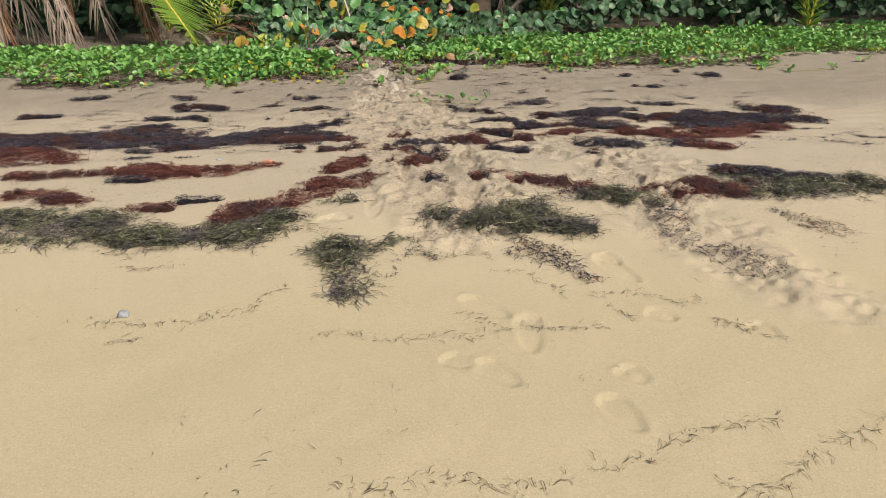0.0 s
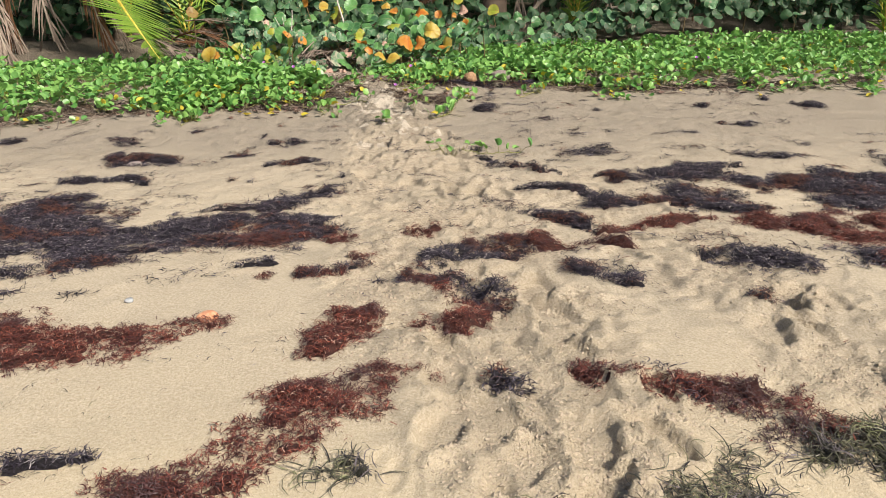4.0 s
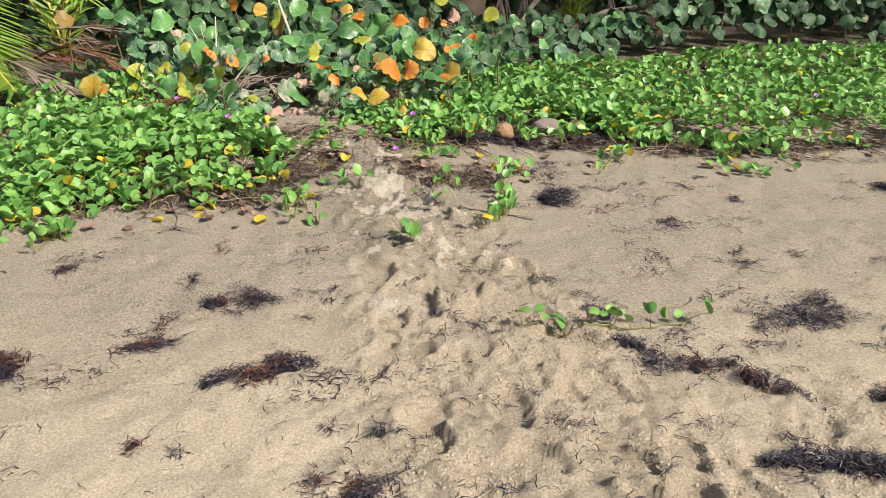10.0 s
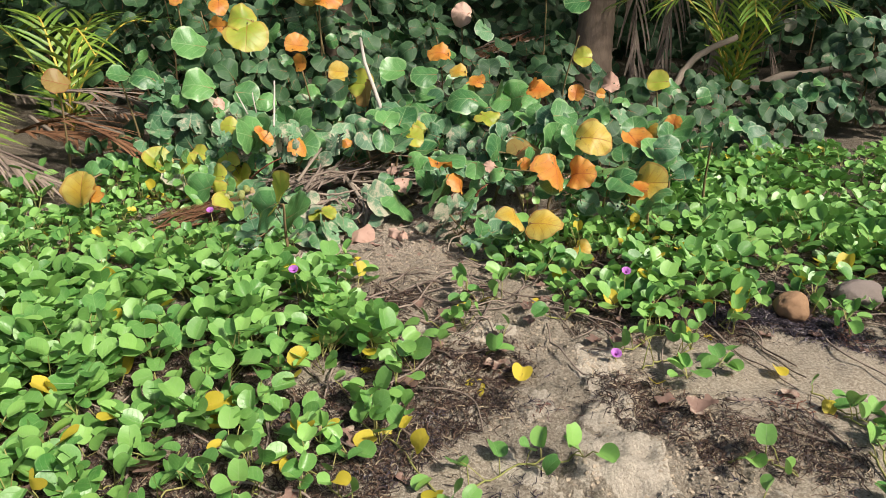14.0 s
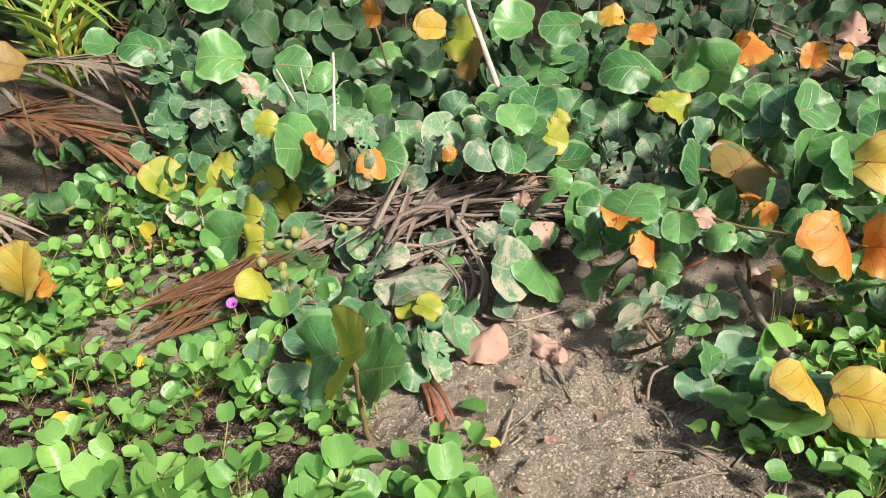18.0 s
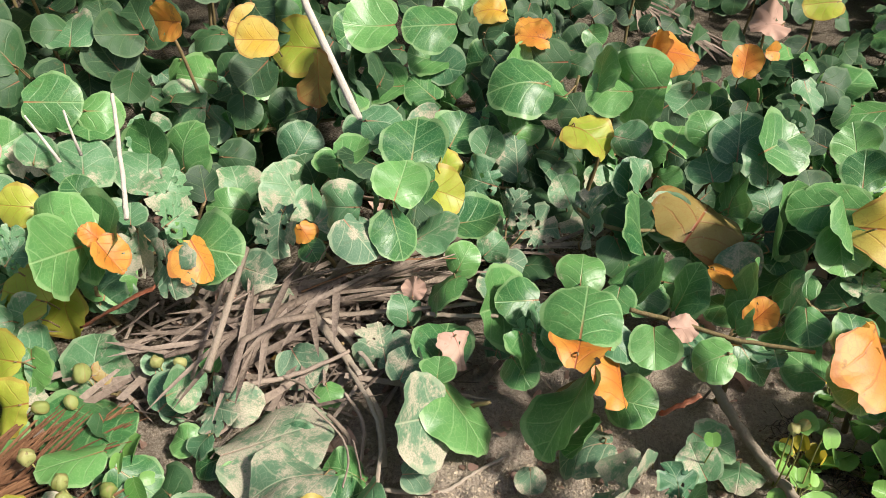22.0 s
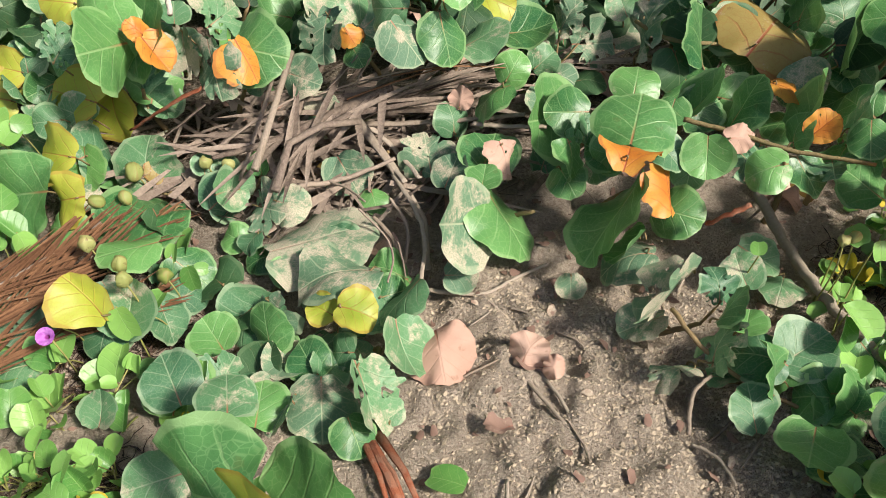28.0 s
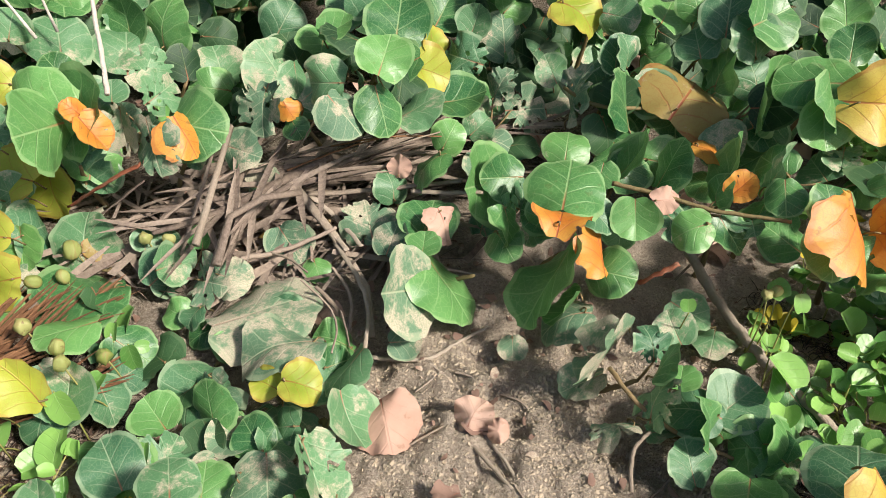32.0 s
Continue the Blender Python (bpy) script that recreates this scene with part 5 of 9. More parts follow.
weed("red", (-1.05, 5.43, 0.065))
weed("dark", (-1.22, 5.57, 0.025), (-1.06, 5.62, 0.029))
weed("red", (-0.65, 4.93, 0.06), (-0.54, 4.89, 0.075))
weed("red", (-0.31, 5.3, 0.082), (-0.25, 5.17, 0.084), (-0.14, 5.04, 0.097), (-0.1, 4.97, 0.094))
weed("dark", (0.39, 5.47, 0.055), (0.48, 5.37, 0.075), (0.55, 5.26, 0.067), (0.6, 5.2, 0.025))
weed("dark", (0.7, 8.01, 0.045), (0.86, 8.07, 0.106), (1.06, 8.13, 0.145), (1.14, 8.08, 0.081))
weed("dark", (0.15, 7.84, 0.038), (0.33, 7.77, 0.062), (0.46, 7.78, 0.032))
weed("dark", (0.47, 7.68, 0.045), (0.57, 7.6, 0.056), (0.66, 7.48, 0.029))
weed("dark", (0.95, 7.5, 0.057), (1.08, 7.51, 0.069), (1.22, 7.46, 0.063), (1.39, 7.48, 0.093), (1.58, 7.53, 0.16), (1.74, 7.59, 0.111), (1.96, 7.62, 0.044))
weed("dark", (0.74, 6.79, 0.114), (0.89, 6.78, 0.126), (1.05, 6.76, 0.123), (1.22, 6.78, 0.15), (1.38, 6.88, 0.244), (1.42, 6.76, 0.234), (1.43, 6.61, 0.146), (1.47, 6.51, 0.099), (1.6, 6.44, 0.107))
weed("dark", (0.31, 7.22, 0.036), (0.47, 7.17, 0.049), (0.64, 7.1, 0.066), (0.79, 6.97, 0.056))
weed("sparse", (-0.02, 6.89, 0.059), (0.12, 6.82, 0.114), (0.21, 6.7, 0.108), (0.33, 6.6, 0.088))
weed("dark", (0.41, 6.48, 0.094), (0.51, 6.37, 0.084), (0.56, 6.24, 0.076), (0.59, 6.12, 0.025))
weed("dark", (2.05, 7.88, 0.051), (2.2, 7.83, 0.064), (2.35, 7.79, 0.056))
weed("dark", (1.8, 7.2, 0.089), (1.94, 7.19, 0.116), (2.09, 7.17, 0.101))
weed("red", (0.65, 6.09, 0.066), (0.84, 6.16, 0.085), (1.04, 6.24, 0.073), (1.3, 6.28, 0.056))
weed("red", (0.49, 5.87, 0.054), (0.62, 5.9, 0.069), (0.71, 5.78, 0.034))
weed("red", (-0.07, 5.92, 0.07), (0.01, 5.89, 0.09), (0.12, 5.93, 0.055), (0.24, 5.92, 0.092), (0.29, 5.83, 0.054), (0.43, 5.8, 0.025))
weed("red", (-0.41, 6.1, 0.062), (-0.34, 6.04, 0.082), (-0.27, 6.07, 0.046))
weed("red", (-0.82, 6.0, 0.05), (-0.76, 5.99, 0.085), (-0.71, 6.0, 0.057))
weed("dark", (-0.83, 6.17, 0.026))
weed("dark", (-0.31, 5.61, 0.033), (-0.2, 5.6, 0.068), (-0.07, 5.62, 0.07), (0.06, 5.65, 0.047), (0.13, 5.65, 0.025))
weed("red", (-0.67, 5.63, 0.031), (-0.62, 5.65, 0.059), (-0.58, 5.68, 0.044))
weed("dark", (-2.08, 6.09, 0.219), (-1.96, 6.15, 0.231), (-1.85, 6.22, 0.224), (-1.72, 6.3, 0.198), (-1.59, 6.38, 0.163), (-1.44, 6.42, 0.18), (-1.27, 6.45, 0.193), (-1.15, 6.49, 0.187), (-1.04, 6.41, 0.152), (-0.97, 6.3, 0.039))
weed("dark", (-1.3, 6.73, 0.083), (-1.22, 6.89, 0.148), (-1.14, 7.02, 0.153), (-1.04, 7.11, 0.193), (-0.96, 7.1, 0.107), (-0.92, 7.06, 0.051))
weed("red", (-1.43, 6.08, 0.045), (-1.33, 6.08, 0.043), (-1.2, 6.0, 0.065), (-1.12, 6.03, 0.094), (-1.05, 6.07, 0.045), (-0.95, 6.07, 0.042))
weed("dark", (-1.74, 6.68, 0.025), (-1.62, 6.73, 0.041), (-1.49, 6.77, 0.063), (-1.4, 6.79, 0.032))
weed("dark", (-1.62, 8.49, 0.039), (-1.48, 8.51, 0.109), (-1.36, 8.49, 0.061))
weed("dark", (-1.55, 7.87, 0.031), (-1.41, 7.93, 0.072), (-1.22, 7.96, 0.081))
weed("dark", (-3.0, 8.7, 0.096), (-2.85, 8.64, 0.113))
weed("dark", (-2.72, 7.99, 0.095), (-2.54, 7.99, 0.086), (-2.39, 7.98, 0.031))
weed("dark", (-2.56, 7.59, 0.086), (-2.45, 7.59, 0.098), (-2.33, 7.47, 0.025))
weed("dark", (-1.73, 7.55, 0.048))
weed("dark", (-1.58, 7.5, 0.033))
weed("sparse", (-0.37, 7.46, 0.06), (-0.23, 7.46, 0.06))
weed("dark", (-0.93, 7.49, 0.025))
weed("dark", (0.22, 9.51, 0.136))
weed("dark", (1.27, 9.38, 0.065))
weed("dark", (2.29, 9.46, 0.071))
weed("dark", (2.26, 8.8, 0.055), (2.45, 8.75, 0.076))
weed("dark", (2.99, 9.7, 0.047))
weed("dark", (3.19, 9.46, 0.07), (3.36, 9.36, 0.093))
weed("sparse", (1.61, 8.56, 0.05), (1.93, 8.55, 0.052))
weed("sparse", (1.55, 8.1, 0.055), (1.82, 8.12, 0.065))
weed("dark", (0.19, 7.45, 0.035))
weed("dark", (2.67, 9.15, 0.05))
weed("sparse", (-0.49, 8.13, 0.046), (-0.38, 8.08, 0.045))
weed("dark", (0.01, 8.39, 0.025))
weed("dark", (0.04, 8.27, 0.06), (0.1, 8.19, 0.036))
weed("dark", (0.1, 7.98, 0.05), (0.19, 7.91, 0.036))
weed("dark", (-1.58, 10.4, 0.067), (-1.46, 10.46, 0.094))
weed("dark", (-0.31, 10.72, 0.068), (-0.11, 10.65, 0.092), (0.2, 10.56, 0.128), (0.38, 10.43, 0.128), (0.75, 10.54, 0.125))
weed("sparse", (-1.74, 10.06, 0.073), (-1.47, 9.84, 0.086), (-1.3, 10.04, 0.072))
weed("sparse", (-2.01, 9.68, 0.049), (-1.73, 9.63, 0.048))
weed("sparse", (0.24, 9.97, 0.133))
weed("sparse", (-0.99, 10.08, 0.064))
weed("dark", (0.18, 9.5, 0.056))
weed("sparse", (1.25, 10.64, 0.079), (1.61, 10.72, 0.084), (1.79, 10.38, 0.073))
weed("sparse", (-2.85, 10.13, 0.086))

# strings of seagrass on the smooth sand
wrack_line((-1.39, 2.59), (-1.17, 2.55), (-1.04, 2.57), (-0.92, 2.58), (-0.89, 2.64), (-0.77, 2.67), (-0.74, 2.77), (-0.66, 2.89))
wrack_line((-0.48, 2.45), (-0.40, 2.48), (-0.26, 2.44), (-0.16, 2.43), (-0.00, 2.44), (0.11, 2.45), (0.23, 2.48))
wrack_line((0.28, 2.57), (0.34, 2.51), (0.43, 2.48), (0.59, 2.51))
wrack_line((-0.16, 3.23), (-0.01, 3.15), (0.14, 3.20), (0.22, 3.14))
wrack_line((0.21, 3.02), (0.33, 2.97), (0.41, 2.89), (0.49, 2.78))
wrack_line((0.58, 2.77), (0.75, 2.77), (0.85, 2.75), (0.94, 2.68), (1.04, 2.71))
wrack_line((-1.47, 3.11), (-1.33, 3.09), (-1.18, 3.12))
wrack_line((0.06, 2.64), (0.12, 2.58), (0.18, 2.53))
wrack_line((0.64, 2.69), (0.69, 2.61), (0.72, 2.55))
wrack_line((-0.34, 1.61), (-0.14, 1.61), (-0.03, 1.66), (0.12, 1.62), (0.22, 1.61), (0.33, 1.64))
wrack_line((0.39, 1.68), (0.50, 1.71), (0.59, 1.75), (0.67, 1.82), (0.84, 1.87), (1.01, 1.92))
wrack_line((1.33, 1.92), (1.16, 1.81), (1.03, 1.74), (0.92, 1.64), (0.84, 1.59), (0.74, 1.63))
wrack_line((1.01, 2.55), (1.14, 2.44), (1.24, 2.38))
wrack_line((-0.71, 3.59), (-0.61, 3.53), (-0.52, 3.47))
wrack_line((0.67, 3.72), (0.79, 3.67), (0.92, 3.70))
wrack_line((1.02, 2.54), (1.09, 2.51), (1.15, 2.50))
wrack_line((-1.64, 8.36), (-1.55, 8.42), (-1.45, 8.46))
wrack_line((-0.70, 3.52), (-0.61, 3.47), (-0.51, 3.42))
wrack_line((-1.78, 3.31), (-1.67, 3.35))
wrack_line((-1.26, 2.41), (-1.14, 2.43))
loose_blades()
pebble(-1.246, 2.638, 0.05, STONE, "smooth grey pebble lying on clean sand")
pebble(-1.162, 4.933, 0.075, SPONGE, "orange sponge fragment on red seaweed", "sponge", 0.6)
pebble(-2.595, 7.992, 0.11, OLD_HUSK, "flat grey-brown driftwood chip half sunk in sand", "driftwood_chip", 0.25)
pebble(-1.553, 5.147, 0.035, STONE, "small grey shell on trodden sand", "shell", 0.6)
pebble(-2.646, 9.967, 0.03, SPONGE, "small orange shell bit on damp sand", "shell", 0.6)

# ---- beach morning glory ----
for rows_ in (((-5, 9.5, .25), (-4, 9.5, .25), (-3, 9.85, .25), (-2.2, 9.85, .25), (-1.7, 9.9, .3), (-1.2, 10.3, .2)), ((-2.8, 10.4, .3), (-2.0, 10.5, .3), (-1.4, 10.8, .2)), ((-.6, 10.8, .15), (0, 10.75, .22), (.6, 10.7, .25), (1.3, 10.35, .2), (2.2, 10.3, .15), (3.2, 10.3, .12), (4.4, 10.45, .12)), ((-2.9, 11.5, .4), (-2.3, 11.4, .3)), ((-.5, 11.4, .3), (.4, 11.5, .4), (1.2, 11.3, .4))):
    weed("litter", *[(x_, y_, w_ * 1.1) for x_, y_, w_ in rows_])
FRONT_X, FRONT_Y = (-9, -5.1, -4, -3, -2.2, -1.6, -1.2, -0.7, 0, 0.6, 1.5, 3, 5, 9), (9.5, 9.5, 9.5, 9.8, 9.8, 9.95, 10.65, 10.9, 10.75, 10.65, 10.35, 10.3, 10.5, 10.6)
BACK_X, BACK_Y = (-9, -4, -3, -2.3, -1.7, -0.9, -0.4, 0.3, 1.5, 3, 5, 9), (12.8, 12.8, 13.0, 11.9, 11.3, 11.5, 12.2, 13.2, 13.5, 13.9, 14.1, 14.2)
PATH = ((-0.9, 10.0, .3), (-1.1, 10.6, .3), (-1.32, 11.2, .30), (-1.3, 11.7, .42), (-1.15, 12.1, .5))


def cover_at(x, y):
    e = 0.8 * float(value_noise(x, y, 2.2, 3, 71))
    a = (y - np.interp(x, FRONT_X, FRONT_Y)) / 0.85 + 0.36 + 2.8 * e
    b = (np.interp(x, BACK_X, BACK_Y) - y) / 0.3 + 0.5 + e
    c = -float(near_line(np.array([x]), np.array([y]), PATH)[0]) * 2.0 + 0.1
    d = min(a, b, c, 1.0)
    if -2.9 < x < -1.0 and y > 11.2:
        d = min(d, 0.5 if y < 11.7 else 0.34 if x < -2.35 else 0.12 if x < -1.75 else 0.3)
    if -1.0 < x < 0.0 and y > 11.1:
        d = min(d, 0.75 if y < 11.75 else 0.35)
    return max(0.0, d)


COVER_X, COVER_Y = np.arange(-8.6, 8.61, 0.05), np.arange(8.9, 14.31, 0.05)
COVER = [[cover_at(x_, y_) for x_ in COVER_X] for y_ in COVER_Y]


def cover(x, y):
    return COVER[int((y - 8.9) / 0.05)][int((x + 8.6) / 0.05)]


for nm, x0, x1, n in (("morning_glory_carpet", -8.5, -3.2, 5200), ("morning_glory_carpet", -3.2, -1.0, 2900), ("morning_glory_carpet", -1.0, 1.2, 2650), ("morning_glory_carpet", 1.2, 8.5, 8600)):
    vine_patch(nm, n, ((x0, x1), (9.0, 14.2), cover), 0.165, "dense low carpet of glossy green beach morning glory leaves on sand", VINE_COARSE if abs(x0 + x1) > 5 else VINE_MIDDLE)

runner((-2.444, 9.214), (-2.527, 9.292), (-2.596, 9.372), leaves=6)
runner((-2.424, 9.845), (-2.469, 9.601), (-2.548, 9.573), leaves=8)
runner((-2.133, 9.649), (-1.958, 9.823), (-1.867, 10.027), leaves=10)
runner((-1.723, 9.892), (-1.526, 9.657), (-1.355, 9.488), leaves=9)
runner((-1.572, 10.195), (-1.432, 9.920), (-1.277, 9.612), (-1.323, 9.341), leaves=11)
runner((-1.181, 9.389), (-1.171, 9.307), leaves=3)
runner((-1.231, 9.734), (-1.061, 9.822), (-0.897, 9.814), leaves=8)
runner((-0.486, 9.794), (-0.362, 9.788), (-0.294, 9.747), leaves=5)
runner((-0.515, 9.576), (-0.453, 9.476), leaves=4)
runner((0.021, 9.936), (-0.096, 9.556), (-0.111, 9.337), (-0.307, 9.115), leaves=13)
runner((-0.056, 10.127), (0.018, 9.979), (0.108, 9.889), leaves=8, yellow=0.3)
runner((-0.531, 10.471), (-0.413, 10.529), (-0.318, 10.589), leaves=5)
runner((-0.288, 8.109), (-0.167, 8.101), (-0.118, 8.063), leaves=6)
runner((-0.051, 8.076), (0.055, 8.082), (0.230, 8.052), (0.419, 8.091), leaves=8)
runner((-0.700, 8.920), (-0.681, 8.973), leaves=3)
runner((-2.798, 9.541), (-2.620, 9.344), (-2.500, 9.221), leaves=7)
runner((-2.560, 9.116), (-2.551, 9.226), leaves=4)
runner((1.551, 10.288), (1.557, 10.088), leaves=8)
runner((1.956, 10.266), (2.211, 10.364), leaves=8)
runner((0.647, 10.040), (0.819, 10.126), leaves=7)
runner((1.484, 10.090), (1.700, 10.274), leaves=6)
runner((-0.214, 9.223), (-0.117, 9.286), leaves=4)
runner((-2.753, 9.448), (-2.478, 9.266), leaves=6)
runner((4.365, 9.577), (4.958, 9.696), leaves=8)
runner((-0.464, 11.998), (-0.453, 11.875), (-0.385, 11.784), (-0.341, 11.659), leaves=10, size=(.06,.085))
runner((-0.496, 11.740), (-0.442, 11.613), (-0.294, 11.535), leaves=9)
runner((-0.266, 11.892), (-0.175, 11.785), (-0.129, 11.647), leaves=10)
runner((-1.075, 11.363), (-0.935, 11.362), (-0.909, 11.311), leaves=8)
runner((-0.851, 11.256), (-0.694, 11.247), (-0.628, 11.174), leaves=10)
runner((-2.934, 11.847), (-2.709, 11.732), (-2.469, 11.719), leaves=11)
runner((-3.119, 12.070), (-2.963, 12.159), (-2.694, 12.183), leaves=10)
runner((-2.621, 11.614), (-2.495, 11.627), (-2.369, 11.606), (-2.229, 11.563), leaves=14, high=0.10, size=(.045, .07))
runner((-2.925, 12.489), (-2.827, 12.560), (-2.752, 12.675), (-2.666, 12.626), leaves=14, high=0.16, size=(.05, .075))
runner((-3.001, 12.716), (-2.971, 12.852), (-2.858, 12.795), leaves=10, high=0.16, size=(.05, .075))
runner((-0.453, 11.958), (-0.410, 11.883), (-0.313, 11.886), (-0.239, 11.826), leaves=13, high=0.10, size=(.05, .075))
runner((-0.501, 11.783), (-0.461, 11.716), (-0.292, 11.725), leaves=11, high=0.10, size=(.05, .075))
runner((-0.234, 11.795), (-0.196, 11.727), (-0.064, 11.738), leaves=10, high=0.1, size=(.05, .07), yellow=.15)
runner((-0.341, 11.616), (-0.279, 11.608), (-0.185, 11.628), leaves=8, high=0.1, size=(.05, .07))
runner((-0.665, 11.655), (-0.579, 11.629), (-0.498, 11.612), leaves=8, high=0.08, size=(.05, .075))

def bare_stems(count):
    """Pale leafless vine stems that lace over the sand at the carpet's edge."""
    s = Soup()
    for _ in range(count):
        x = rnd.uniform(-4.6, 4.2)
        y = float(np.interp(x, FRONT_X, FRONT_Y)) + rnd.uniform(-0.25, 0.9)
        a, n = rnd.uniform(-2.6, 0.2), rnd.randint(4, 8)
        P = []
        for k in range(n):
            P.append((x, y, gz(x, y) + 0.006 + 0.02 * rnd.random()))
            a += rnd.gauss(0, 0.3)
            x, y = x + 0.07 * math.cos(a), y + 0.07 * math.sin(a)
        s.add(*tube(bend(P, 3), (0.0040, 0.0028), 5))
    tagged(new("vine_stem_tangle", s.mesh("vine_stem_tangle", DRY)), "pale bare vine stems lacing over sand at the carpet edge", "vine", kind="stuff")


bare_stems(480)
for q in range(34):
    x_ = -3.6 + 0.175 * q + rnd.uniform(-.08, .08)
    if -1.35 < x_ < -0.75:
        continue
    y_ = float(np.interp(x_, FRONT_X, FRONT_Y)) + 0.05
    a_, l_ = rnd.gauss(-1.57, .6), rnd.uniform(.15, .38)
    runner((x_, y_), (x_ + l_ * .5 * math.cos(a_) + .02, y_ + l_ * .5 * math.sin(a_)), (x_ + l_ * math.cos(a_), y_ + l_ * math.sin(a_)), leaves=7, high=.08, yellow=.06, size=(.048, .078))
weed("sparse", (1.170, 3.935, .08), (1.116, 3.464, .10), (1.176, 3.252, .10), (1.310, 3.109, .14), (1.351, 2.978, .12))
weed("sparse", (0.372, 3.330, .06), (0.538, 3.134, .08), (0.617, 2.923, .06))
weed("sparse", (1.742, 3.740, .06), (1.825, 3.609, .08), (1.902, 3.487, .1))
weed("sparse", (0.460, 4.451, .08), (0.623, 4.247, .10), (0.766, 4.070, .08))
weed("litter", (-0.685, 10.664, .10), (-0.430, 10.683, .16), (-0.228, 10.631, .16), (-0.086, 10.554, .12))
weed("dark", (-0.371, 10.762, .10), (-0.183, 10.707, .13), (0.022, 10.688, .10))
weed("litter", (-1.497, 10.532, .14), (-1.346, 10.412, .14), (-1.183, 10.418, .12))
weed("litter", (-0.611, 10.098, .16), (-0.446, 9.914, .18), (-0.234, 9.850, .16))
runner((-1.267, 10.590), (-1.193, 10.610), (-1.148, 10.575), leaves=7)
runner((-1.286, 10.481), (-1.263, 10.426), leaves=3)
runner((-1.093, 10.383), (-1.034, 10.479), leaves=4, high=0.05)
runner((-0.831, 10.619), (-0.763, 10.655), leaves=5)
runner((-0.667, 10.338), (-0.481, 10.506), (-0.445, 10.652), leaves=9, yellow=0.2)
runner((-0.579, 10.282), (-0.435, 10.364), (-0.357, 10.410), leaves=7, high=0.1)
runner((-0.750, 10.856), (-0.673, 10.743), (-0.556, 10.838), leaves=9)
runner((-0.018, 10.814), (0.089, 10.883), leaves=6)
runner((-1.135, 10.902), (-1.101, 10.788), (-0.998, 10.815), leaves=9, size=(.05, .07))
runner((-2.571, 9.617), (-2.497, 9.671), (-2.433, 9.694), leaves=7)
runner((-2.741, 9.426), (-2.638, 9.338), (-2.512, 9.292), leaves=8)
runner((-0.024, 9.990), (0.020, 9.862), (0.123, 9.926), leaves=9)
runner((-0.053, 9.802), (-0.089, 9.477), (-0.187, 9.206), leaves=10)
runner((-1.346, 9.401), (-1.305, 9.599), (-1.231, 9.497), leaves=9)
runner((0.595, 9.857), (0.778, 10.122), (0.830, 10.049), leaves=7, yellow=0.2)
runner((-0.737, 8.981), (-0.681, 8.944), leaves=4, high=0.04)
for t_, x_, y_ in (("yellow", -2.630, 9.914), ("yellow", -2.655, 10.637), ("yellow", -2.380, 10.491), ("yellow", -1.908, 10.115), ("yellow", -1.822, 9.478), ("yellow", -1.342, 9.665), ("yellow", -2.002, 9.412), ("yellow", -1.015, 10.221), ("yellow", -0.111, 10.280), ("yellow", -0.561, 10.199), ("yellow", -1.444, 9.386), ("yellow", -4.121, 11.704), ("yellow", -3.055, 9.993), ("brown", -2.088, 9.867), ("brown", -1.537, 9.496), ("brown", -1.428, 9.535), ("brown", -1.723, 9.399), ("brown", -2.395, 9.324), ("brown", -0.474, 10.050), ("brown", -0.530, 10.097), ("brown", 0.131, 9.764), ("brown", -0.522, 9.962), ("brown", -1.484, 11.663), ("yellow", -2.770, 12.202), ("brown", -1.370, 11.810), ("green", -1.601, 11.545), ("brown", -1.447, 11.392), ("yellow", -0.602, 11.985)):
    small_leaf(t_, x_, y_, rnd.uniform(0.06, 0.085))
for q in range(190):
    x_ = rnd.gauss(-1.0, 2.0)
    y_ = np.interp(x_, FRONT_X, FRONT_Y) + rnd.gauss(-0.05, 0.3)
    small_leaf("brown" if q % 6 else "yellow", x_, y_, rnd.uniform(0.04, 0.075), 0.012)

flower(-0.667, 10.326, -0.232)
flower(-0.514, 10.763, -0.115)
flower(-1.811, 10.825, -0.114)
flower(-2.384, 11.967, -0.250)
weed("litter", (-2.619, 12.285, .12), (-2.481, 12.195, .14), (-2.371, 12.081, .13), (-2.418, 11.958, .12))
weed("litter", (-2.458, 12.342, .1), (-2.284, 12.170, .1), (-2.183, 12.087, .08))
weed("litter", (-0.535, 12.029, .08), (-0.420, 11.828, .12), (-0.320, 11.645, .14), (-0.332, 11.469, .12))
flower(2.699, 10.981, -0.111)
flower(2.778, 10.845, -0.093)
nut(0.137, 10.663, 0.155, HUSK, "shaggy brown coconut lying at the edge of the vines", turn=(10, 20, 40))
nut(0.477, 10.775, 0.22, OLD_HUSK, "weathered grey coconut husk beside the brown coconut", (1, 0.6, 0.55), (0, 5, 10))
nut(0.698, 10.780, 0.12, HUSK, "small brown coconut half among the leaves", turn=(0, 0, 100))

# ---- sea grape by the end of the trail ----
B = Branch()
leaf_at(B, "green", -2.716, 13.223, -0.010, 0.149, 23, -35, 90)
leaf_at(B, "dusty", -2.725, 13.254, -0.157, 0.184, 48, -19, 65)
leaf_at(B, "green", -2.769, 13.239, -0.206, 0.101, -14, -64, 111)
leaf_at(B, "lime", -2.445, 12.900, 0.014, 0.118, 10, -59, 71)
leaf_at(B, "dusty", -2.547, 13.080, -0.043, 0.117, 63, 1, 47)
leaf_at(B, "dusty", -2.415, 13.097, 0.079, 0.107, 60, 18, -8)
leaf_at(B, "dusty", -2.316, 13.149, 0.006, 0.186, 34, 9, 10)
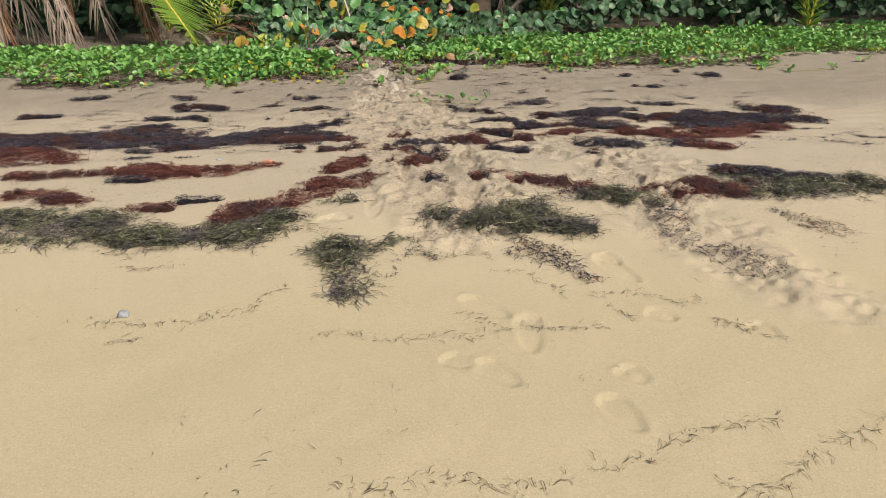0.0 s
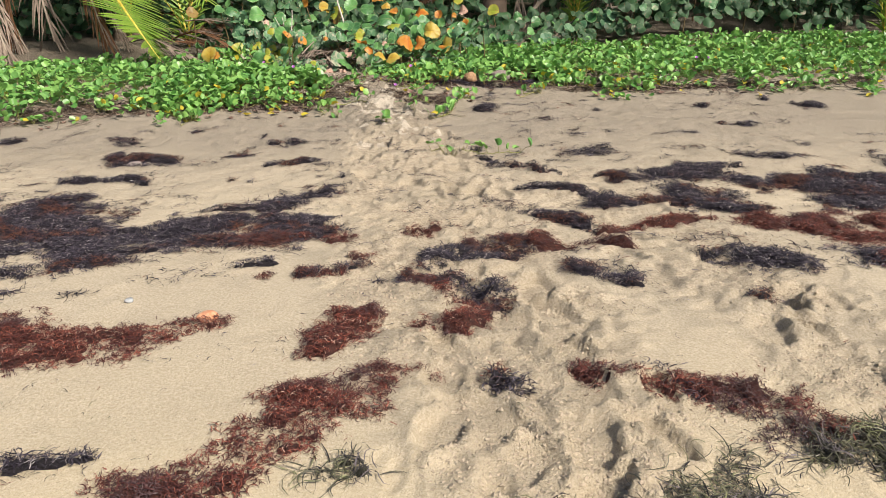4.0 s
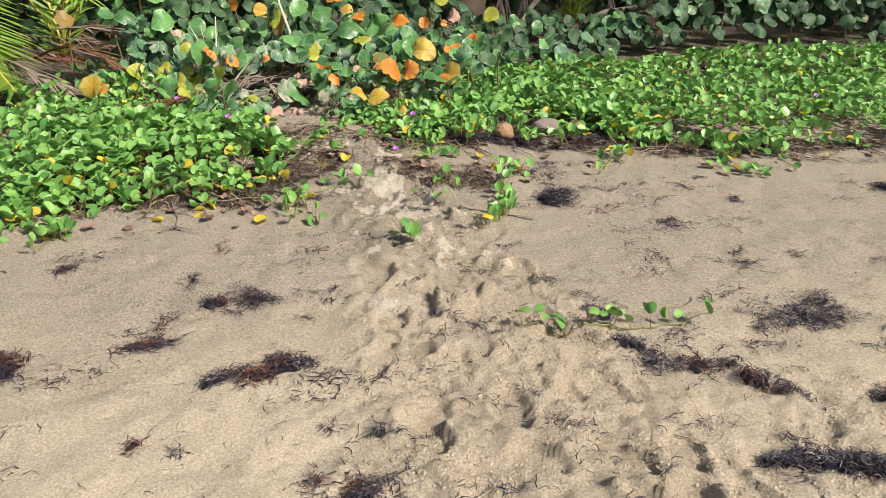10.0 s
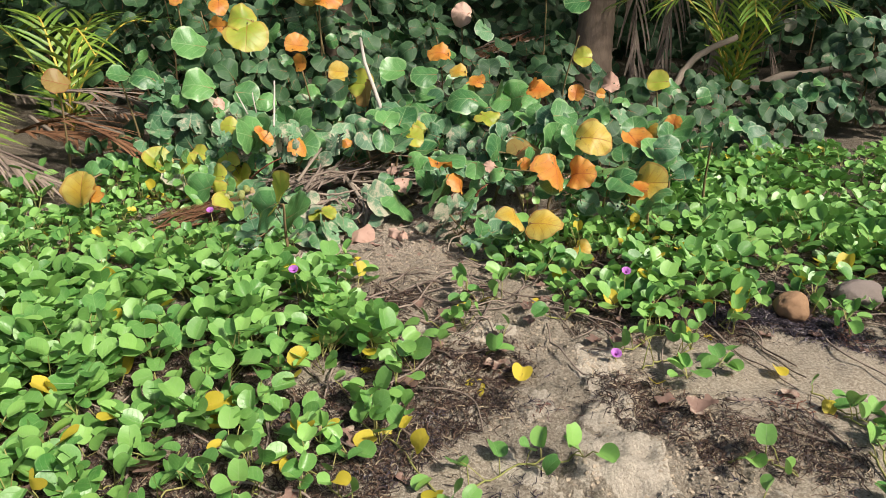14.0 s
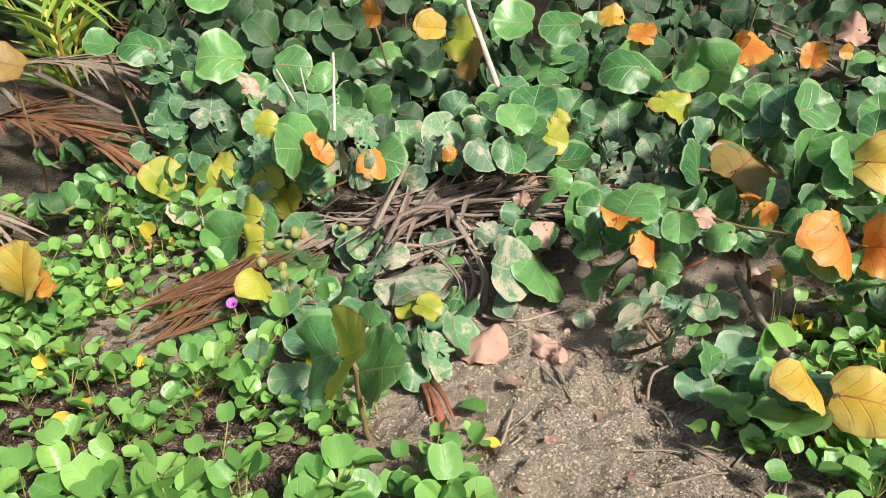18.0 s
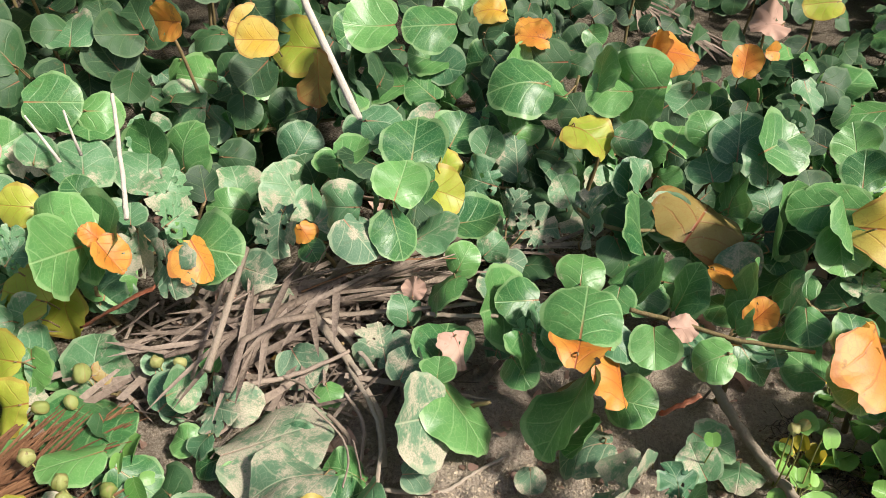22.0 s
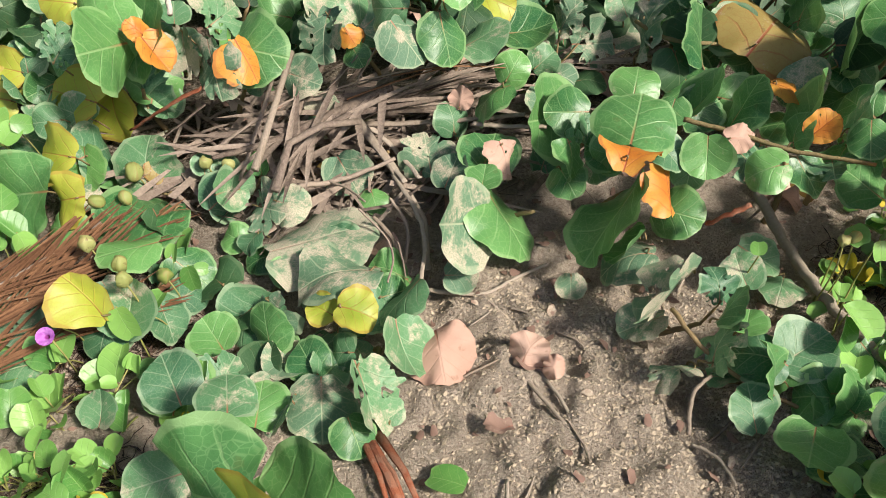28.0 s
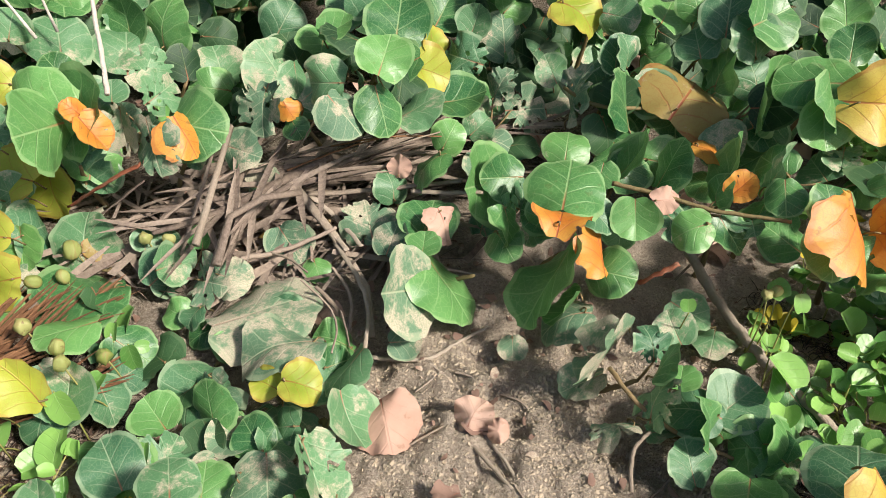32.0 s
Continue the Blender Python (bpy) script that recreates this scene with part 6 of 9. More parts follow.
leaf_at(B, "dusty", -2.301, 13.312, -0.049, 0.118, 59, 40, -9)
leaf_at(B, "green", -2.323, 12.736, 0.022, 0.214, -1, -56, 66)
leaf_at(B, "green", -2.286, 12.638, 0.014, 0.210, 51, -61, 113)
leaf_at(B, "green", -2.207, 12.732, -0.012, 0.225, 37, 58, -105)
leaf_at(B, "orange", -2.215, 12.681, 0.031, 0.069, 48, -12, 57)
leaf_at(B, "orange", -2.184, 12.643, -0.012, 0.110, -52, -1, -122)
leaf_at(B, "dusty", -2.149, 13.197, -0.065, 0.191, 37, 11, 4)
leaf_at(B, "torn", -2.066, 12.962, -0.015, 0.151, 39, 28, -7)
leaf_at(B, "green", -2.140, 13.283, -0.015, 0.172, 72, -14, -33)
leaf_at(B, "green", -2.033, 13.204, -0.006, 0.186, 63, -6, -40)
leaf_at(B, "lime", -1.933, 13.566, -0.169, 0.160, 68, -12, -45)
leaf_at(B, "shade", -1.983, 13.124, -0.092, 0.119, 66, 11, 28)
leaf_at(B, "dusty", -1.887, 13.210, -0.164, 0.163, 64, 6, 20)
leaf_at(B, "dusty", -1.865, 13.670, -0.259, 0.181, 60, -1, -38)
leaf_at(B, "torn_sandy", -2.132, 12.749, -0.075, 0.151, -66, 19, 148)
leaf_at(B, "torn", -2.029, 12.828, -0.024, 0.134, 9, 51, -33)
leaf_at(B, "dusty", -2.153, 12.840, -0.017, 0.083, 22, 12, 5)
leaf_at(B, "torn_sandy", -2.056, 12.664, -0.079, 0.171, -66, 21, 148)
leaf_at(B, "green", -1.973, 12.723, -0.067, 0.205, 13, 54, -120)
leaf_at(B, "orange", -1.971, 12.667, -0.064, 0.140, -54, -3, -134)
leaf_at(B, "lime", -2.462, 12.789, -0.203, 0.173, 0, -45, 58)
leaf_at(B, "lime", -2.377, 12.811, -0.287, 0.171, -64, 21, 157)
leaf_at(B, "dusty", -2.454, 12.749, -0.237, 0.113, 21, -41, 54)
leaf_at(B, "dusty", -2.511, 12.699, -0.218, 0.088, 16, -56, 94)
leaf_at(B, "lime", -2.645, 12.901, -0.169, 0.121, 16, -49, 62)
leaf_at(B, "dusty", -2.591, 12.911, -0.147, 0.110, 60, -1, 0)
leaf_at(B, "torn", -2.450, 12.785, -0.066, 0.096, 41, 27, -26)
leaf_at(B, "green", -2.556, 12.936, -0.106, 0.096, 52, -11, 60)
leaf_at(B, "torn", -2.455, 12.821, -0.035, 0.074, 45, 17, 11)
leaf_at(B, "shade", -2.755, 13.158, -0.248, 0.115, 22, -33, 91)
leaf_at(B, "green", -2.550, 12.483, -0.281, 0.224, -33, -51, 89)
leaf_at(B, "lime", -2.471, 12.553, -0.221, 0.148, -18, -45, 67)
leaf_at(B, "lime", -2.453, 12.448, -0.286, 0.142, -44, -51, 96)
leaf_at(B, "green", -2.427, 12.590, -0.298, 0.131, -51, 10, 158)
leaf_at(B, "dusty", -2.396, 12.651, -0.292, 0.169, -43, 55, -59)
leaf_at(B, "dusty", -2.276, 12.588, -0.307, 0.178, 50, -4, -14)
leaf_at(B, "ochre", -2.243, 12.580, -0.323, 0.083, -42, 10, -125)
leaf_at(B, "dusty", -2.116, 12.541, -0.287, 0.071, 52, 11, 4)
leaf_at(B, "dusty", -2.065, 12.538, -0.304, 0.072, 43, 32, -19)
leaf_at(B, "dusty", -2.031, 12.486, -0.304, 0.092, 10, 9, 2)
leaf_at(B, "green", -1.973, 12.526, -0.294, 0.071, 58, -22, -25)
leaf_at(B, "green", -2.267, 12.380, -0.317, 0.254, -2, 3, 110)
leaf_at(B, "green", -2.269, 12.239, -0.281, 0.152, 7, 9, 106)
leaf_at(B, "lime", -2.302, 12.016, -0.198, 0.137, 45, 16, 66)
leaf_at(B, "dusty", -2.243, 12.040, -0.275, 0.143, 37, -7, -22)
leaf_at(B, "dusty", -2.311, 12.021, -0.328, 0.119, -30, 5, 151)
leaf_at(B, "dusty", -2.187, 12.063, -0.343, 0.116, -48, -24, -134)
leaf_at(B, "dusty", -2.135, 12.144, -0.349, 0.098, -21, 42, -55)
leaf_at(B, "dusty", -2.000, 12.063, -0.359, 0.162, -8, -11, 112)
leaf_at(B, "torn_sandy", -1.956, 12.010, -0.323, 0.123, -52, 34, 151)
leaf_at(B, "green", -2.081, 12.006, -0.357, 0.106, 14, -9, 27)
leaf_at(B, "green", -2.176, 11.940, -0.349, 0.113, -10, 13, 6)
leaf_at(B, "green", -2.143, 11.860, -0.328, 0.147, 16, 18, -3)
leaf_at(B, "torn", -2.055, 11.873, -0.338, 0.127, 11, 26, -24)
leaf_at(B, "green", -1.975, 11.769, -0.301, 0.112, 9, 14, -8)
leaf_at(B, "dusty", -2.072, 12.457, -0.333, 0.131, 20, 41, -35)
leaf_at(B, "dusty", -2.057, 12.438, -0.302, 0.114, -34, 50, -68)
leaf_at(B, "green", -2.044, 12.322, -0.362, 0.082, 14, -32, 47)
leaf_at(B, "dusty", -2.002, 12.282, -0.339, 0.074, -27, 11, 122)
leaf_at(B, "sandy", -1.901, 12.348, -0.295, 0.107, -15, 40, -125)
leaf_at(B, "green", -1.982, 12.255, -0.376, 0.086, -6, -11, 106)
leaf_at(B, "sandy", -1.834, 12.247, -0.321, 0.290, 7, -10, -81)
leaf_at(B, "sandy", -1.793, 12.084, -0.277, 0.215, 1, 17, 91)
leaf_at(B, "lime", -1.838, 11.979, -0.278, 0.077, 7, -30, 48)
leaf_at(B, "lime", -1.766, 11.936, -0.247, 0.099, -17, 11, -114)
leaf_at(B, "torn_sandy", -1.813, 11.941, -0.355, 0.169, 9, -5, 177)
leaf_at(B, "torn_sandy", -1.858, 11.884, -0.359, 0.104, 6, -12, 169)
leaf_at(B, "sandy", -1.855, 11.765, -0.325, 0.148, -10, -6, 178)
leaf_at(B, "torn", -1.764, 11.742, -0.276, 0.171, -45, -40, -137)
leaf_at(B, "dusty", -1.663, 12.007, -0.310, 0.143, -30, 29, 104)
leaf_at(B, "dusty", -1.678, 11.871, -0.305, 0.150, -43, -33, -137)
leaf_at(B, "sandy", -1.504, 12.165, -0.249, 0.210, 47, -45, 88)
leaf_at(B, "green", -1.381, 12.211, -0.293, 0.228, -37, -22, -130)
leaf_at(B, "sandy", -1.512, 12.094, -0.349, 0.090, 1, 42, -99)
leaf_at(B, "sandy", -1.258, 12.029, -0.362, 0.071, -42, 6, 163)
leaf_at(B, "sandy", -1.789, 12.671, -0.261, 0.126, 23, 54, -100)
leaf_at(B, "sandy", -1.747, 12.499, -0.337, 0.134, -35, 18, -164)
leaf_at(B, "sandy", -1.841, 12.728, -0.171, 0.129, 3, 48, -131)
leaf_at(B, "shade", -1.825, 13.664, -0.268, 0.230, 60, 0, -35)
leaf_at(B, "dusty", -1.670, 13.297, -0.070, 0.161, 61, 31, -18)
leaf_at(B, "dusty", -1.716, 12.994, -0.074, 0.197, 54, -4, 39)
leaf_at(B, "torn_sandy", -1.767, 12.779, -0.073, 0.160, -60, 12, 138)
leaf_at(B, "dusty", -1.665, 12.796, -0.004, 0.108, -67, -18, -135)
leaf_at(B, "orange", -1.700, 12.731, -0.059, 0.066, -57, 22, -168)
leaf_at(B, "green", -1.686, 12.715, -0.108, 0.073, -39, 21, -168)
leaf_at(B, "dusty", -1.601, 12.689, 0.034, 0.139, -29, -61, 79)
leaf_at(B, "sandy", -1.566, 12.598, -0.008, 0.142, -43, 11, -140)
leaf_at(B, "green", -1.445, 12.653, 0.111, 0.141, 33, 17, -19)
leaf_at(B, "green", -1.464, 12.607, -0.015, 0.146, -57, -6, -152)
leaf_at(B, "green", -1.347, 12.968, 0.055, 0.200, 37, 8, -15)
leaf_at(B, "lime", -1.285, 12.869, -0.056, 0.152, -19, 38, -124)
leaf_at(B, "lime", -1.247, 12.956, -0.015, 0.114, 73, 20, 41)
leaf_at(B, "dusty", -1.356, 12.644, -0.040, 0.148, 28, -1, -85)
leaf_at(B, "green", -1.196, 12.795, -0.123, 0.165, 13, 15, -96)
leaf_at(B, "green", -1.279, 12.613, -0.129, 0.103, 55, 21, -30)
leaf_at(B, "green", -1.356, 12.545, -0.164, 0.144, -40, 18, 94)
leaf_at(B, "dusty", -1.150, 12.750, -0.197, 0.095, 49, 36, -45)
leaf_at(B, "sandy", -1.099, 12.720, -0.235, 0.109, -12, 24, -122)
leaf_at(B, "green", -1.219, 12.468, -0.196, 0.231, 34, -51, 98)
leaf_at(B, "green", -1.169, 12.439, -0.159, 0.135, 17, -54, 82)
leaf_at(B, "shade", -1.029, 12.709, -0.247, 0.120, 7, 8, -106)
leaf_at(B, "green", -1.223, 12.231, -0.147, 0.123, -62, -31, -137)
leaf_at(B, "green", -1.231, 12.240, -0.204, 0.104, -7, 28, -175)
leaf_at(B, "torn_sandy", -1.528, 12.497, -0.296, 0.152, 31, -7, -2)
leaf_at(B, "sandy", -1.487, 12.371, -0.261, 0.106, 46, -4, -43)
leaf_at(B, "dusty", -1.447, 12.568, -0.242, 0.104, 53, 9, 19)
leaf_at(B, "dead", -1.423, 12.600, -0.198, 0.069, 55, -7, -36)
leaf_at(B, "green", -1.387, 12.396, -0.237, 0.154, 14, 13, -25)
leaf_at(B, "dead", -1.353, 12.349, -0.219, 0.110, -55, -23, -145)
leaf_at(B, "green", -1.421, 12.292, -0.227, 0.085, 9, 5, -18)
leaf_at(B, "sandy", -0.951, 13.156, -0.121, 0.178, 65, 9, 16)
leaf_at(B, "dusty", -1.057, 13.147, -0.050, 0.120, 62, 4, -42)
leaf_at(B, "torn", -1.166, 12.907, -0.048, 0.158, 0, -59, 43)
leaf_at(B, "green", -1.141, 13.253, -0.055, 0.163, 33, 24, -26)
leaf_at(B, "green", -0.908, 13.217, -0.032, 0.128, 28, 38, -40)
leaf_at(B, "torn_sandy", -1.053, 12.868, -0.131, 0.122, 54, -5, -68)
leaf_at(B, "lime", -0.792, 12.943, 0.052, 0.173, -28, 15, -135)
leaf_at(B, "dusty", -0.876, 12.898, -0.116, 0.107, 54, -18, 4)
leaf_at(B, "torn_sandy", -0.877, 12.710, -0.097, 0.197, 75, -25, -93)
leaf_at(B, "torn_sandy", -0.973, 12.830, -0.203, 0.152, -19, 59, -95)
leaf_at(B, "dusty", -0.751, 12.729, 0.008, 0.123, 67, 12, 5)
leaf_at(B, "dusty", -0.730, 12.704, 0.026, 0.115, 72, 20, 36)
leaf_at(B, "shade", -0.769, 12.653, -0.088, 0.139, 32, -12, -23)
leaf_at(B, "shade", -0.831, 12.552, -0.135, 0.135, -52, 3, -173)
leaf_at(B, "green", -0.774, 12.588, -0.061, 0.187, 69, 26, 49)
leaf_at(B, "dusty", -0.666, 12.630, -0.077, 0.140, -6, -44, 65)
leaf_at(B, "green", -0.620, 12.562, -0.118, 0.159, -13, 14, 154)
leaf_at(B, "ochre", -0.585, 12.575, -0.043, 0.265, 6, 19, -45)
leaf_at(B, "dusty", -0.451, 12.683, 0.126, 0.159, 56, -7, -33)
leaf_at(B, "green", -0.524, 12.743, 0.141, 0.110, 60, -15, -4)
leaf_at(B, "green", -0.382, 12.607, 0.139, 0.179, 5, 46, -63)
leaf_at(B, "dusty", -0.520, 12.690, 0.037, 0.128, 28, -24, -23)
leaf_at(B, "dusty", -0.414, 12.586, 0.096, 0.153, 60, 0, 4)
leaf_at(B, "green", -0.485, 12.596, 0.007, 0.152, 68, -17, -99)
leaf_at(B, "dusty", -0.415, 12.538, 0.004, 0.137, 53, -11, -1)
leaf_at(B, "green", -0.476, 12.409, 0.022, 0.235, 82, 25, 35)
leaf_at(B, "green", -0.423, 12.361, 0.085, 0.127, -23, -33, 70)
leaf_at(B, "shade", -0.427, 12.412, -0.018, 0.142, 22, 32, -110)
leaf_at(B, "green", -1.102, 12.195, -0.020, 0.199, 8, 0, -27)
leaf_at(B, "green", -0.969, 12.507, -0.132, 0.131, 26, -1, -25)
leaf_at(B, "orange", -1.156, 12.087, -0.013, 0.134, -19, 3, -29)
leaf_at(B, "orange", -1.051, 12.071, -0.127, 0.141, 56, 30, 37)
leaf_at(B, "dusty", -1.037, 12.134, -0.076, 0.092, -29, 9, -149)
leaf_at(B, "green", -0.832, 12.378, -0.107, 0.177, 55, -21, -101)
leaf_at(B, "green", -0.764, 12.319, -0.094, 0.151, 62, -20, -88)
leaf_at(B, "green", -0.959, 12.108, -0.072, 0.110, -53, 11, 155)
leaf_at(B, "dead", -0.877, 12.128, -0.048, 0.072, -9, 52, -98)
leaf_at(B, "orange", -0.627, 12.343, -0.091, 0.128, -15, -16, -132)
leaf_at(B, "sandy", -0.546, 12.420, -0.116, 0.124, 40, -16, -29)
leaf_at(B, "green", -0.639, 12.231, -0.057, 0.179, 74, -28, -112)
leaf_at(B, "green", -0.726, 12.155, -0.061, 0.091, 66, -24, -83)
leaf_at(B, "orange", -0.684, 12.127, -0.039, 0.080, 53, 25, -58)
leaf_at(B, "dusty", -0.565, 12.158, -0.020, 0.135, 76, -28, -117)
leaf_at(B, "green", -0.623, 12.048, -0.019, 0.102, -26, 19, 148)
leaf_at(B, "green", -0.860, 12.027, -0.057, 0.100, -33, -24, 92)
leaf_at(B, "green", -0.754, 12.033, -0.093, 0.106, -31, 1, -158)
leaf_at(B, "torn", -0.696, 12.036, -0.077, 0.102, 13, 25, 156)
leaf_at(B, "green", -1.161, 12.081, -0.203, 0.257, -51, 31, 86)
leaf_at(B, "green", -1.010, 12.087, -0.216, 0.125, 17, 49, -122)
leaf_at(B, "torn_sandy", -1.107, 11.860, -0.231, 0.218, -58, 41, 71)
leaf_at(B, "torn", -1.030, 11.821, -0.175, 0.089, 38, 6, 4)
leaf_at(B, "green", -1.040, 11.755, -0.159, 0.100, 60, -39, -104)
leaf_at(B, "torn", -1.069, 11.708, -0.208, 0.137, 56, -38, -93)
leaf_at(B, "torn_sandy", -1.133, 11.728, -0.304, 0.116, -20, 33, 65)
leaf_at(B, "green", -0.992, 11.746, -0.218, 0.079, -3, -8, -34)
leaf_at(B, "dusty", -0.972, 11.696, -0.258, 0.125, -9, -13, 57)
leaf_at(B, "dusty", -0.879, 11.699, -0.266, 0.127, 21, 17, -67)
leaf_at(B, "green", -0.973, 11.643, -0.242, 0.126, 63, 46, 34)
leaf_at(B, "green", -0.879, 11.600, -0.287, 0.126, -18, -15, 64)
leaf_at(B, "green", -0.834, 11.573, -0.256, 0.113, 52, 38, 15)
leaf_at(B, "dusty", -0.800, 11.545, -0.279, 0.095, 24, 36, -109)
leaf_at(B, "dusty", -1.037, 11.692, -0.314, 0.080, 14, -21, -120)
leaf_at(B, "sandy", -1.118, 12.058, -0.315, 0.151, -23, 10, 82)
leaf_at(B, "sandy", -1.138, 11.877, -0.342, 0.117, -23, 12, 81)
leaf_at(B, "green", -1.140, 12.015, -0.238, 0.126, -47, 35, 77)
leaf_at(B, "dead", -1.601, 11.867, -0.336, 0.152, -15, 6, 179)
leaf_at(B, "dead", -1.417, 11.826, -0.328, 0.093, 33, 2, -46)
leaf_at(B, "dead", -1.374, 11.777, -0.329, 0.051, 7, 35, -102)
leaf_at(B, "yellow", -0.279, 12.212, 0.088, 0.214, -15, 61, -108)
leaf_at(B, "orange", 0.004, 12.340, 0.035, 0.197, -30, 6, -157)
leaf_at(B, "yellow", 0.093, 12.392, 0.094, 0.128, 53, 18, -89)
leaf_at(B, "green", -0.378, 12.337, 0.090, 0.171, -12, -37, 60)
leaf_at(B, "green", -0.398, 12.253, 0.020, 0.139, -56, 5, 168)
leaf_at(B, "green", -0.389, 12.263, 0.082, 0.164, -56, -22, -140)
leaf_at(B, "green", -0.240, 12.425, 0.137, 0.119, 54, -10, -38)
leaf_at(B, "green", 0.028, 12.469, 0.081, 0.165, 58, -5, -5)
leaf_at(B, "dusty", 0.128, 12.373, 0.070, 0.122, 64, 0, -84)
leaf_at(B, "green", 0.165, 12.148, 0.162, 0.202, 43, 10, -59)
leaf_at(B, "orange", 0.149, 12.168, 0.189, 0.094, 68, -3, -38)
leaf_at(B, "green", 0.103, 12.105, 0.138, 0.134, 70, 19, 25)
leaf_at(B, "shade", 0.041, 12.195, 0.020, 0.125, -3, 30, -145)
leaf_at(B, "shade", 0.091, 12.092, 0.087, 0.121, 66, -10, -103)
leaf_at(B, "dusty", 0.023, 11.907, 0.105, 0.154, 15, 58, -107)
leaf_at(B, "green", -0.021, 12.003, 0.074, 0.158, 46, 14, 21)
leaf_at(B, "shade", -0.384, 12.025, -0.008, 0.159, 3, -12, -41)
leaf_at(B, "green", -0.236, 11.963, -0.026, 0.163, 17, -15, -44)
leaf_at(B, "shade", -0.120, 11.845, -0.005, 0.138, 2, -18, -48)
leaf_at(B, "orange", -0.565, 11.867, 0.002, 0.232, -47, -25, -152)
leaf_at(B, "orange", -0.446, 11.859, -0.015, 0.175, 23, 53, -114)
leaf_at(B, "green", -0.255, 11.809, -0.043, 0.189, 52, 13, -83)
leaf_at(B, "yellow", -0.112, 11.719, -0.029, 0.202, 23, 53, -113)
leaf_at(B, "orange", -0.175, 11.694, -0.057, 0.116, -5, -52, 65)
leaf_at(B, "green", -0.235, 11.703, -0.036, 0.186, -11, -9, -156)
leaf_at(B, "green", -0.558, 11.980, -0.011, 0.115, 57, 14, -4)
leaf_at(B, "green", -0.569, 11.910, -0.078, 0.138, -49, -10, -180)
leaf_at(B, "dusty", -0.834, 11.428, -0.134, 0.163, 8, -16, -38)
leaf_at(B, "yellow", -0.740, 11.299, -0.091, 0.174, 5, 35, -118)
leaf_at(B, "yellow", -0.865, 11.332, -0.065, 0.147, -21, -28, -165)
leaf_at(B, "yellow", -0.560, 11.259, -0.201, 0.086, -22, 43, -150)
leaf_at(B, "green", -0.921, 11.467, -0.270, 0.134, 10, -14, -130)
leaf_at(B, "green", -0.479, 11.877, -0.079, 0.094, -52, -7, 163)
leaf_at(B, "lime", -2.900, 12.848, -0.204, 0.186, 49, -22, 67)
leaf_at(B, "lime", -2.698, 12.857, -0.226, 0.161, 19, -53, 61)
leaf_at(B, "sandy", -2.744, 12.698, -0.272, 0.182, 23, 17, 15)
leaf_at(B, "dusty", -2.853, 13.372, -0.229, 0.291, 21, 7, 18)
leaf_at(B, "torn_sandy", -2.735, 13.134, 0.014, 0.218, 34, 16, 15)
leaf_at(B, "dead", -2.533, 13.074, 0.112, 0.081, -21, 44, -93)
leaf_at(B, "dusty", -2.891, 13.132, -0.261, 0.155, 61, 3, -12)
leaf_at(B, "dusty", -2.917, 12.791, -0.296, 0.161, 36, -13, 87)
leaf_at(B, "green", -2.017, 11.462, -0.067, 0.230, -47, -43, 88)
leaf_at(B, "green", -1.864, 11.411, -0.066, 0.204, 48, 41, -99)
leaf_at(B, "lime", -1.910, 11.322, 0.045, 0.200, 60, 42, -96)
leaf_at(B, "dusty", -2.144, 11.847, -0.291, 0.128, 24, -4, 19)
leaf_at(B, "dusty", -2.134, 11.607, -0.249, 0.129, 5, -19, 102)
leaf_at(B, "torn", -2.084, 11.504, -0.240, 0.087, -33, -12, 161)
leaf_at(B, "dusty", -2.004, 11.695, -0.149, 0.104, -3, 9, 3)
leaf_at(B, "green", -1.795, 11.674, -0.305, 0.091, -42, -6, -155)
leaf_at(B, "green", -1.960, 11.969, -0.314, 0.123, 58, -27, -29)
leaf_at(B, "green", -1.875, 11.879, -0.322, 0.099, 14, -15, 20)
leaf_at(B, "dusty", -2.634, 12.681, -0.325, 0.144, 29, -21, 85)
leaf_at(B, "torn", -2.791, 13.262, -0.255, 0.167, -61, 9, 154)
leaf_at(B, "dusty", -1.200, 12.482, -0.313, 0.134, 62, -28, -70)
leaf_at(B, "green", -0.498, 12.597, -0.203, 0.127, -5, 48, -132)
leaf_at(B, "green", -0.770, 11.662, -0.306, 0.073, 6, -21, -28)
leaf_at(B, "torn", -2.553, 12.823, -0.248, 0.118, -44, -3, 150)
leaf_at(B, "torn", -0.294, 12.683, 0.150, 0.108, -2, -68, 26)
leaf_at(B, "torn", -0.776, 12.222, -0.174, 0.131, -53, -17, -164)
leaf_at(B, "green", -0.451, 12.376, -0.153, 0.140, -44, 8, 75)
leaf_at(B, "dusty", -1.737, 11.735, -0.330, 0.080, 4, -14, 22)
leaf_at(B, "green", -1.915, 13.088, -0.165, 0.138, 22, -54, 69)
leaf_at(B, "green", -2.467, 12.410, -0.349, 0.104, 5, -38, 64)
leaf_at(B, "sandy", -2.301, 12.121, -0.299, 0.079, -45, -10, -128)
leaf_at(B, "dusty", -1.028, 11.598, -0.291, 0.105, 32, 10, 0)
leaf_at(B, "green", -0.430, 12.704, 0.018, 0.155, 38, -17, 22)
leaf_at(B, "shade", -2.032, 12.057, -0.363, 0.106, -11, 11, 114)
leaf_at(B, "torn_sandy", -1.961, 12.372, -0.317, 0.134, 22, 42, -119)
leaf_at(B, "green", -0.811, 12.511, -0.175, 0.131, -21, 26, 167)
leaf_at(B, "green", -0.696, 12.448, -0.185, 0.138, -30, 58, -123)
leaf_at(B, "shade", -1.371, 12.795, -0.035, 0.145, -15, -8, 164)
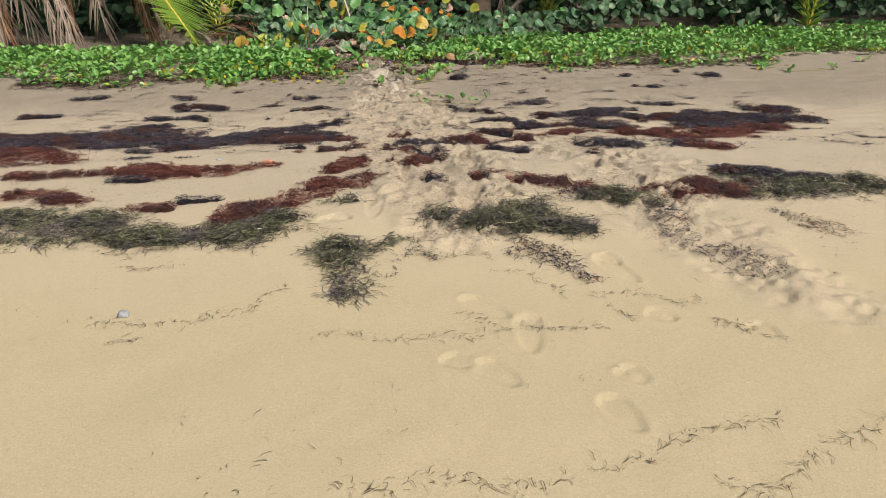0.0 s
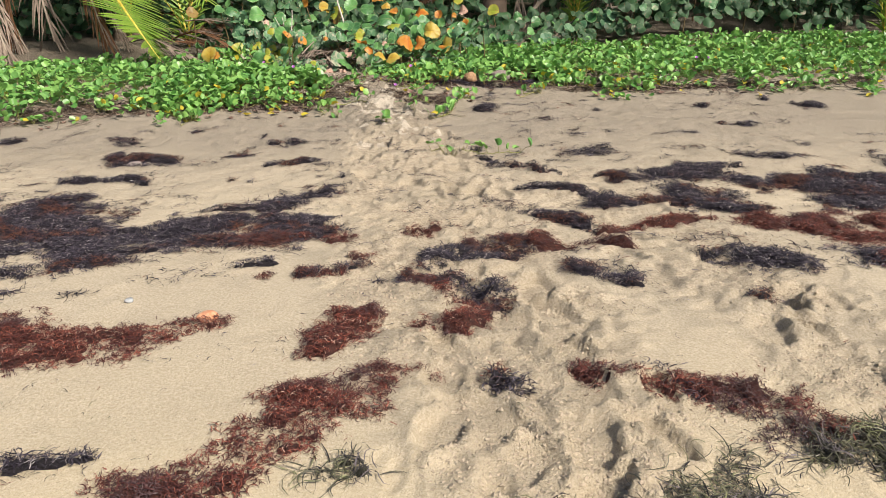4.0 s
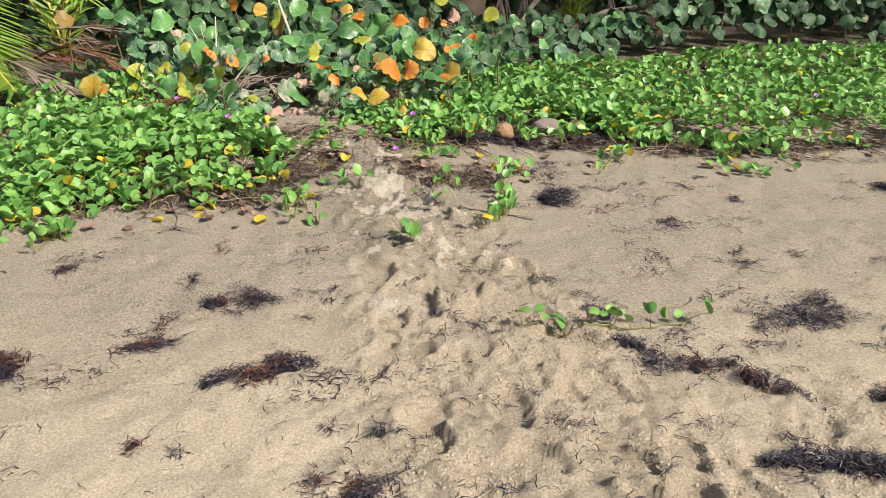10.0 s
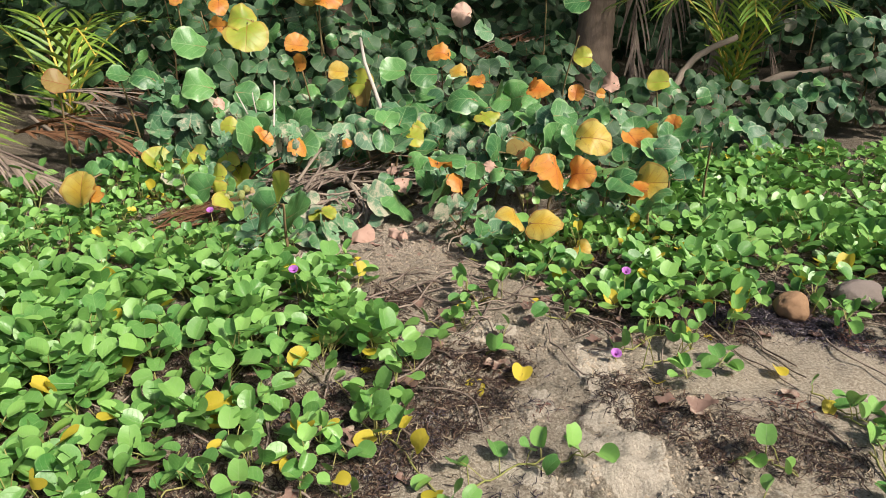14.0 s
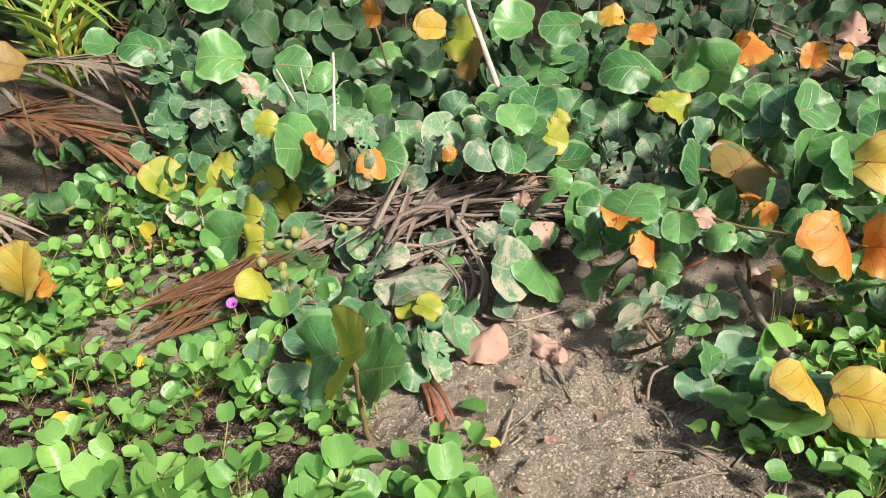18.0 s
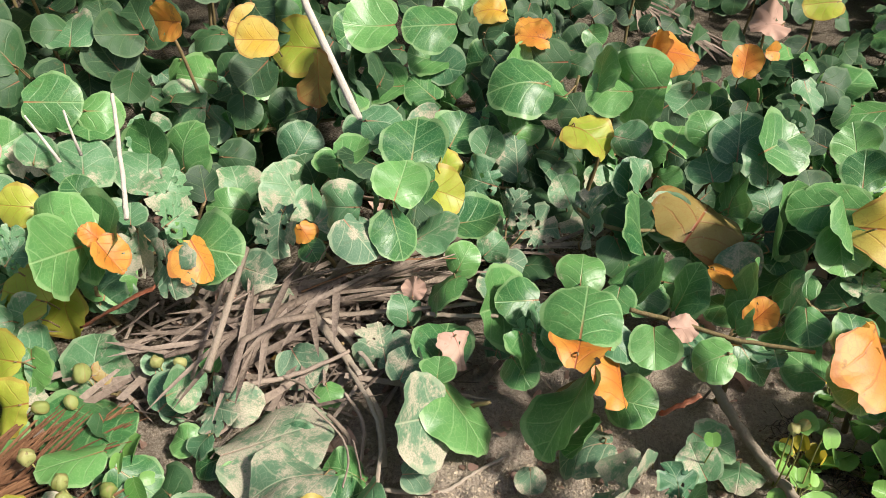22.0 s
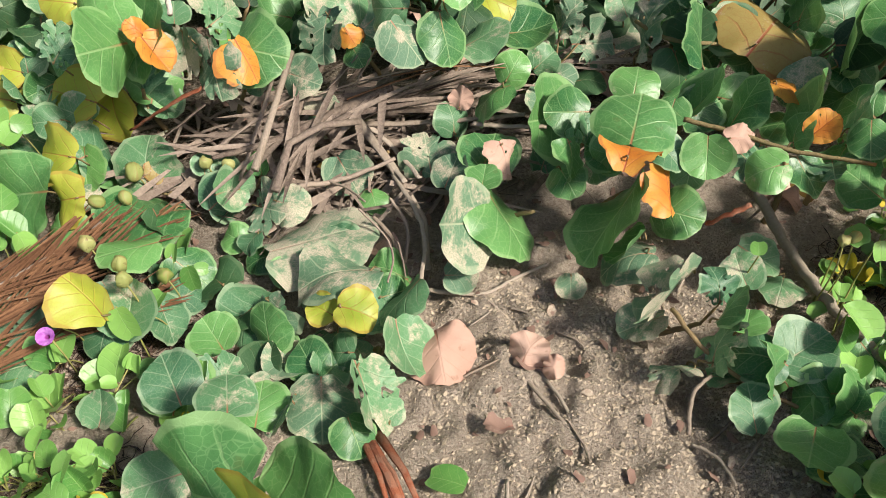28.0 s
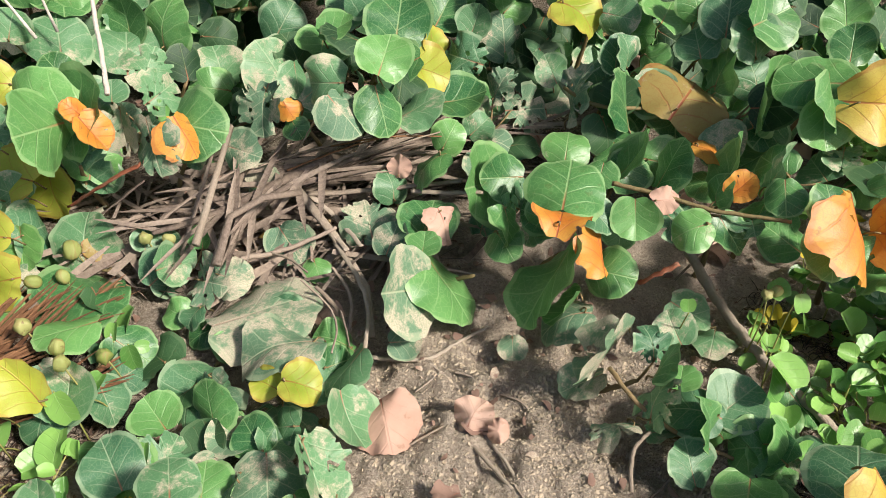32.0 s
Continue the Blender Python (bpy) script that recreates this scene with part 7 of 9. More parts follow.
leaf_at(B, "torn", -1.120, 12.390, -0.210, 0.120, 10, 11, 61)
leaf_at(B, "green", -2.142, 12.194, -0.331, 0.126, -38, 19, -133)
leaf_at(B, "green", -0.541, 12.116, -0.165, 0.089, -47, 1, 91)
leaf_at(B, "shade", -1.650, 13.067, -0.070, 0.161, 63, 10, 41)
leaf_at(B, "green", -0.432, 12.407, -0.094, 0.135, -14, -16, 130)
leaf_at(B, "green", -0.855, 11.570, -0.277, 0.096, -38, -40, 18)
leaf_at(B, "sandy", -1.925, 11.899, -0.346, 0.112, 12, 7, 85)
leaf_at(B, "dusty", -1.814, 11.900, -0.334, 0.091, -42, -36, 81)
leaf_at(B, "torn_sandy", -1.932, 11.747, -0.310, 0.101, -27, 33, 125)
leaf_at(B, "dusty", -2.113, 13.427, -0.075, 0.168, 1, 3, 7)
leaf_at(B, "green", -0.667, 12.772, -0.218, 0.153, -11, -32, 71)
leaf_at(B, "green", -0.931, 11.679, -0.296, 0.099, -24, -33, 1)
leaf_at(B, "dusty", -1.852, 12.080, -0.359, 0.066, -26, 21, -127)
leaf_at(B, "sandy", -1.207, 13.381, -0.071, 0.149, -58, -31, 153)
leaf_at(B, "torn", -0.857, 12.099, -0.099, 0.115, -34, -11, -149)
leaf_at(B, "dusty", -0.916, 11.911, -0.252, 0.096, 35, -18, 0)
leaf_at(B, "green", -1.687, 12.403, -0.353, 0.077, -26, 8, -175)
leaf_at(B, "sandy", -2.540, 12.218, -0.350, 0.112, -20, 26, 5)
leaf_at(B, "torn_sandy", -2.380, 12.877, -0.195, 0.119, 35, 12, -41)
leaf_at(B, "sandy", -2.641, 13.241, -0.067, 0.152, -9, 58, -22)
leaf_at(B, "green", -0.988, 13.289, -0.039, 0.136, -19, 39, -127)
leaf_at(B, "dusty", -1.098, 12.847, -0.253, 0.138, 13, 30, -39)
leaf_at(B, "dusty", -1.831, 12.083, -0.352, 0.072, -12, 9, 105)
leaf_at(B, "sandy", -2.432, 12.541, -0.350, 0.080, -11, -34, 171)
leaf_at(B, "dusty", -2.285, 11.824, -0.320, 0.084, 34, -15, -17)
leaf_at(B, "sandy", -1.158, 12.683, -0.294, 0.129, 49, 2, 20)
leaf_at(B, "green", -0.514, 12.240, -0.078, 0.110, 1, -56, 17)
leaf_at(B, "green", -2.707, 13.208, -0.206, 0.170, 25, -14, 29)
leaf_at(B, "sandy", -1.970, 11.830, -0.340, 0.074, -23, -15, 144)
leaf_at(B, "dusty", -0.925, 11.724, -0.315, 0.068, 43, -14, -70)
leaf_at(B, "dusty", -1.129, 12.298, -0.220, 0.106, -50, 15, 112)
leaf_at(B, "green", -2.284, 12.913, -0.076, 0.123, -44, 37, -142)
leaf_at(B, "shade", -0.899, 12.955, -0.193, 0.142, 22, 19, -34)
leaf_at(B, "torn", -1.177, 12.363, -0.198, 0.071, -11, -46, 32)
leaf_at(B, "torn_sandy", -2.473, 13.171, 0.014, 0.111, -22, -50, 168)
leaf_at(B, "dusty", -0.682, 12.884, 0.052, 0.125, 6, 66, -131)
leaf_at(B, "shade", -2.205, 12.779, -0.057, 0.131, -11, 39, -14)
leaf_at(B, "dusty", -1.729, 12.023, -0.355, 0.114, 15, -14, 66)
leaf_at(B, "torn", -2.168, 13.236, -0.114, 0.149, 45, -19, 57)
leaf_at(B, "shade", -2.083, 12.174, -0.350, 0.120, -24, -21, 38)
leaf_at(B, "dusty", -2.825, 13.165, -0.322, 0.144, -11, -47, 171)
leaf_at(B, "dusty", -2.394, 13.223, -0.007, 0.116, -4, 36, -79)
leaf_at(B, "green", -0.693, 13.123, -0.019, 0.096, -39, 22, -150)
leaf_at(B, "sandy", -1.104, 12.923, -0.240, 0.097, 51, 3, -57)
leaf_at(B, "sandy", -1.588, 12.759, -0.094, 0.089, 6, 29, -25)
leaf_at(B, "dusty", -1.424, 13.068, 0.095, 0.145, -8, 21, -105)
leaf_at(B, "green", -0.625, 12.325, -0.175, 0.126, -20, -8, 69)
leaf_at(B, "green", -0.827, 12.407, -0.168, 0.130, 12, 42, -68)
leaf_at(B, "dusty", -1.827, 13.365, -0.256, 0.141, 25, 1, -74)
leaf_at(B, "green", -0.427, 12.651, -0.091, 0.120, 30, 34, -57)
leaf_at(B, "dusty", -0.801, 13.182, -0.171, 0.167, 8, -36, 137)
leaf_at(B, "green", -1.104, 12.276, -0.170, 0.114, -34, -13, 104)
leaf_at(B, "shade", -2.541, 13.235, -0.037, 0.157, 34, -37, 37)
leaf_at(B, "torn", -2.670, 13.306, -0.062, 0.168, -33, -22, -169)
leaf_at(B, "green", -0.402, 12.671, -0.171, 0.161, -3, -53, 7)
leaf_at(B, "shade", -1.377, 12.767, -0.085, 0.106, 20, -54, 116)
leaf_at(B, "dusty", -1.835, 11.864, -0.337, 0.097, -27, 34, -63)
leaf_at(B, "dusty", -2.569, 12.849, -0.369, 0.103, -7, 7, -153)
leaf_at(B, "dusty", -1.059, 12.213, -0.076, 0.094, 19, -43, 38)
leaf_at(B, "dusty", -0.566, 12.417, -0.146, 0.079, -20, -29, 123)
leaf_at(B, "shade", -2.219, 12.364, -0.332, 0.118, -58, -30, -104)
leaf_at(B, "sandy", -1.939, 11.943, -0.357, 0.112, 22, 12, -154)
leaf_at(B, "dusty", -2.425, 12.905, -0.047, 0.089, -61, -9, -176)
leaf_at(B, "green", -0.750, 12.732, -0.081, 0.153, 17, 35, -50)
leaf_at(B, "shade", -2.538, 12.967, -0.092, 0.148, -13, -12, -166)
leaf_at(B, "green", -0.579, 12.155, -0.166, 0.101, -61, 19, 102)
leaf_at(B, "green", -0.831, 11.592, -0.277, 0.105, -12, 34, -101)
leaf_at(B, "dusty", -2.242, 12.836, -0.272, 0.108, -42, -1, -167)
leaf_at(B, "dusty", -2.607, 12.783, -0.328, 0.131, -28, 13, -92)
leaf_at(B, "sandy", -1.616, 12.776, -0.025, 0.136, 37, -2, -72)
leaf_at(B, "green", -0.628, 12.738, -0.027, 0.114, -6, 49, -177)
leaf_at(B, "dusty", -0.303, 12.561, -0.044, 0.109, -19, -30, 123)
leaf_at(B, "dusty", -1.472, 13.133, 0.038, 0.142, -33, -25, 112)
leaf_at(B, "sandy", -2.615, 13.238, 0.068, 0.153, -59, 26, -134)
leaf_at(B, "green", -0.565, 12.833, -0.124, 0.144, 4, 17, -118)
leaf_at(B, "green", -2.302, 12.661, -0.338, 0.129, 30, -13, -56)
leaf_at(B, "shade", -1.508, 12.914, 0.053, 0.147, 24, 4, 72)
leaf_at(B, "green", -0.952, 12.323, -0.104, 0.093, -24, -3, 148)
leaf_at(B, "green", -2.395, 12.659, -0.367, 0.131, 14, 0, 100)
leaf_at(B, "green", -0.636, 12.904, 0.027, 0.132, -27, 21, 160)
leaf_at(B, "green", -1.573, 13.018, -0.031, 0.154, -12, -14, 168)
leaf_at(B, "green", -0.865, 11.563, -0.298, 0.101, -3, -6, 119)
leaf_at(B, "green", -1.534, 12.943, 0.063, 0.121, 18, 12, -84)
leaf_at(B, "shade", -1.847, 13.301, -0.223, 0.118, -29, -9, 177)
leaf_at(B, "dusty", -1.784, 12.239, -0.338, 0.111, -1, 34, -136)
leaf_at(B, "green", -0.518, 12.418, -0.192, 0.079, 15, -55, 81)
leaf_at(B, "green", -1.097, 12.948, -0.238, 0.145, 15, 54, -70)
leaf_at(B, "shade", -1.975, 11.906, -0.349, 0.107, 24, -5, -45)
leaf_at(B, "dusty", -2.032, 11.812, -0.320, 0.080, 30, -29, 146)
leaf_at(B, "sandy", -1.827, 13.779, -0.203, 0.142, -41, 42, -156)
leaf_at(B, "torn", -1.136, 12.370, -0.191, 0.125, 58, 22, 28)
leaf_at(B, "torn", -0.489, 12.561, -0.139, 0.134, -1, -3, 141)
leaf_at(B, "green", -0.760, 12.787, -0.104, 0.124, 38, -14, -20)
leaf_at(B, "green", -1.888, 13.600, -0.276, 0.132, 26, -43, 29)
leaf_at(B, "green", -2.541, 13.235, 0.040, 0.158, 24, 61, -28)
leaf_at(B, "torn", -2.150, 13.344, -0.014, 0.146, 59, -18, 36)
leaf_at(B, "dusty", -1.739, 13.054, -0.150, 0.117, -10, 25, -100)
leaf_at(B, "dusty", -1.625, 12.849, -0.112, 0.118, 34, -20, 8)
leaf_at(B, "green", -1.358, 12.866, -0.032, 0.143, -20, -26, 97)
leaf_at(B, "dusty", -1.025, 12.935, -0.301, 0.151, -63, -19, -149)
leaf_at(B, "green", -2.344, 12.880, -0.055, 0.112, -31, -11, 131)
leaf_at(B, "green", -1.273, 12.909, -0.174, 0.120, -21, -60, 74)
leaf_at(B, "green", -0.445, 12.500, -0.135, 0.085, 51, -30, -20)
leaf_at(B, "green", -0.769, 12.609, -0.183, 0.136, -7, 38, -128)
leaf_at(B, "dusty", -0.831, 11.987, -0.292, 0.117, -8, 11, -139)
leaf_at(B, "green", -1.919, 12.175, -0.354, 0.087, -46, -18, -150)
leaf_at(B, "green", -0.567, 12.818, 0.081, 0.156, 9, 13, -37)
leaf_at(B, "sandy", -1.672, 13.220, -0.121, 0.144, -1, 12, -93)
leaf_at(B, "green", -1.671, 12.149, -0.364, 0.121, 20, 3, 64)
leaf_at(B, "dusty", -2.220, 12.924, -0.070, 0.114, 7, -55, 60)
leaf_at(B, "torn_sandy", -2.520, 12.115, -0.360, 0.117, -11, 8, -141)
leaf_at(B, "dusty", -2.499, 11.991, -0.360, 0.119, 10, -8, 112)
leaf_at(B, "dusty", -2.688, 13.367, -0.039, 0.156, -35, 15, -95)
leaf_at(B, "sandy", -0.873, 12.934, -0.242, 0.163, -2, -16, -14)
leaf_at(B, "torn", -2.186, 12.223, -0.357, 0.119, -30, -1, -163)
leaf_at(B, "dusty", -0.777, 11.937, -0.337, 0.112, 9, 7, 143)
leaf_at(B, "dusty", -2.470, 12.071, -0.361, 0.086, -8, -11, 42)
leaf_at(B, "dusty", -1.988, 13.517, -0.063, 0.181, -38, -25, 174)
leaf_at(B, "torn", -1.016, 11.700, -0.312, 0.108, 17, -26, -121)
leaf_at(B, "torn_sandy", -2.308, 12.735, -0.339, 0.154, 19, -14, -65)
leaf_at(B, "green", -0.932, 12.202, -0.187, 0.110, -53, -11, 174)
leaf_at(B, "green", -1.938, 11.949, -0.376, 0.094, 3, -5, 95)
leaf_at(B, "torn_sandy", -0.936, 13.309, -0.106, 0.116, -47, -22, 117)
leaf_at(B, "green", -0.568, 12.061, -0.168, 0.121, 18, -16, 27)
leaf_at(B, "green", -0.711, 11.683, -0.310, 0.100, -15, 4, -160)
leaf_at(B, "green", -1.101, 12.305, -0.198, 0.124, 4, -22, 61)
leaf_at(B, "torn_sandy", -2.468, 12.577, -0.341, 0.107, 4, 35, -125)
leaf_at(B, "green", -2.559, 12.864, -0.219, 0.106, 5, -58, 136)
leaf_at(B, "green", -1.678, 12.060, -0.348, 0.097, -9, 39, -76)
leaf_at(B, "sandy", -1.972, 12.785, -0.177, 0.126, 40, -12, -63)
leaf_at(B, "dusty", -0.138, 11.761, -0.200, 0.126, 20, 4, -63)
leaf_at(B, "torn", 0.369, 12.047, 0.079, 0.141, 71, -11, -97)
leaf_at(B, "green", -0.104, 12.235, -0.004, 0.113, 56, -17, -22)
leaf_at(B, "green", -0.458, 11.865, -0.145, 0.107, -28, 14, 55)
leaf_at(B, "green", -0.314, 11.974, -0.037, 0.090, -23, -17, 60)
leaf_at(B, "dusty", 0.143, 12.016, 0.008, 0.121, 12, 27, -72)
leaf_at(B, "green", 0.026, 11.789, -0.027, 0.088, 40, 8, -120)
leaf_at(B, "green", -0.082, 11.785, -0.207, 0.124, 33, 6, -121)
leaf_at(B, "torn", -0.527, 11.928, -0.144, 0.084, 38, 27, -89)
leaf_at(B, "green", -0.326, 11.956, -0.089, 0.086, -9, -35, 101)
leaf_at(B, "green", 0.252, 12.347, 0.036, 0.131, 27, -27, -41)
leaf_at(B, "dusty", -0.240, 12.341, -0.013, 0.135, -30, -25, 122)
leaf_at(B, "green", -0.167, 12.558, 0.142, 0.127, 63, -13, -19)
leaf_at(B, "green", -0.436, 11.995, -0.164, 0.112, -33, 37, 164)
leaf_at(B, "green", 0.106, 12.462, -0.023, 0.089, -31, 45, -171)
leaf_at(B, "dusty", -0.361, 11.941, -0.205, 0.135, -36, 52, -123)
leaf_at(B, "green", -0.369, 11.923, -0.227, 0.103, -29, -10, 121)
leaf_at(B, "green", 0.065, 12.023, 0.009, 0.131, 14, 34, -134)
leaf_at(B, "torn", -0.208, 11.875, -0.229, 0.139, -58, -17, 158)
leaf_at(B, "green", -0.451, 11.954, -0.193, 0.112, 25, -8, -122)
leaf_at(B, "green", -0.017, 11.768, -0.138, 0.135, -48, 6, 158)
leaf_at(B, "dusty", 0.046, 11.692, -0.189, 0.131, -51, 22, 138)
leaf_at(B, "dusty", 0.192, 12.426, 0.050, 0.158, 61, 3, -2)
leaf_at(B, "green", -0.226, 12.469, 0.029, 0.098, -22, 32, -153)
leaf_at(B, "green", 0.268, 12.007, 0.154, 0.111, 13, -26, -49)
leaf_at(B, "dusty", 0.225, 12.132, 0.108, 0.102, 22, -9, -53)
leaf_at(B, "torn", -0.420, 11.973, -0.130, 0.096, 9, -4, -134)
leaf_at(B, "dusty", -0.382, 12.222, -0.103, 0.118, 1, -43, -10)
leaf_at(B, "dusty", 0.151, 11.933, -0.037, 0.107, 47, -28, -23)
leaf_at(B, "green", -0.060, 12.076, -0.108, 0.095, 59, -9, -43)
leaf_at(B, "torn", -0.162, 11.788, -0.235, 0.117, 17, -3, -57)
leaf_at(B, "dusty", -0.133, 12.247, -0.054, 0.113, -22, 3, -152)
leaf_at(B, "green", -0.520, 11.997, -0.105, 0.076, -47, 18, 147)
leaf_at(B, "green", 0.087, 12.290, -0.023, 0.148, 10, 29, -133)
leaf_at(B, "torn", -0.345, 12.204, -0.060, 0.099, -23, 9, 140)
leaf_at(B, "green", -0.257, 11.955, -0.139, 0.089, -36, -31, 104)
leaf_at(B, "green", 0.367, 12.150, 0.182, 0.089, -40, 21, 129)
leaf_at(B, "green", 0.010, 12.228, -0.026, 0.112, 52, -28, -21)
leaf_at(B, "green", -0.436, 12.020, -0.008, 0.097, 32, 56, -160)
leaf_at(B, "torn", -0.009, 12.172, -0.036, 0.148, 57, -3, -95)
leaf_at(B, "dusty", -2.953, 13.191, -0.088, 0.175, -17, -59, 168)
leaf_at(B, "torn", -2.927, 13.368, 0.173, 0.165, -64, 16, -154)
leaf_at(B, "green", -2.480, 12.938, -0.241, 0.187, -7, -27, 113)
leaf_at(B, "green", -2.802, 13.185, 0.125, 0.109, -37, -26, 141)
leaf_at(B, "dusty", -2.768, 13.216, 0.006, 0.149, -39, -18, 139)
leaf_at(B, "green", -2.307, 13.292, 0.064, 0.175, -23, -7, -171)
leaf_at(B, "green", -2.463, 12.887, -0.138, 0.127, -23, -27, 127)
leaf_at(B, "dusty", -2.969, 13.208, 0.016, 0.188, 15, -64, 65)
leaf_at(B, "green", -2.716, 13.277, 0.156, 0.196, 27, -28, 89)
leaf_at(B, "torn", -2.287, 13.337, -0.056, 0.145, -26, 32, -156)
leaf_at(B, "torn", -2.286, 12.827, -0.229, 0.172, 68, -17, -34)
leaf_at(B, "torn", -2.977, 13.263, 0.119, 0.185, -36, 8, -84)
leaf_at(B, "green", -2.462, 12.928, -0.299, 0.153, -25, 60, -42)
leaf_at(B, "green", -2.254, 12.855, -0.213, 0.171, 40, 21, 1)
leaf_at(B, "torn", -2.955, 13.160, -0.083, 0.180, -23, -6, -158)
leaf_at(B, "green", -3.003, 13.369, 0.178, 0.187, -64, -3, -92)
leaf_at(B, "green", -2.860, 12.937, -0.299, 0.144, 4, 54, -116)
leaf_at(B, "green", -2.486, 12.934, -0.159, 0.139, -64, 13, 136)
leaf_at(B, "green", -2.325, 13.056, -0.044, 0.108, 60, -25, 23)
leaf_at(B, "green", -2.965, 13.147, -0.169, 0.198, -52, -69, 110)
leaf_at(B, "torn", -2.973, 13.260, 0.023, 0.180, -10, 48, -136)
leaf_at(B, "dusty", -3.041, 13.053, -0.153, 0.124, -19, -31, -167)
leaf_at(B, "green", -2.591, 12.923, -0.239, 0.160, -37, -2, -162)
leaf_at(B, "green", -2.259, 13.288, 0.104, 0.137, -19, 48, -98)
build_clusters(B, 0.3)
B = Branch()
leaf_at(B, "green", -0.159, 11.542, -0.049, 0.189, 48, 4, -115)
leaf_at(B, "green", -0.893, 11.322, -0.176, 0.171, 8, 19, 136)
leaf_at(B, "green", -0.982, 11.481, -0.251, 0.128, 10, 13, 143)
leaf_at(B, "green", -0.94, 11.358, -0.256, 0.102, 11, 17, 139)
leaf_at(B, "green", -0.742, 11.271, -0.221, 0.121, 7, 24, 131)
leaf_at(B, "lime", -1.632, 13.602, 0.161, 0.205, 0, -59, 69)
leaf_at(B, "yellow", -1.791, 13.724, 0.201, 0.155, 18, -33, 67)
leaf_at(B, "ochre", -1.59, 13.343, 0.142, 0.184, -69, 22, 122)
leaf_at(B, "green", -1.928, 13.83, 0.001, 0.242, -22, -28, 145)
leaf_at(B, "green", -1.976, 13.656, -0.048, 0.179, 21, -26, 67)
leaf_at(B, "green", -1.343, 13.529, 0.021, 0.184, -5, -37, 67)
leaf_at(B, "green", -0.873, 13.387, 0.102, 0.185, 42, -41, 68)
leaf_at(B, "green", -0.905, 13.703, 0.021, 0.204, 5, -34, 67)
leaf_at(B, "green", -0.718, 13.084, 0.203, 0.161, 72, -32, -84)
leaf_at(B, "green", -0.698, 13.036, 0.152, 0.154, -2, -43, 68)
leaf_at(B, "green", -0.506, 13.161, 0.152, 0.172, -4, -34, 67)
leaf_at(B, "orange", -0.415, 13.199, 0.203, 0.182, -5, 28, -113)
leaf_at(B, "orange", -0.466, 13.23, 0.222, 0.113, 75, -33, -88)
leaf_at(B, "orange", -0.181, 13.118, 0.183, 0.115, 71, 4, -16)
leaf_at(B, "orange", -0.82, 13.44, 0.202, 0.138, 2, -27, 67)
leaf_at(B, "orange", 0.033, 13.276, 0.152, 0.07, 30, -69, 70)
leaf_at(B, "green", 0.327, 13.216, 0.023, 0.233, 27, 14, -113)
leaf_at(B, "green", 0.292, 13.055, -0.017, 0.183, -14, -22, 67)
leaf_at(B, "green", -1.159, 13.612, 0.081, 0.175, 8, -33, 67)
leaf_at(B, "green", -0.819, 13.252, 0.062, 0.15, 1, -32, 67)
leaf_at(B, "green", -1.486, 13.419, 0.052, 0.145, -23, -23, 139)
leaf_at(B, "green", -1.788, 13.588, 0.051, 0.146, -22, -26, 143)
leaf_at(B, "dusty", -0.331, 13.18, 0.022, 0.158, -22, -9, 122)
leaf_at(B, "green", -2.992, 13.69, 0.052, 0.17, 27, -44, 81)
leaf_at(B, "green", -2.735, 13.784, 0.001, 0.233, 18, -24, 82)
leaf_at(B, "green", -2.794, 13.664, 0.021, 0.18, 21, -32, 82)
leaf_at(B, "yellow", -2.033, 14.2, 0.789, 0.291, 85, -9, -32)
leaf_at(B, "orange", -1.893, 14.2, 0.73, 0.231, -7, 49, -96)
leaf_at(B, "orange", -2.672, 14.0, 0.665, 0.148, -48, -5, -172)
leaf_at(B, "orange", -2.657, 13.8, 0.532, 0.158, -17, -81, 81)
leaf_at(B, "lime", -2.414, 13.6, 0.505, 0.278, -46, -5, -174)
leaf_at(B, "orange", -2.972, 14.0, 0.724, 0.117, 16, -47, 84)
leaf_at(B, "orange", -2.061, 13.5, 0.441, 0.165, 9, -45, 84)
leaf_at(B, "orange", -2.026, 13.4, 0.334, 0.123, -33, -79, 82)
leaf_at(B, "yellow", -1.767, 13.3, 0.293, 0.134, 7, -54, 84)
leaf_at(B, "orange", -1.056, 13.8, 0.36, 0.179, 0, -36, 84)
leaf_at(B, "yellow", -0.929, 13.6, 0.257, 0.131, -1, -35, 84)
leaf_at(B, "orange", -0.795, 13.5, 0.198, 0.158, -3, -43, 84)
leaf_at(B, "orange", -2.53, 13.4, 0.236, 0.109, 12, -33, 84)
leaf_at(B, "ochre", -3.497, 13.0, 0.264, 0.171, 23, -38, 84)
leaf_at(B, "yellow", -3.048, 12.0, -0.131, 0.21, 67, -7, -27)
leaf_at(B, "orange", -2.977, 11.95, -0.132, 0.119, 69, -13, -44)
leaf_at(B, "dead", -0.823, 14.6, 0.584, 0.186, -1, -67, 83)
leaf_at(B, "orange", -0.118, 14.6, 0.761, 0.135, -6, -50, 84)
leaf_at(B, "lime", 0.125, 14.2, 0.278, 0.164, -10, -56, 84)
leaf_at(B, "lime", 0.621, 13.8, 0.147, 0.171, -15, -53, 84)
leaf_at(B, "dead", 0.166, 13.5, 0.173, 0.146, -11, -42, 84)
leaf_at(B, "orange", 1.107, 12.3, -0.363, 0.218, -23, -29, 84)
leaf_at(B, "lime", -2.455, 13.7, 0.599, 0.211, 12, -46, 84)
leaf_at(B, "green", 0.093, 14.4, 0.688, 0.215, -8, -49, 84)
leaf_at(B, "green", -3.023, 13.2, 0.276, 0.18, 16, -32, 84)
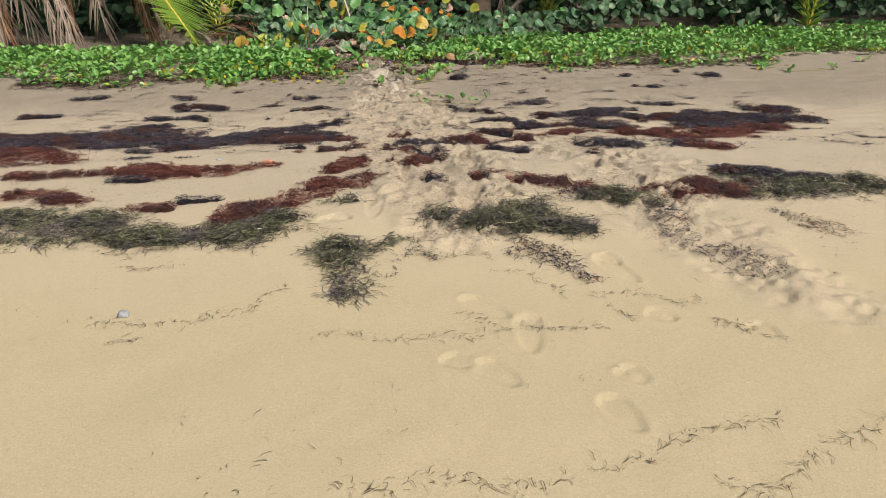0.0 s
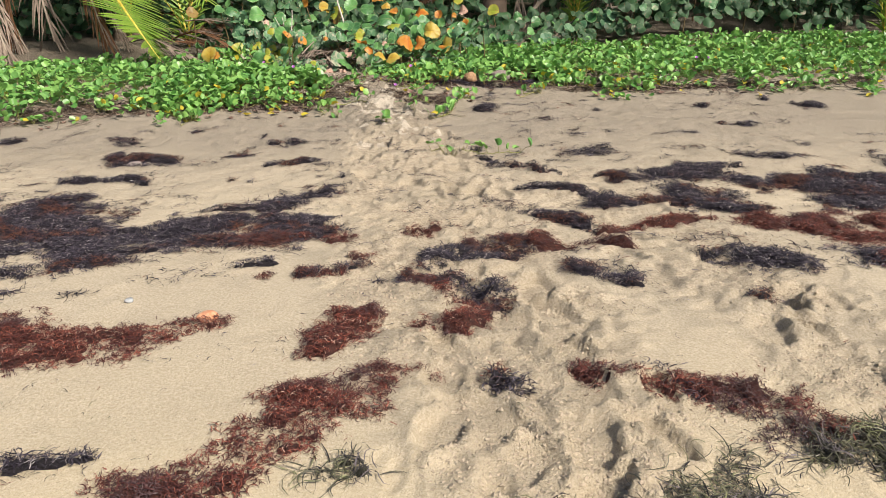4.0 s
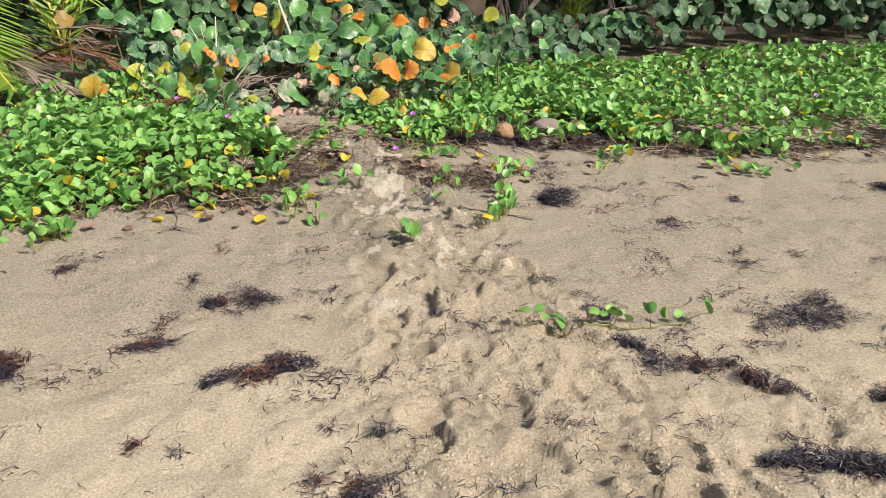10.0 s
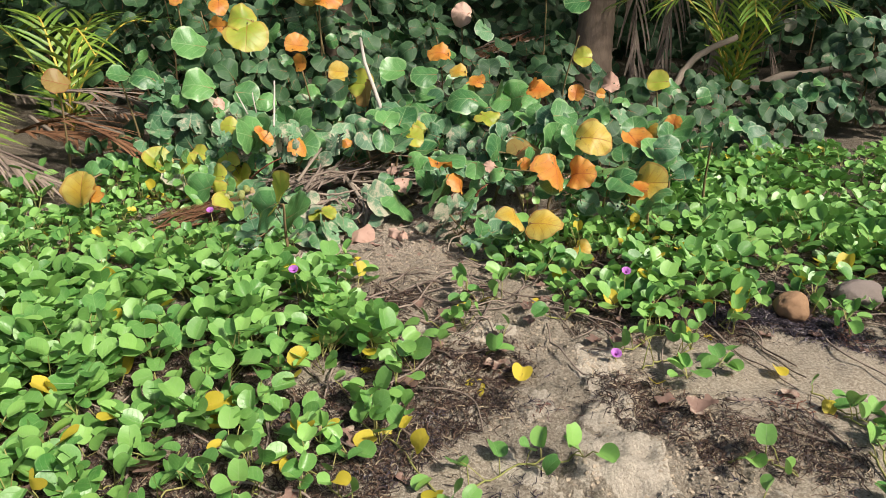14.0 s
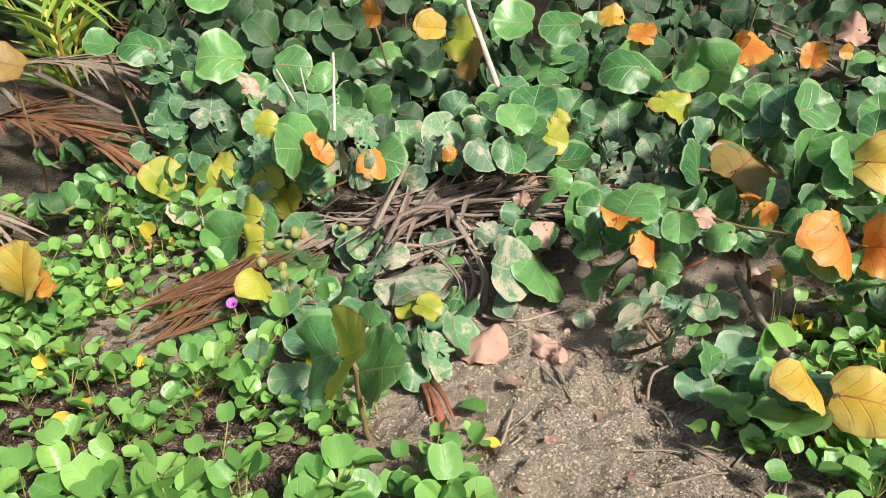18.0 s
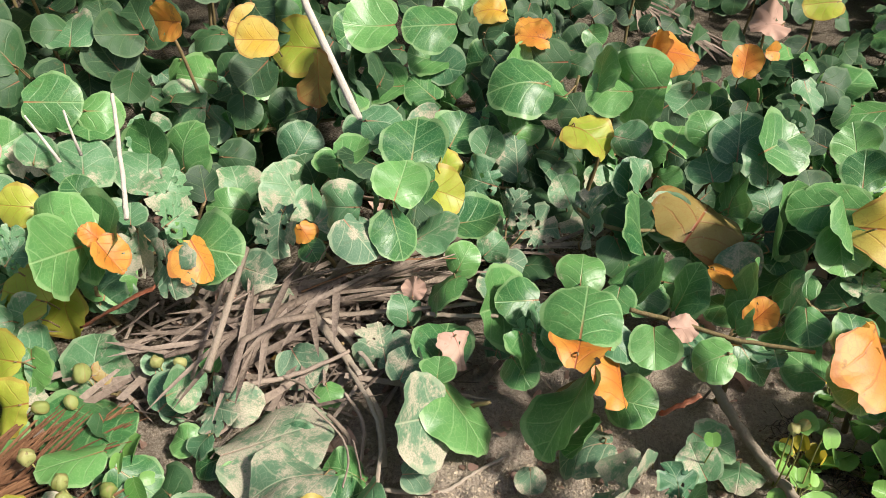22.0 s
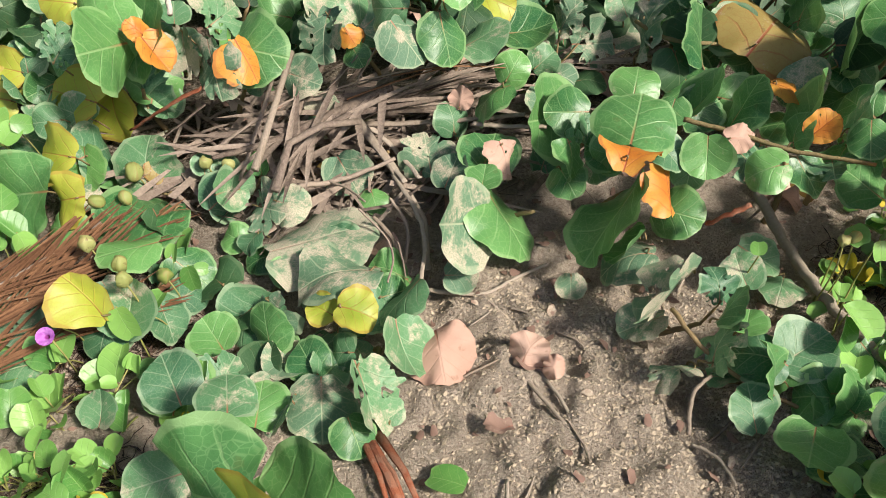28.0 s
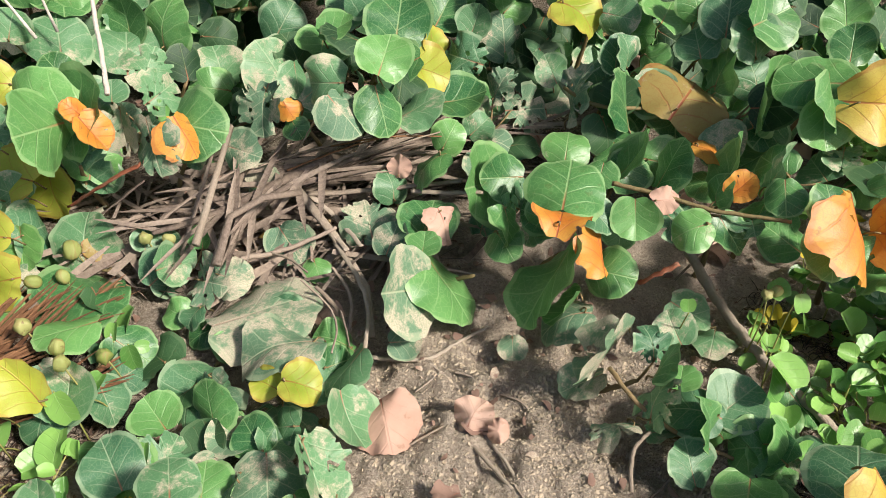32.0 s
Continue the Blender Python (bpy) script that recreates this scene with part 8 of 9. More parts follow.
leaf_at(B, "green", -3.181, 13.2, 0.281, 0.154, 15, -24, 84)
leaf_at(B, "green", -2.677, 13.2, 0.217, 0.234, 15, -40, 84)
leaf_at(B, "green", -2.78, 13.5, 0.44, 0.245, 15, -44, 84)
leaf_at(B, "green", -0.932, 13.2, 0.134, 0.23, -2, -33, 84)
leaf_at(B, "green", -0.626, 13.0, 0.166, 0.235, -58, -64, 83)
leaf_at(B, "green", -1.181, 13.5, 0.244, 0.199, 1, -43, 84)
leaf_at(B, "green", -1.402, 13.4, 0.284, 0.194, 3, -43, 84)
build_clusters(B)


stick([(-1.894, 12.701, -0.097), (-1.964, 12.617, -0.221), (-2.026, 12.469, -0.300)], (0.0073, 0.0055), DRY, "dry palm leaflet strip leaning over the heap", "palm_leaflet", flat=0.4)
stick([(-1.846, 12.687, -0.207), (-1.905, 12.571, -0.291), (-1.944, 12.402, -0.302)], (0.0098, 0.0074), DRY, "broad dry palm leaflet strip in the heap", "palm_leaflet", flat=0.4)
stick([(-2.092, 12.559, -0.262), (-1.963, 12.621, -0.215), (-1.861, 12.683, -0.200)], (0.0062, 0.0046), DRY, "dry palm leaflet strip in the heap", "palm_leaflet", flat=0.4)
stick([(-2.252, 12.656, -0.286), (-2.169, 12.640, -0.224), (-2.095, 12.644, -0.173)], (0.0062, 0.0046), DRY, "dry palm leaflet strip in the heap", "palm_leaflet", flat=0.4)
stick([(-2.330, 12.765, -0.311), (-2.204, 12.686, -0.196), (-2.098, 12.667, -0.137)], (0.0125, 0.0094), ROT, "brown folded palm leaflet in the heap", "palm_leaflet", flat=0.4)
stick([(-1.704, 12.641, -0.274), (-1.648, 12.579, -0.329), (-1.602, 12.412, -0.312)], (0.0100, 0.0075), GREY, "grey palm leaflet strip lying on the heap", "palm_leaflet", flat=0.4)
stick([(-1.672, 12.637, -0.282), (-1.610, 12.560, -0.316), (-1.564, 12.399, -0.294)], (0.0087, 0.0066), GREY, "grey palm leaflet strip lying on the heap", "palm_leaflet", flat=0.4)
stick([(-1.704, 12.639, -0.279), (-1.484, 12.596, -0.266), (-1.269, 12.495, -0.194)], (0.0101, 0.0076), GREY, "pale grey palm rib lying across the heap", "palm_stalk", flat=0.6)
stick([(-1.404, 12.511, -0.221), (-1.321, 12.467, -0.206), (-1.229, 12.424, -0.188)], (0.0084, 0.0063), GREY, "grey palm rib lying across the heap", "palm_stalk", flat=0.6)
stick([(-1.803, 12.692, -0.205), (-1.660, 12.701, -0.176), (-1.515, 12.632, -0.109)], (0.0038, 0.0028), DRY, "thin dry palm leaflet drawn over the heap", "palm_leaflet", flat=0.5)
stick([(-1.777, 12.691, -0.202), (-1.594, 12.725, -0.187), (-1.451, 12.591, -0.076)], (0.0038, 0.0028), DRY, "thin dry palm leaflet drawn over the heap", "palm_leaflet", flat=0.5)
stick([(-1.726, 12.675, -0.217), (-1.532, 12.703, -0.179), (-1.354, 12.613, -0.089)], (0.0038, 0.0028), RUST, "thin brown palm leaflet drawn over the heap", "palm_leaflet", flat=0.5)
stick([(-1.515, 12.732, -0.247), (-1.409, 12.582, -0.107), (-1.282, 12.643, -0.125)], (0.0038, 0.0028), GREY, "thin grey palm leaflet drawn over the heap", "palm_leaflet", flat=0.5)
stick([(-1.594, 12.725, -0.187), (-1.454, 12.588, -0.088), (-1.289, 12.626, -0.132)], (0.0038, 0.0028), RUST, "thin brown palm leaflet drawn over the heap", "palm_leaflet", flat=0.5)
stick([(-1.773, 12.695, -0.190), (-1.725, 12.703, -0.148), (-1.684, 12.696, -0.097)], (0.0038, 0.0028), DRY, "thin dry palm leaflet standing in the heap", "palm_leaflet", flat=0.5)
stick([(-1.693, 12.694, -0.175), (-1.652, 12.676, -0.095), (-1.611, 12.644, -0.003)], (0.0049, 0.0037), GREY, "thin grey palm leaflet standing in the heap", "palm_leaflet", flat=0.5)
stick([(-1.629, 12.471, -0.330), (-1.591, 12.270, -0.293), (-1.585, 12.172, -0.315), (-1.621, 12.034, -0.317)], (0.0068, 0.0051), GREY, "grey strip of bark hanging down to the sand", "bark_strip", flat=0.5)
stick([(-1.733, 12.263, -0.256), (-1.679, 12.213, -0.302), (-1.666, 12.137, -0.305), (-1.689, 12.037, -0.281)], (0.0032, 0.0024), DRY, "dark bent twig above the sand", "twig", flat=1)
stick([(-1.649, 12.191, -0.309), (-1.645, 12.135, -0.310), (-1.645, 12.070, -0.306)], (0.0027, 0.0020), DRY, "thin dark twig above the sand", "twig", flat=1)
stick([(-1.797, 12.425, -0.296), (-1.752, 12.381, -0.288), (-1.714, 12.308, -0.275)], (0.0035, 0.0026), GREY, "short bent twig beside the sandy leaves", "twig", flat=1)
stick([(-1.450, 11.856, -0.370), (-1.388, 11.821, -0.365), (-1.336, 11.774, -0.357)], (0.0041, 0.0031), GREY, "dark flattened stalk on trodden sand", "twig", flat=0.6)
stick([(-1.441, 11.881, -0.375), (-1.405, 11.856, -0.371), (-1.369, 11.825, -0.365)], (0.0031, 0.0023), GREY, "dark flattened stalk on trodden sand", "twig", flat=0.6)
stick([(-0.969, 12.011, -0.187), (-0.948, 11.982, -0.138), (-0.909, 11.973, -0.105)], (0.0100, 0.0075), ROT, "red-brown lump of rotten bark on sand", "bark_chunk", flat=0.5)
stick([(-1.122, 11.815, -0.223), (-1.100, 11.720, -0.228), (-1.013, 11.666, -0.294), (-0.907, 11.601, -0.327)], (0.0055, 0.0041), TWIG, "bare brown sea grape stem close over the sand", "bare_branch", flat=1)
stick([(-0.970, 12.225, -0.055), (-0.881, 12.158, -0.052), (-0.787, 12.074, -0.051), (-0.642, 11.983, -0.040)], (0.0061, 0.0046), TWIG, "bare brown sea grape stem between the leaves", "bare_branch", flat=1)
stick([(-0.886, 12.758, -0.100), (-0.845, 12.611, -0.079), (-0.703, 12.588, -0.089), (-0.594, 12.587, -0.059)], (0.0064, 0.0048), TWIG, "bare brown sea grape stem among dusty leaves", "bare_branch", flat=1)
seed_capsule(-2.301, 12.550, -0.298, 0.046)
seed_capsule(-2.306, 12.439, -0.291, 0.034)
seed_capsule(-2.356, 12.239, -0.250, 0.040)
seed_capsule(-2.245, 12.091, -0.184, 0.034)
seed_capsule(-2.232, 12.044, -0.184, 0.034)
seed_capsule(-2.174, 12.115, -0.258, 0.036)
seed_capsule(-2.109, 12.519, -0.267, 0.034)
seed_capsule(-2.375, 12.436, -0.291, 0.036)
seed_capsule(-2.050, 12.505, -0.268, 0.030)
seed_capsule(-0.736, 11.873, -0.143, 0.028)
seed_capsule(-0.715, 11.873, -0.137, 0.026)
shoot_leaf(-2.433, 12.017, -0.349, 0.087, 47, -23, -12)
shoot_leaf(-2.393, 12.002, -0.326, 0.067, 35, -9, -20)
shoot_leaf(-2.408, 11.904, -0.345, 0.078, 41, -19, -11)
shoot_leaf(-2.392, 11.916, -0.352, 0.068, 39, -26, -26)
shoot_leaf(-2.278, 11.957, -0.342, 0.089, 35, -16, -25)
shoot_leaf(-2.318, 11.945, -0.375, 0.080, 3, -11, 115)
shoot_leaf(-2.300, 11.853, -0.350, 0.081, 12, 15, 10)
shoot_leaf(-2.241, 11.804, -0.328, 0.059, 32, -18, -23)
shoot_leaf(-2.420, 11.834, -0.330, 0.073, 38, -5, 8)
shoot_leaf(-2.474, 11.872, -0.337, 0.087, 38, 19, 14)
shoot_leaf(-2.187, 12.040, -0.260, 0.061, 27, -8, -42)
shoot_leaf(-2.171, 12.220, -0.291, 0.047, 49, -23, -31)
shoot_leaf(-2.146, 12.268, -0.313, 0.085, 51, -32, -54)
shoot_leaf(-2.115, 12.195, -0.329, 0.036, -15, 43, -97)
shoot_leaf(-2.134, 12.153, -0.315, 0.062, -50, 25, 161)
shoot_leaf(-2.246, 11.988, -0.258, 0.077, -51, 28, 172)
shoot_leaf(-2.373, 12.026, -0.260, 0.056, 3, 17, 11)
shoot_leaf(-2.591, 12.407, -0.329, 0.085, 45, 6, 74)
shoot_leaf(-2.532, 12.332, -0.324, 0.082, -56, -22, -112)
shoot_leaf(-2.616, 12.500, -0.294, 0.093, 31, 19, 14)
shoot_leaf(-2.655, 12.726, -0.220, 0.083, 52, 2, -9)
shoot_leaf(-2.610, 12.670, -0.222, 0.071, 35, 23, -27)
shoot_leaf(-2.576, 12.688, -0.211, 0.058, -30, 52, -102)
shoot_leaf(-0.774, 11.713, -0.214, 0.091, -24, -10, -161)
shoot_leaf(-0.812, 11.693, -0.222, 0.085, -57, -36, -166)
shoot_leaf(-0.702, 11.883, -0.140, 0.052, -5, 39, 173)
shoot_leaf(-0.668, 11.838, -0.151, 0.046, -40, 1, 178)
shoot_leaf(-0.907, 11.902, -0.166, 0.038, 25, -15, -27)
shoot_leaf(-0.797, 11.642, -0.268, 0.068, -2, -12, -39)


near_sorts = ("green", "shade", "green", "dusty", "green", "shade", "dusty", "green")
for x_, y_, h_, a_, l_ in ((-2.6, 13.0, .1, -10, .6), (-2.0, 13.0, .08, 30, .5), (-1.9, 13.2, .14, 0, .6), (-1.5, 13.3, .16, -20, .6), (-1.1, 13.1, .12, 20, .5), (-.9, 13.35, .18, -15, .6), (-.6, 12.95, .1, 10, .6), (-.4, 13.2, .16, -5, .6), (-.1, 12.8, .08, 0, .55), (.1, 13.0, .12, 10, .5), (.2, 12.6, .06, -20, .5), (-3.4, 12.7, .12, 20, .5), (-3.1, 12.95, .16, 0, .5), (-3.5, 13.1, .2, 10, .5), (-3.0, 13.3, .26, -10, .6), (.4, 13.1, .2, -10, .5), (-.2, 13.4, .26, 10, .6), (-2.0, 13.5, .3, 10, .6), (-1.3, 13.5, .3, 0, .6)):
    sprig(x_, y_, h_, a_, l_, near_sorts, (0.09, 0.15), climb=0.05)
# mostly the shaded leaf copy, so the shrubs behind look dark
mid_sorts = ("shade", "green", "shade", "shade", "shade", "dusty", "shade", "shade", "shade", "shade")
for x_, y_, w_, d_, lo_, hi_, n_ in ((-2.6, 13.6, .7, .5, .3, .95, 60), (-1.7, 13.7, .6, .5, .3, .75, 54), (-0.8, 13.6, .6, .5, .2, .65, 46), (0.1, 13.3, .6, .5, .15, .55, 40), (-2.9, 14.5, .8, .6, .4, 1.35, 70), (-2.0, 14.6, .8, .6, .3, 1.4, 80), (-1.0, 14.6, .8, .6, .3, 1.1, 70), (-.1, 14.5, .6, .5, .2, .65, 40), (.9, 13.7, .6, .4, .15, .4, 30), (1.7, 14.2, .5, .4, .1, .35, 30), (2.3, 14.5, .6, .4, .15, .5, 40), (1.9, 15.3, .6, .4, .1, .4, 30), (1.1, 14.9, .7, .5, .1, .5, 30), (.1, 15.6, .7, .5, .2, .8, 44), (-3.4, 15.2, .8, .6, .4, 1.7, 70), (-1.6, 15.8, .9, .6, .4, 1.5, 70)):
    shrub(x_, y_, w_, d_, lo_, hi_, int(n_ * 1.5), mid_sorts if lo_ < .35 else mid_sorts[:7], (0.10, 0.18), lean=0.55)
# shaded copy repeated to hold the right-hand shrubs in painted shade
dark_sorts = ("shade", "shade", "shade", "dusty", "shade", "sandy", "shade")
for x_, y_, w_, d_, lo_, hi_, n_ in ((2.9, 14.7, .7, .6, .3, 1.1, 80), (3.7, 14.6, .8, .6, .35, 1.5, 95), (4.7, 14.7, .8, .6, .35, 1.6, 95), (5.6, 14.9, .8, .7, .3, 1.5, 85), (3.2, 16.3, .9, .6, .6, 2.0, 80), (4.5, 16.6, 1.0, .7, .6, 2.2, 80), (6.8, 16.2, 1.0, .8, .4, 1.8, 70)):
    shrub(x_, y_, w_, d_, lo_, hi_, int(n_ * 1.5), dark_sorts, (0.12, 0.19), lean=0.55, label="dense sea grape shrub with dull grey-green leaves, most darkened by painted shade")

# ---- sticks, roots and dry palm leaves ----
stick([(-0.685, 12.257, -0.342), (-0.694, 12.050, -0.355), (-0.704, 11.860, -0.332), (-0.701, 11.714, -0.307), (-0.665, 11.603, -0.318), (-0.620, 11.461, -0.318)], (0.014, 0.010), GREY, "grey curved root arching over the sand below the leaves", "root")
stick([(-1.704, 12.611, -0.248), (-1.624, 12.488, -0.319), (-1.567, 12.320, -0.371), (-1.581, 12.174, -0.402)], (0.014, 0.010), GREY, "weathered grey stick leaning on dry palm leaves", flat=0.6, curve=False)
stick([(-1.926, 12.345, -0.243), (-1.882, 12.468, -0.198), (-1.798, 12.508, -0.179), (-1.702, 12.540, -0.198)], (0.012, 0.011), DRY, "dry palm stalk with sand on it", flat=0.7, curve=False)
stick([(-1.972, 12.385, -0.200), (-1.925, 12.520, -0.157), (-1.857, 12.742, -0.097)], (0.010, 0.008), GREY, "thin grey stick standing in dry palm leaves", curve=False)
stick([(-1.890, 12.402, -0.281), (-1.765, 12.433, -0.300), (-1.619, 12.469, -0.278)], (0.008, 0.005), DRY, "thin dry palm leaf strip")
stick([(-1.591, 12.100, -0.396), (-1.467, 12.068, -0.394), (-1.373, 12.101, -0.391), (-1.288, 12.128, -0.384)], (0.006, 0.004), GREY, "thin forked twig on sand", "twig")
stick([(-1.467, 12.068, -0.394), (-1.423, 11.995, -0.397)], (0.004, 0.002), GREY, "thin twig end on sand", "twig")
stick([(-1.151, 11.590, -0.337), (-1.125, 11.654, -0.297), (-1.073, 11.687, -0.292)], (0.005, 0.004), GREY, "thin curved twig standing in sand", "twig")
stick([(-1.667, 12.176, -0.405), (-1.656, 12.226, -0.342), (-1.700, 12.261, -0.283)], (0.007, 0.005), DRY, "curled brown root above the sand", "root")
stick([(-1.635, 12.200, -0.404), (-1.614, 12.279, -0.353), (-1.650, 12.341, -0.300)], (0.006, 0.004), DRY, "thin brown root above the sand", "root")
for a_, b_, r_ in ((0, 0, .014), (16, 6, .010), (-13, 9, .008), (5, -12, .006), (-4, 20, .007)):
    stick([(-1.781, 11.706, -0.336), (-1.738, 11.590, -0.317), (-1.710, 11.450, -0.304)], (r_, r_ * .8), ROT, "rotten red-brown palm stalk with split fibres", flat=0.45, curve=False) if a_ == 0 else stick([Vector((-1.772, 11.685, -0.334)) + Vector((a_ * .0012, b_ * .001, .002)), Vector((-1.738, 11.590, -0.317)) + Vector((a_ * .0016, 0, .004)), Vector((-1.716, 11.480, -0.310)) + Vector((a_ * .002, b_ * .001, .004))], (r_, r_ * .4), ROT, "split fibre strip of the rotten palm stalk", flat=0.4, curve=False)
stick([(-1.453, 11.862, -0.375), (-1.416, 11.753, -0.356), (-1.380, 11.655, -0.343)], (0.006, 0.004), GREY, "short grey twig pressed into sand", "twig")
stick([(-1.415, 11.860, -0.373), (-1.379, 11.751, -0.355), (-1.362, 11.671, -0.348)], (0.005, 0.004), GREY, "short grey twig pressed into sand", "twig")
stick([(-1.612, 11.293, -0.302), (-1.562, 11.412, -0.306), (-1.526, 11.545, -0.318)], (0.005, 0.004), GREY, "pale twig lying on sand", "twig")
stick([(-1.154, 11.569, -0.336), (-1.124, 11.524, -0.320), (-1.116, 11.463, -0.315)], (0.004, 0.003), GREY, "thin root end in sand", "root")
stick([(-1.64, 13.85, 0.45), (-1.60, 13.5, 0.33), (-1.449, 13.112, -0.017)], (0.011, 0.014), BONE, "bleached white stick slanting out of the sea grape", curve=False)
stick([(-2.134, 12.703, 0.054), (-2.146, 12.855, 0.153), (-2.151, 12.967, 0.283)], (0.007, 0.005), BONE, "thin pale dead stem standing in leaves")
stick([(-2.351, 13.061, 0.053), (-2.420, 13.107, 0.183)], (0.005, 0.003), BONE, "thin pale dead twig", "twig")
stick([(-2.300, 13.094, 0.053), (-2.322, 13.123, 0.183)], (0.005, 0.003), BONE, "thin pale dead twig", "twig")
stick([(2.0, 15.6, -.35), (2.4, 15.5, -.1), (2.85, 15.4, 0.0), (3.2, 15.35, .12)], (0.05, 0.035), GREY, "fallen grey branch propped in shade under shrubs", "fallen_branch")
stick([(1.2, 15.2, -.30), (1.5, 15.4, .1), (2.0, 15.6, .3)], (0.035, 0.03), GREY, "bent grey branch in the shade", "fallen_branch")
stick([(-3.390, 13.162, -0.347), (-3.216, 13.358, -0.298), (-3.018, 13.587, -0.259)], (0.035, 0.028), DRY, "broad brown palm stalk on dry leaves", "palm_stalk", flat=0.4)
stick([(-4.115, 14.298, -0.150), (-3.633, 13.961, -0.220), (-3.211, 13.679, -0.279)], (0.020, 0.014), GREY, "long grey palm rib fallen among dry leaves", "palm_stalk", flat=0.6)
stick([(-4.147, 13.981, -0.149), (-3.605, 13.406, -0.248), (-3.130, 13.041, -0.318)], (0.016, 0.012), GREY, "pale grey stick fallen among dry leaves")
stick([(-0.365, 9.444, -0.291), (-0.201, 9.340, -0.293), (0.023, 9.233, -0.295)], (0.016, 0.006), GREY, "dry grey palm rib lying on sand", "palm_stalk", flat=0.5)
stick([(-0.391, 10.030, -0.275), (-0.257, 9.964, -0.279), (-0.140, 9.873, -0.281)], (0.008, 0.004), DRY, "thin dry stalk on dark weed")
stick([(-0.353, 10.114, -0.274), (-0.155, 10.057, -0.275), (-0.090, 9.838, -0.283)], (0.006, 0.003), DRY, "thin dry stalk on dark weed")
for q in range(16):
    x_, y_ = rnd.uniform(-1.8, -0.85), rnd.uniform(11.3, 12.2)
    a_, l_ = rnd.uniform(0, 6.28), rnd.uniform(0.05, 0.16)
    g_ = gz(x_, y_) + 0.004
    stick([(x_, y_, g_), (x_ + l_ * .5 * math.cos(a_) + .01, y_ + l_ * .5 * math.sin(a_), gz(x_ + l_ * .5 * math.cos(a_), y_ + l_ * .5 * math.sin(a_)) + .008), (x_ + l_ * math.cos(a_), y_ + l_ * math.sin(a_), gz(x_ + l_ * math.cos(a_), y_ + l_ * math.sin(a_)) + .004)], (0.0035, 0.002), GREY, "small dry twig on trodden sand", "twig", sides=5)

litter = Soup()
for q in range(400):
    x_, y_ = rnd.gauss(-1.72, .32), rnd.gauss(12.68, .15)
    a_, l_, w_ = rnd.gauss(0.45, 0.75), rnd.uniform(.12, .42), rnd.uniform(.003, .011)
    z_ = gz(x_, y_) + rnd.uniform(0.01, 0.075)
    d_, n_ = Vector((math.cos(a_), math.sin(a_), rnd.gauss(0, .12))) * l_, Vector((-math.sin(a_), math.cos(a_), rnd.gauss(0, .5))) * w_
    o_ = Vector((x_, y_, z_)) - d_ / 2
    litter.add([o_ - n_, o_ + n_, o_ + d_ * .5 + n_ + Vector((0, 0, .006)), o_ + d_, o_ + d_ * .5 - n_ + Vector((0, 0, .006))], [(0, 1, 2, 4), (4, 2, 3)])
tagged(new("palm_litter", litter.mesh("palm_litter", DRY)), "heap of dry brown palm leaf strips under the sea grape", "palm litter", kind="stuff")
flakes = Soup()
for q in range(2200):
    x_, y_ = rnd.uniform(-3.2, 0.6), rnd.uniform(11.2, 13.6)
    if y_ < 12.0 and rnd.random() < 0.55:
        continue
    s_, a_ = rnd.uniform(.004, .018), rnd.uniform(0, 6.28)
    u_, v_ = Vector((math.cos(a_), math.sin(a_), rnd.gauss(0, .25))) * s_, Vector((-math.sin(a_), math.cos(a_), rnd.gauss(0, .25))) * s_ * .55
    o_ = Vector((x_, y_, gz(x_, y_) + 0.006))
    ring_ = [o_ + (u_ * math.cos(k_) + v_ * math.sin(k_)) * rnd.uniform(.6, 1.25) + Vector((0, 0, rnd.uniform(-.002, .006))) for k_ in (0, .9, 1.8, 2.7, 3.6, 4.5, 5.4)]
    flakes.add(ring_ + [o_ + Vector((0, 0, .003))], [(k_, (k_ + 1) % 7, 7) for k_ in range(7)])
tagged(new("leaf_litter", flakes.mesh("leaf_litter", VINE_BROWN)), "brown leaf crumbs scattered on the sand under the shrubs", "leaf litter", kind="stuff")
for q in range(46):
    x_, y_ = rnd.uniform(-3.0, .6), rnd.uniform(12.25, 13.8)
    ob_ = new("fallen_leaf", rnd.choice(LEAF_MESH["dead"] + LEAF_MESH["ochre"][:1]))
    ob_.location, ob_.rotation_euler, ob_.scale = (x_, y_, gz(x_, y_) + .02), (rnd.gauss(0, .25), rnd.gauss(0, .25), rnd.uniform(0, 6.28)), (rnd.uniform(.11, .17),) * 3
    tagged(ob_, "dried brown sea grape leaf fallen under the shrub", "leaf", "fallen leaves")

dry_text = "dead grey-brown palm frond collapsed over the sand with folded leaflets"
frond((-1.943, 12.424, -0.299), [(-1.943, 12.424, -0.299), (-1.794, 12.574, -0.238), (-1.562, 12.707, -0.237), (-1.259, 12.858, -0.257)], 0.30, 20, (DRY, DRY), dry_text, "dry_palm_frond", 30, 0.04, 0.02, ragged=0.4, rib=(0.018, 0.008))
frond((-1.720, 12.728, -0.298), [(-1.788, 12.599, -0.276), (-1.513, 12.746, -0.257), (-1.113, 12.830, -0.256), (-0.774, 12.762, -0.237)], 0.34, 22, (DRY, DRY), dry_text, "dry_palm_frond", 22, 0.04, 0.018, ragged=0.45, rib=(0.016, 0.007))
frond((-1.614, 12.823, -0.298), [(-1.600, 12.719, -0.216), (-1.772, 12.636, -0.236), (-1.942, 12.567, -0.256), (-2.090, 12.524, -0.258)], 0.32, 18, (DRY, DRY), dry_text, "dry_palm_frond", 40, 0.06, 0.02, ragged=0.4, rib=(0.018, 0.008))
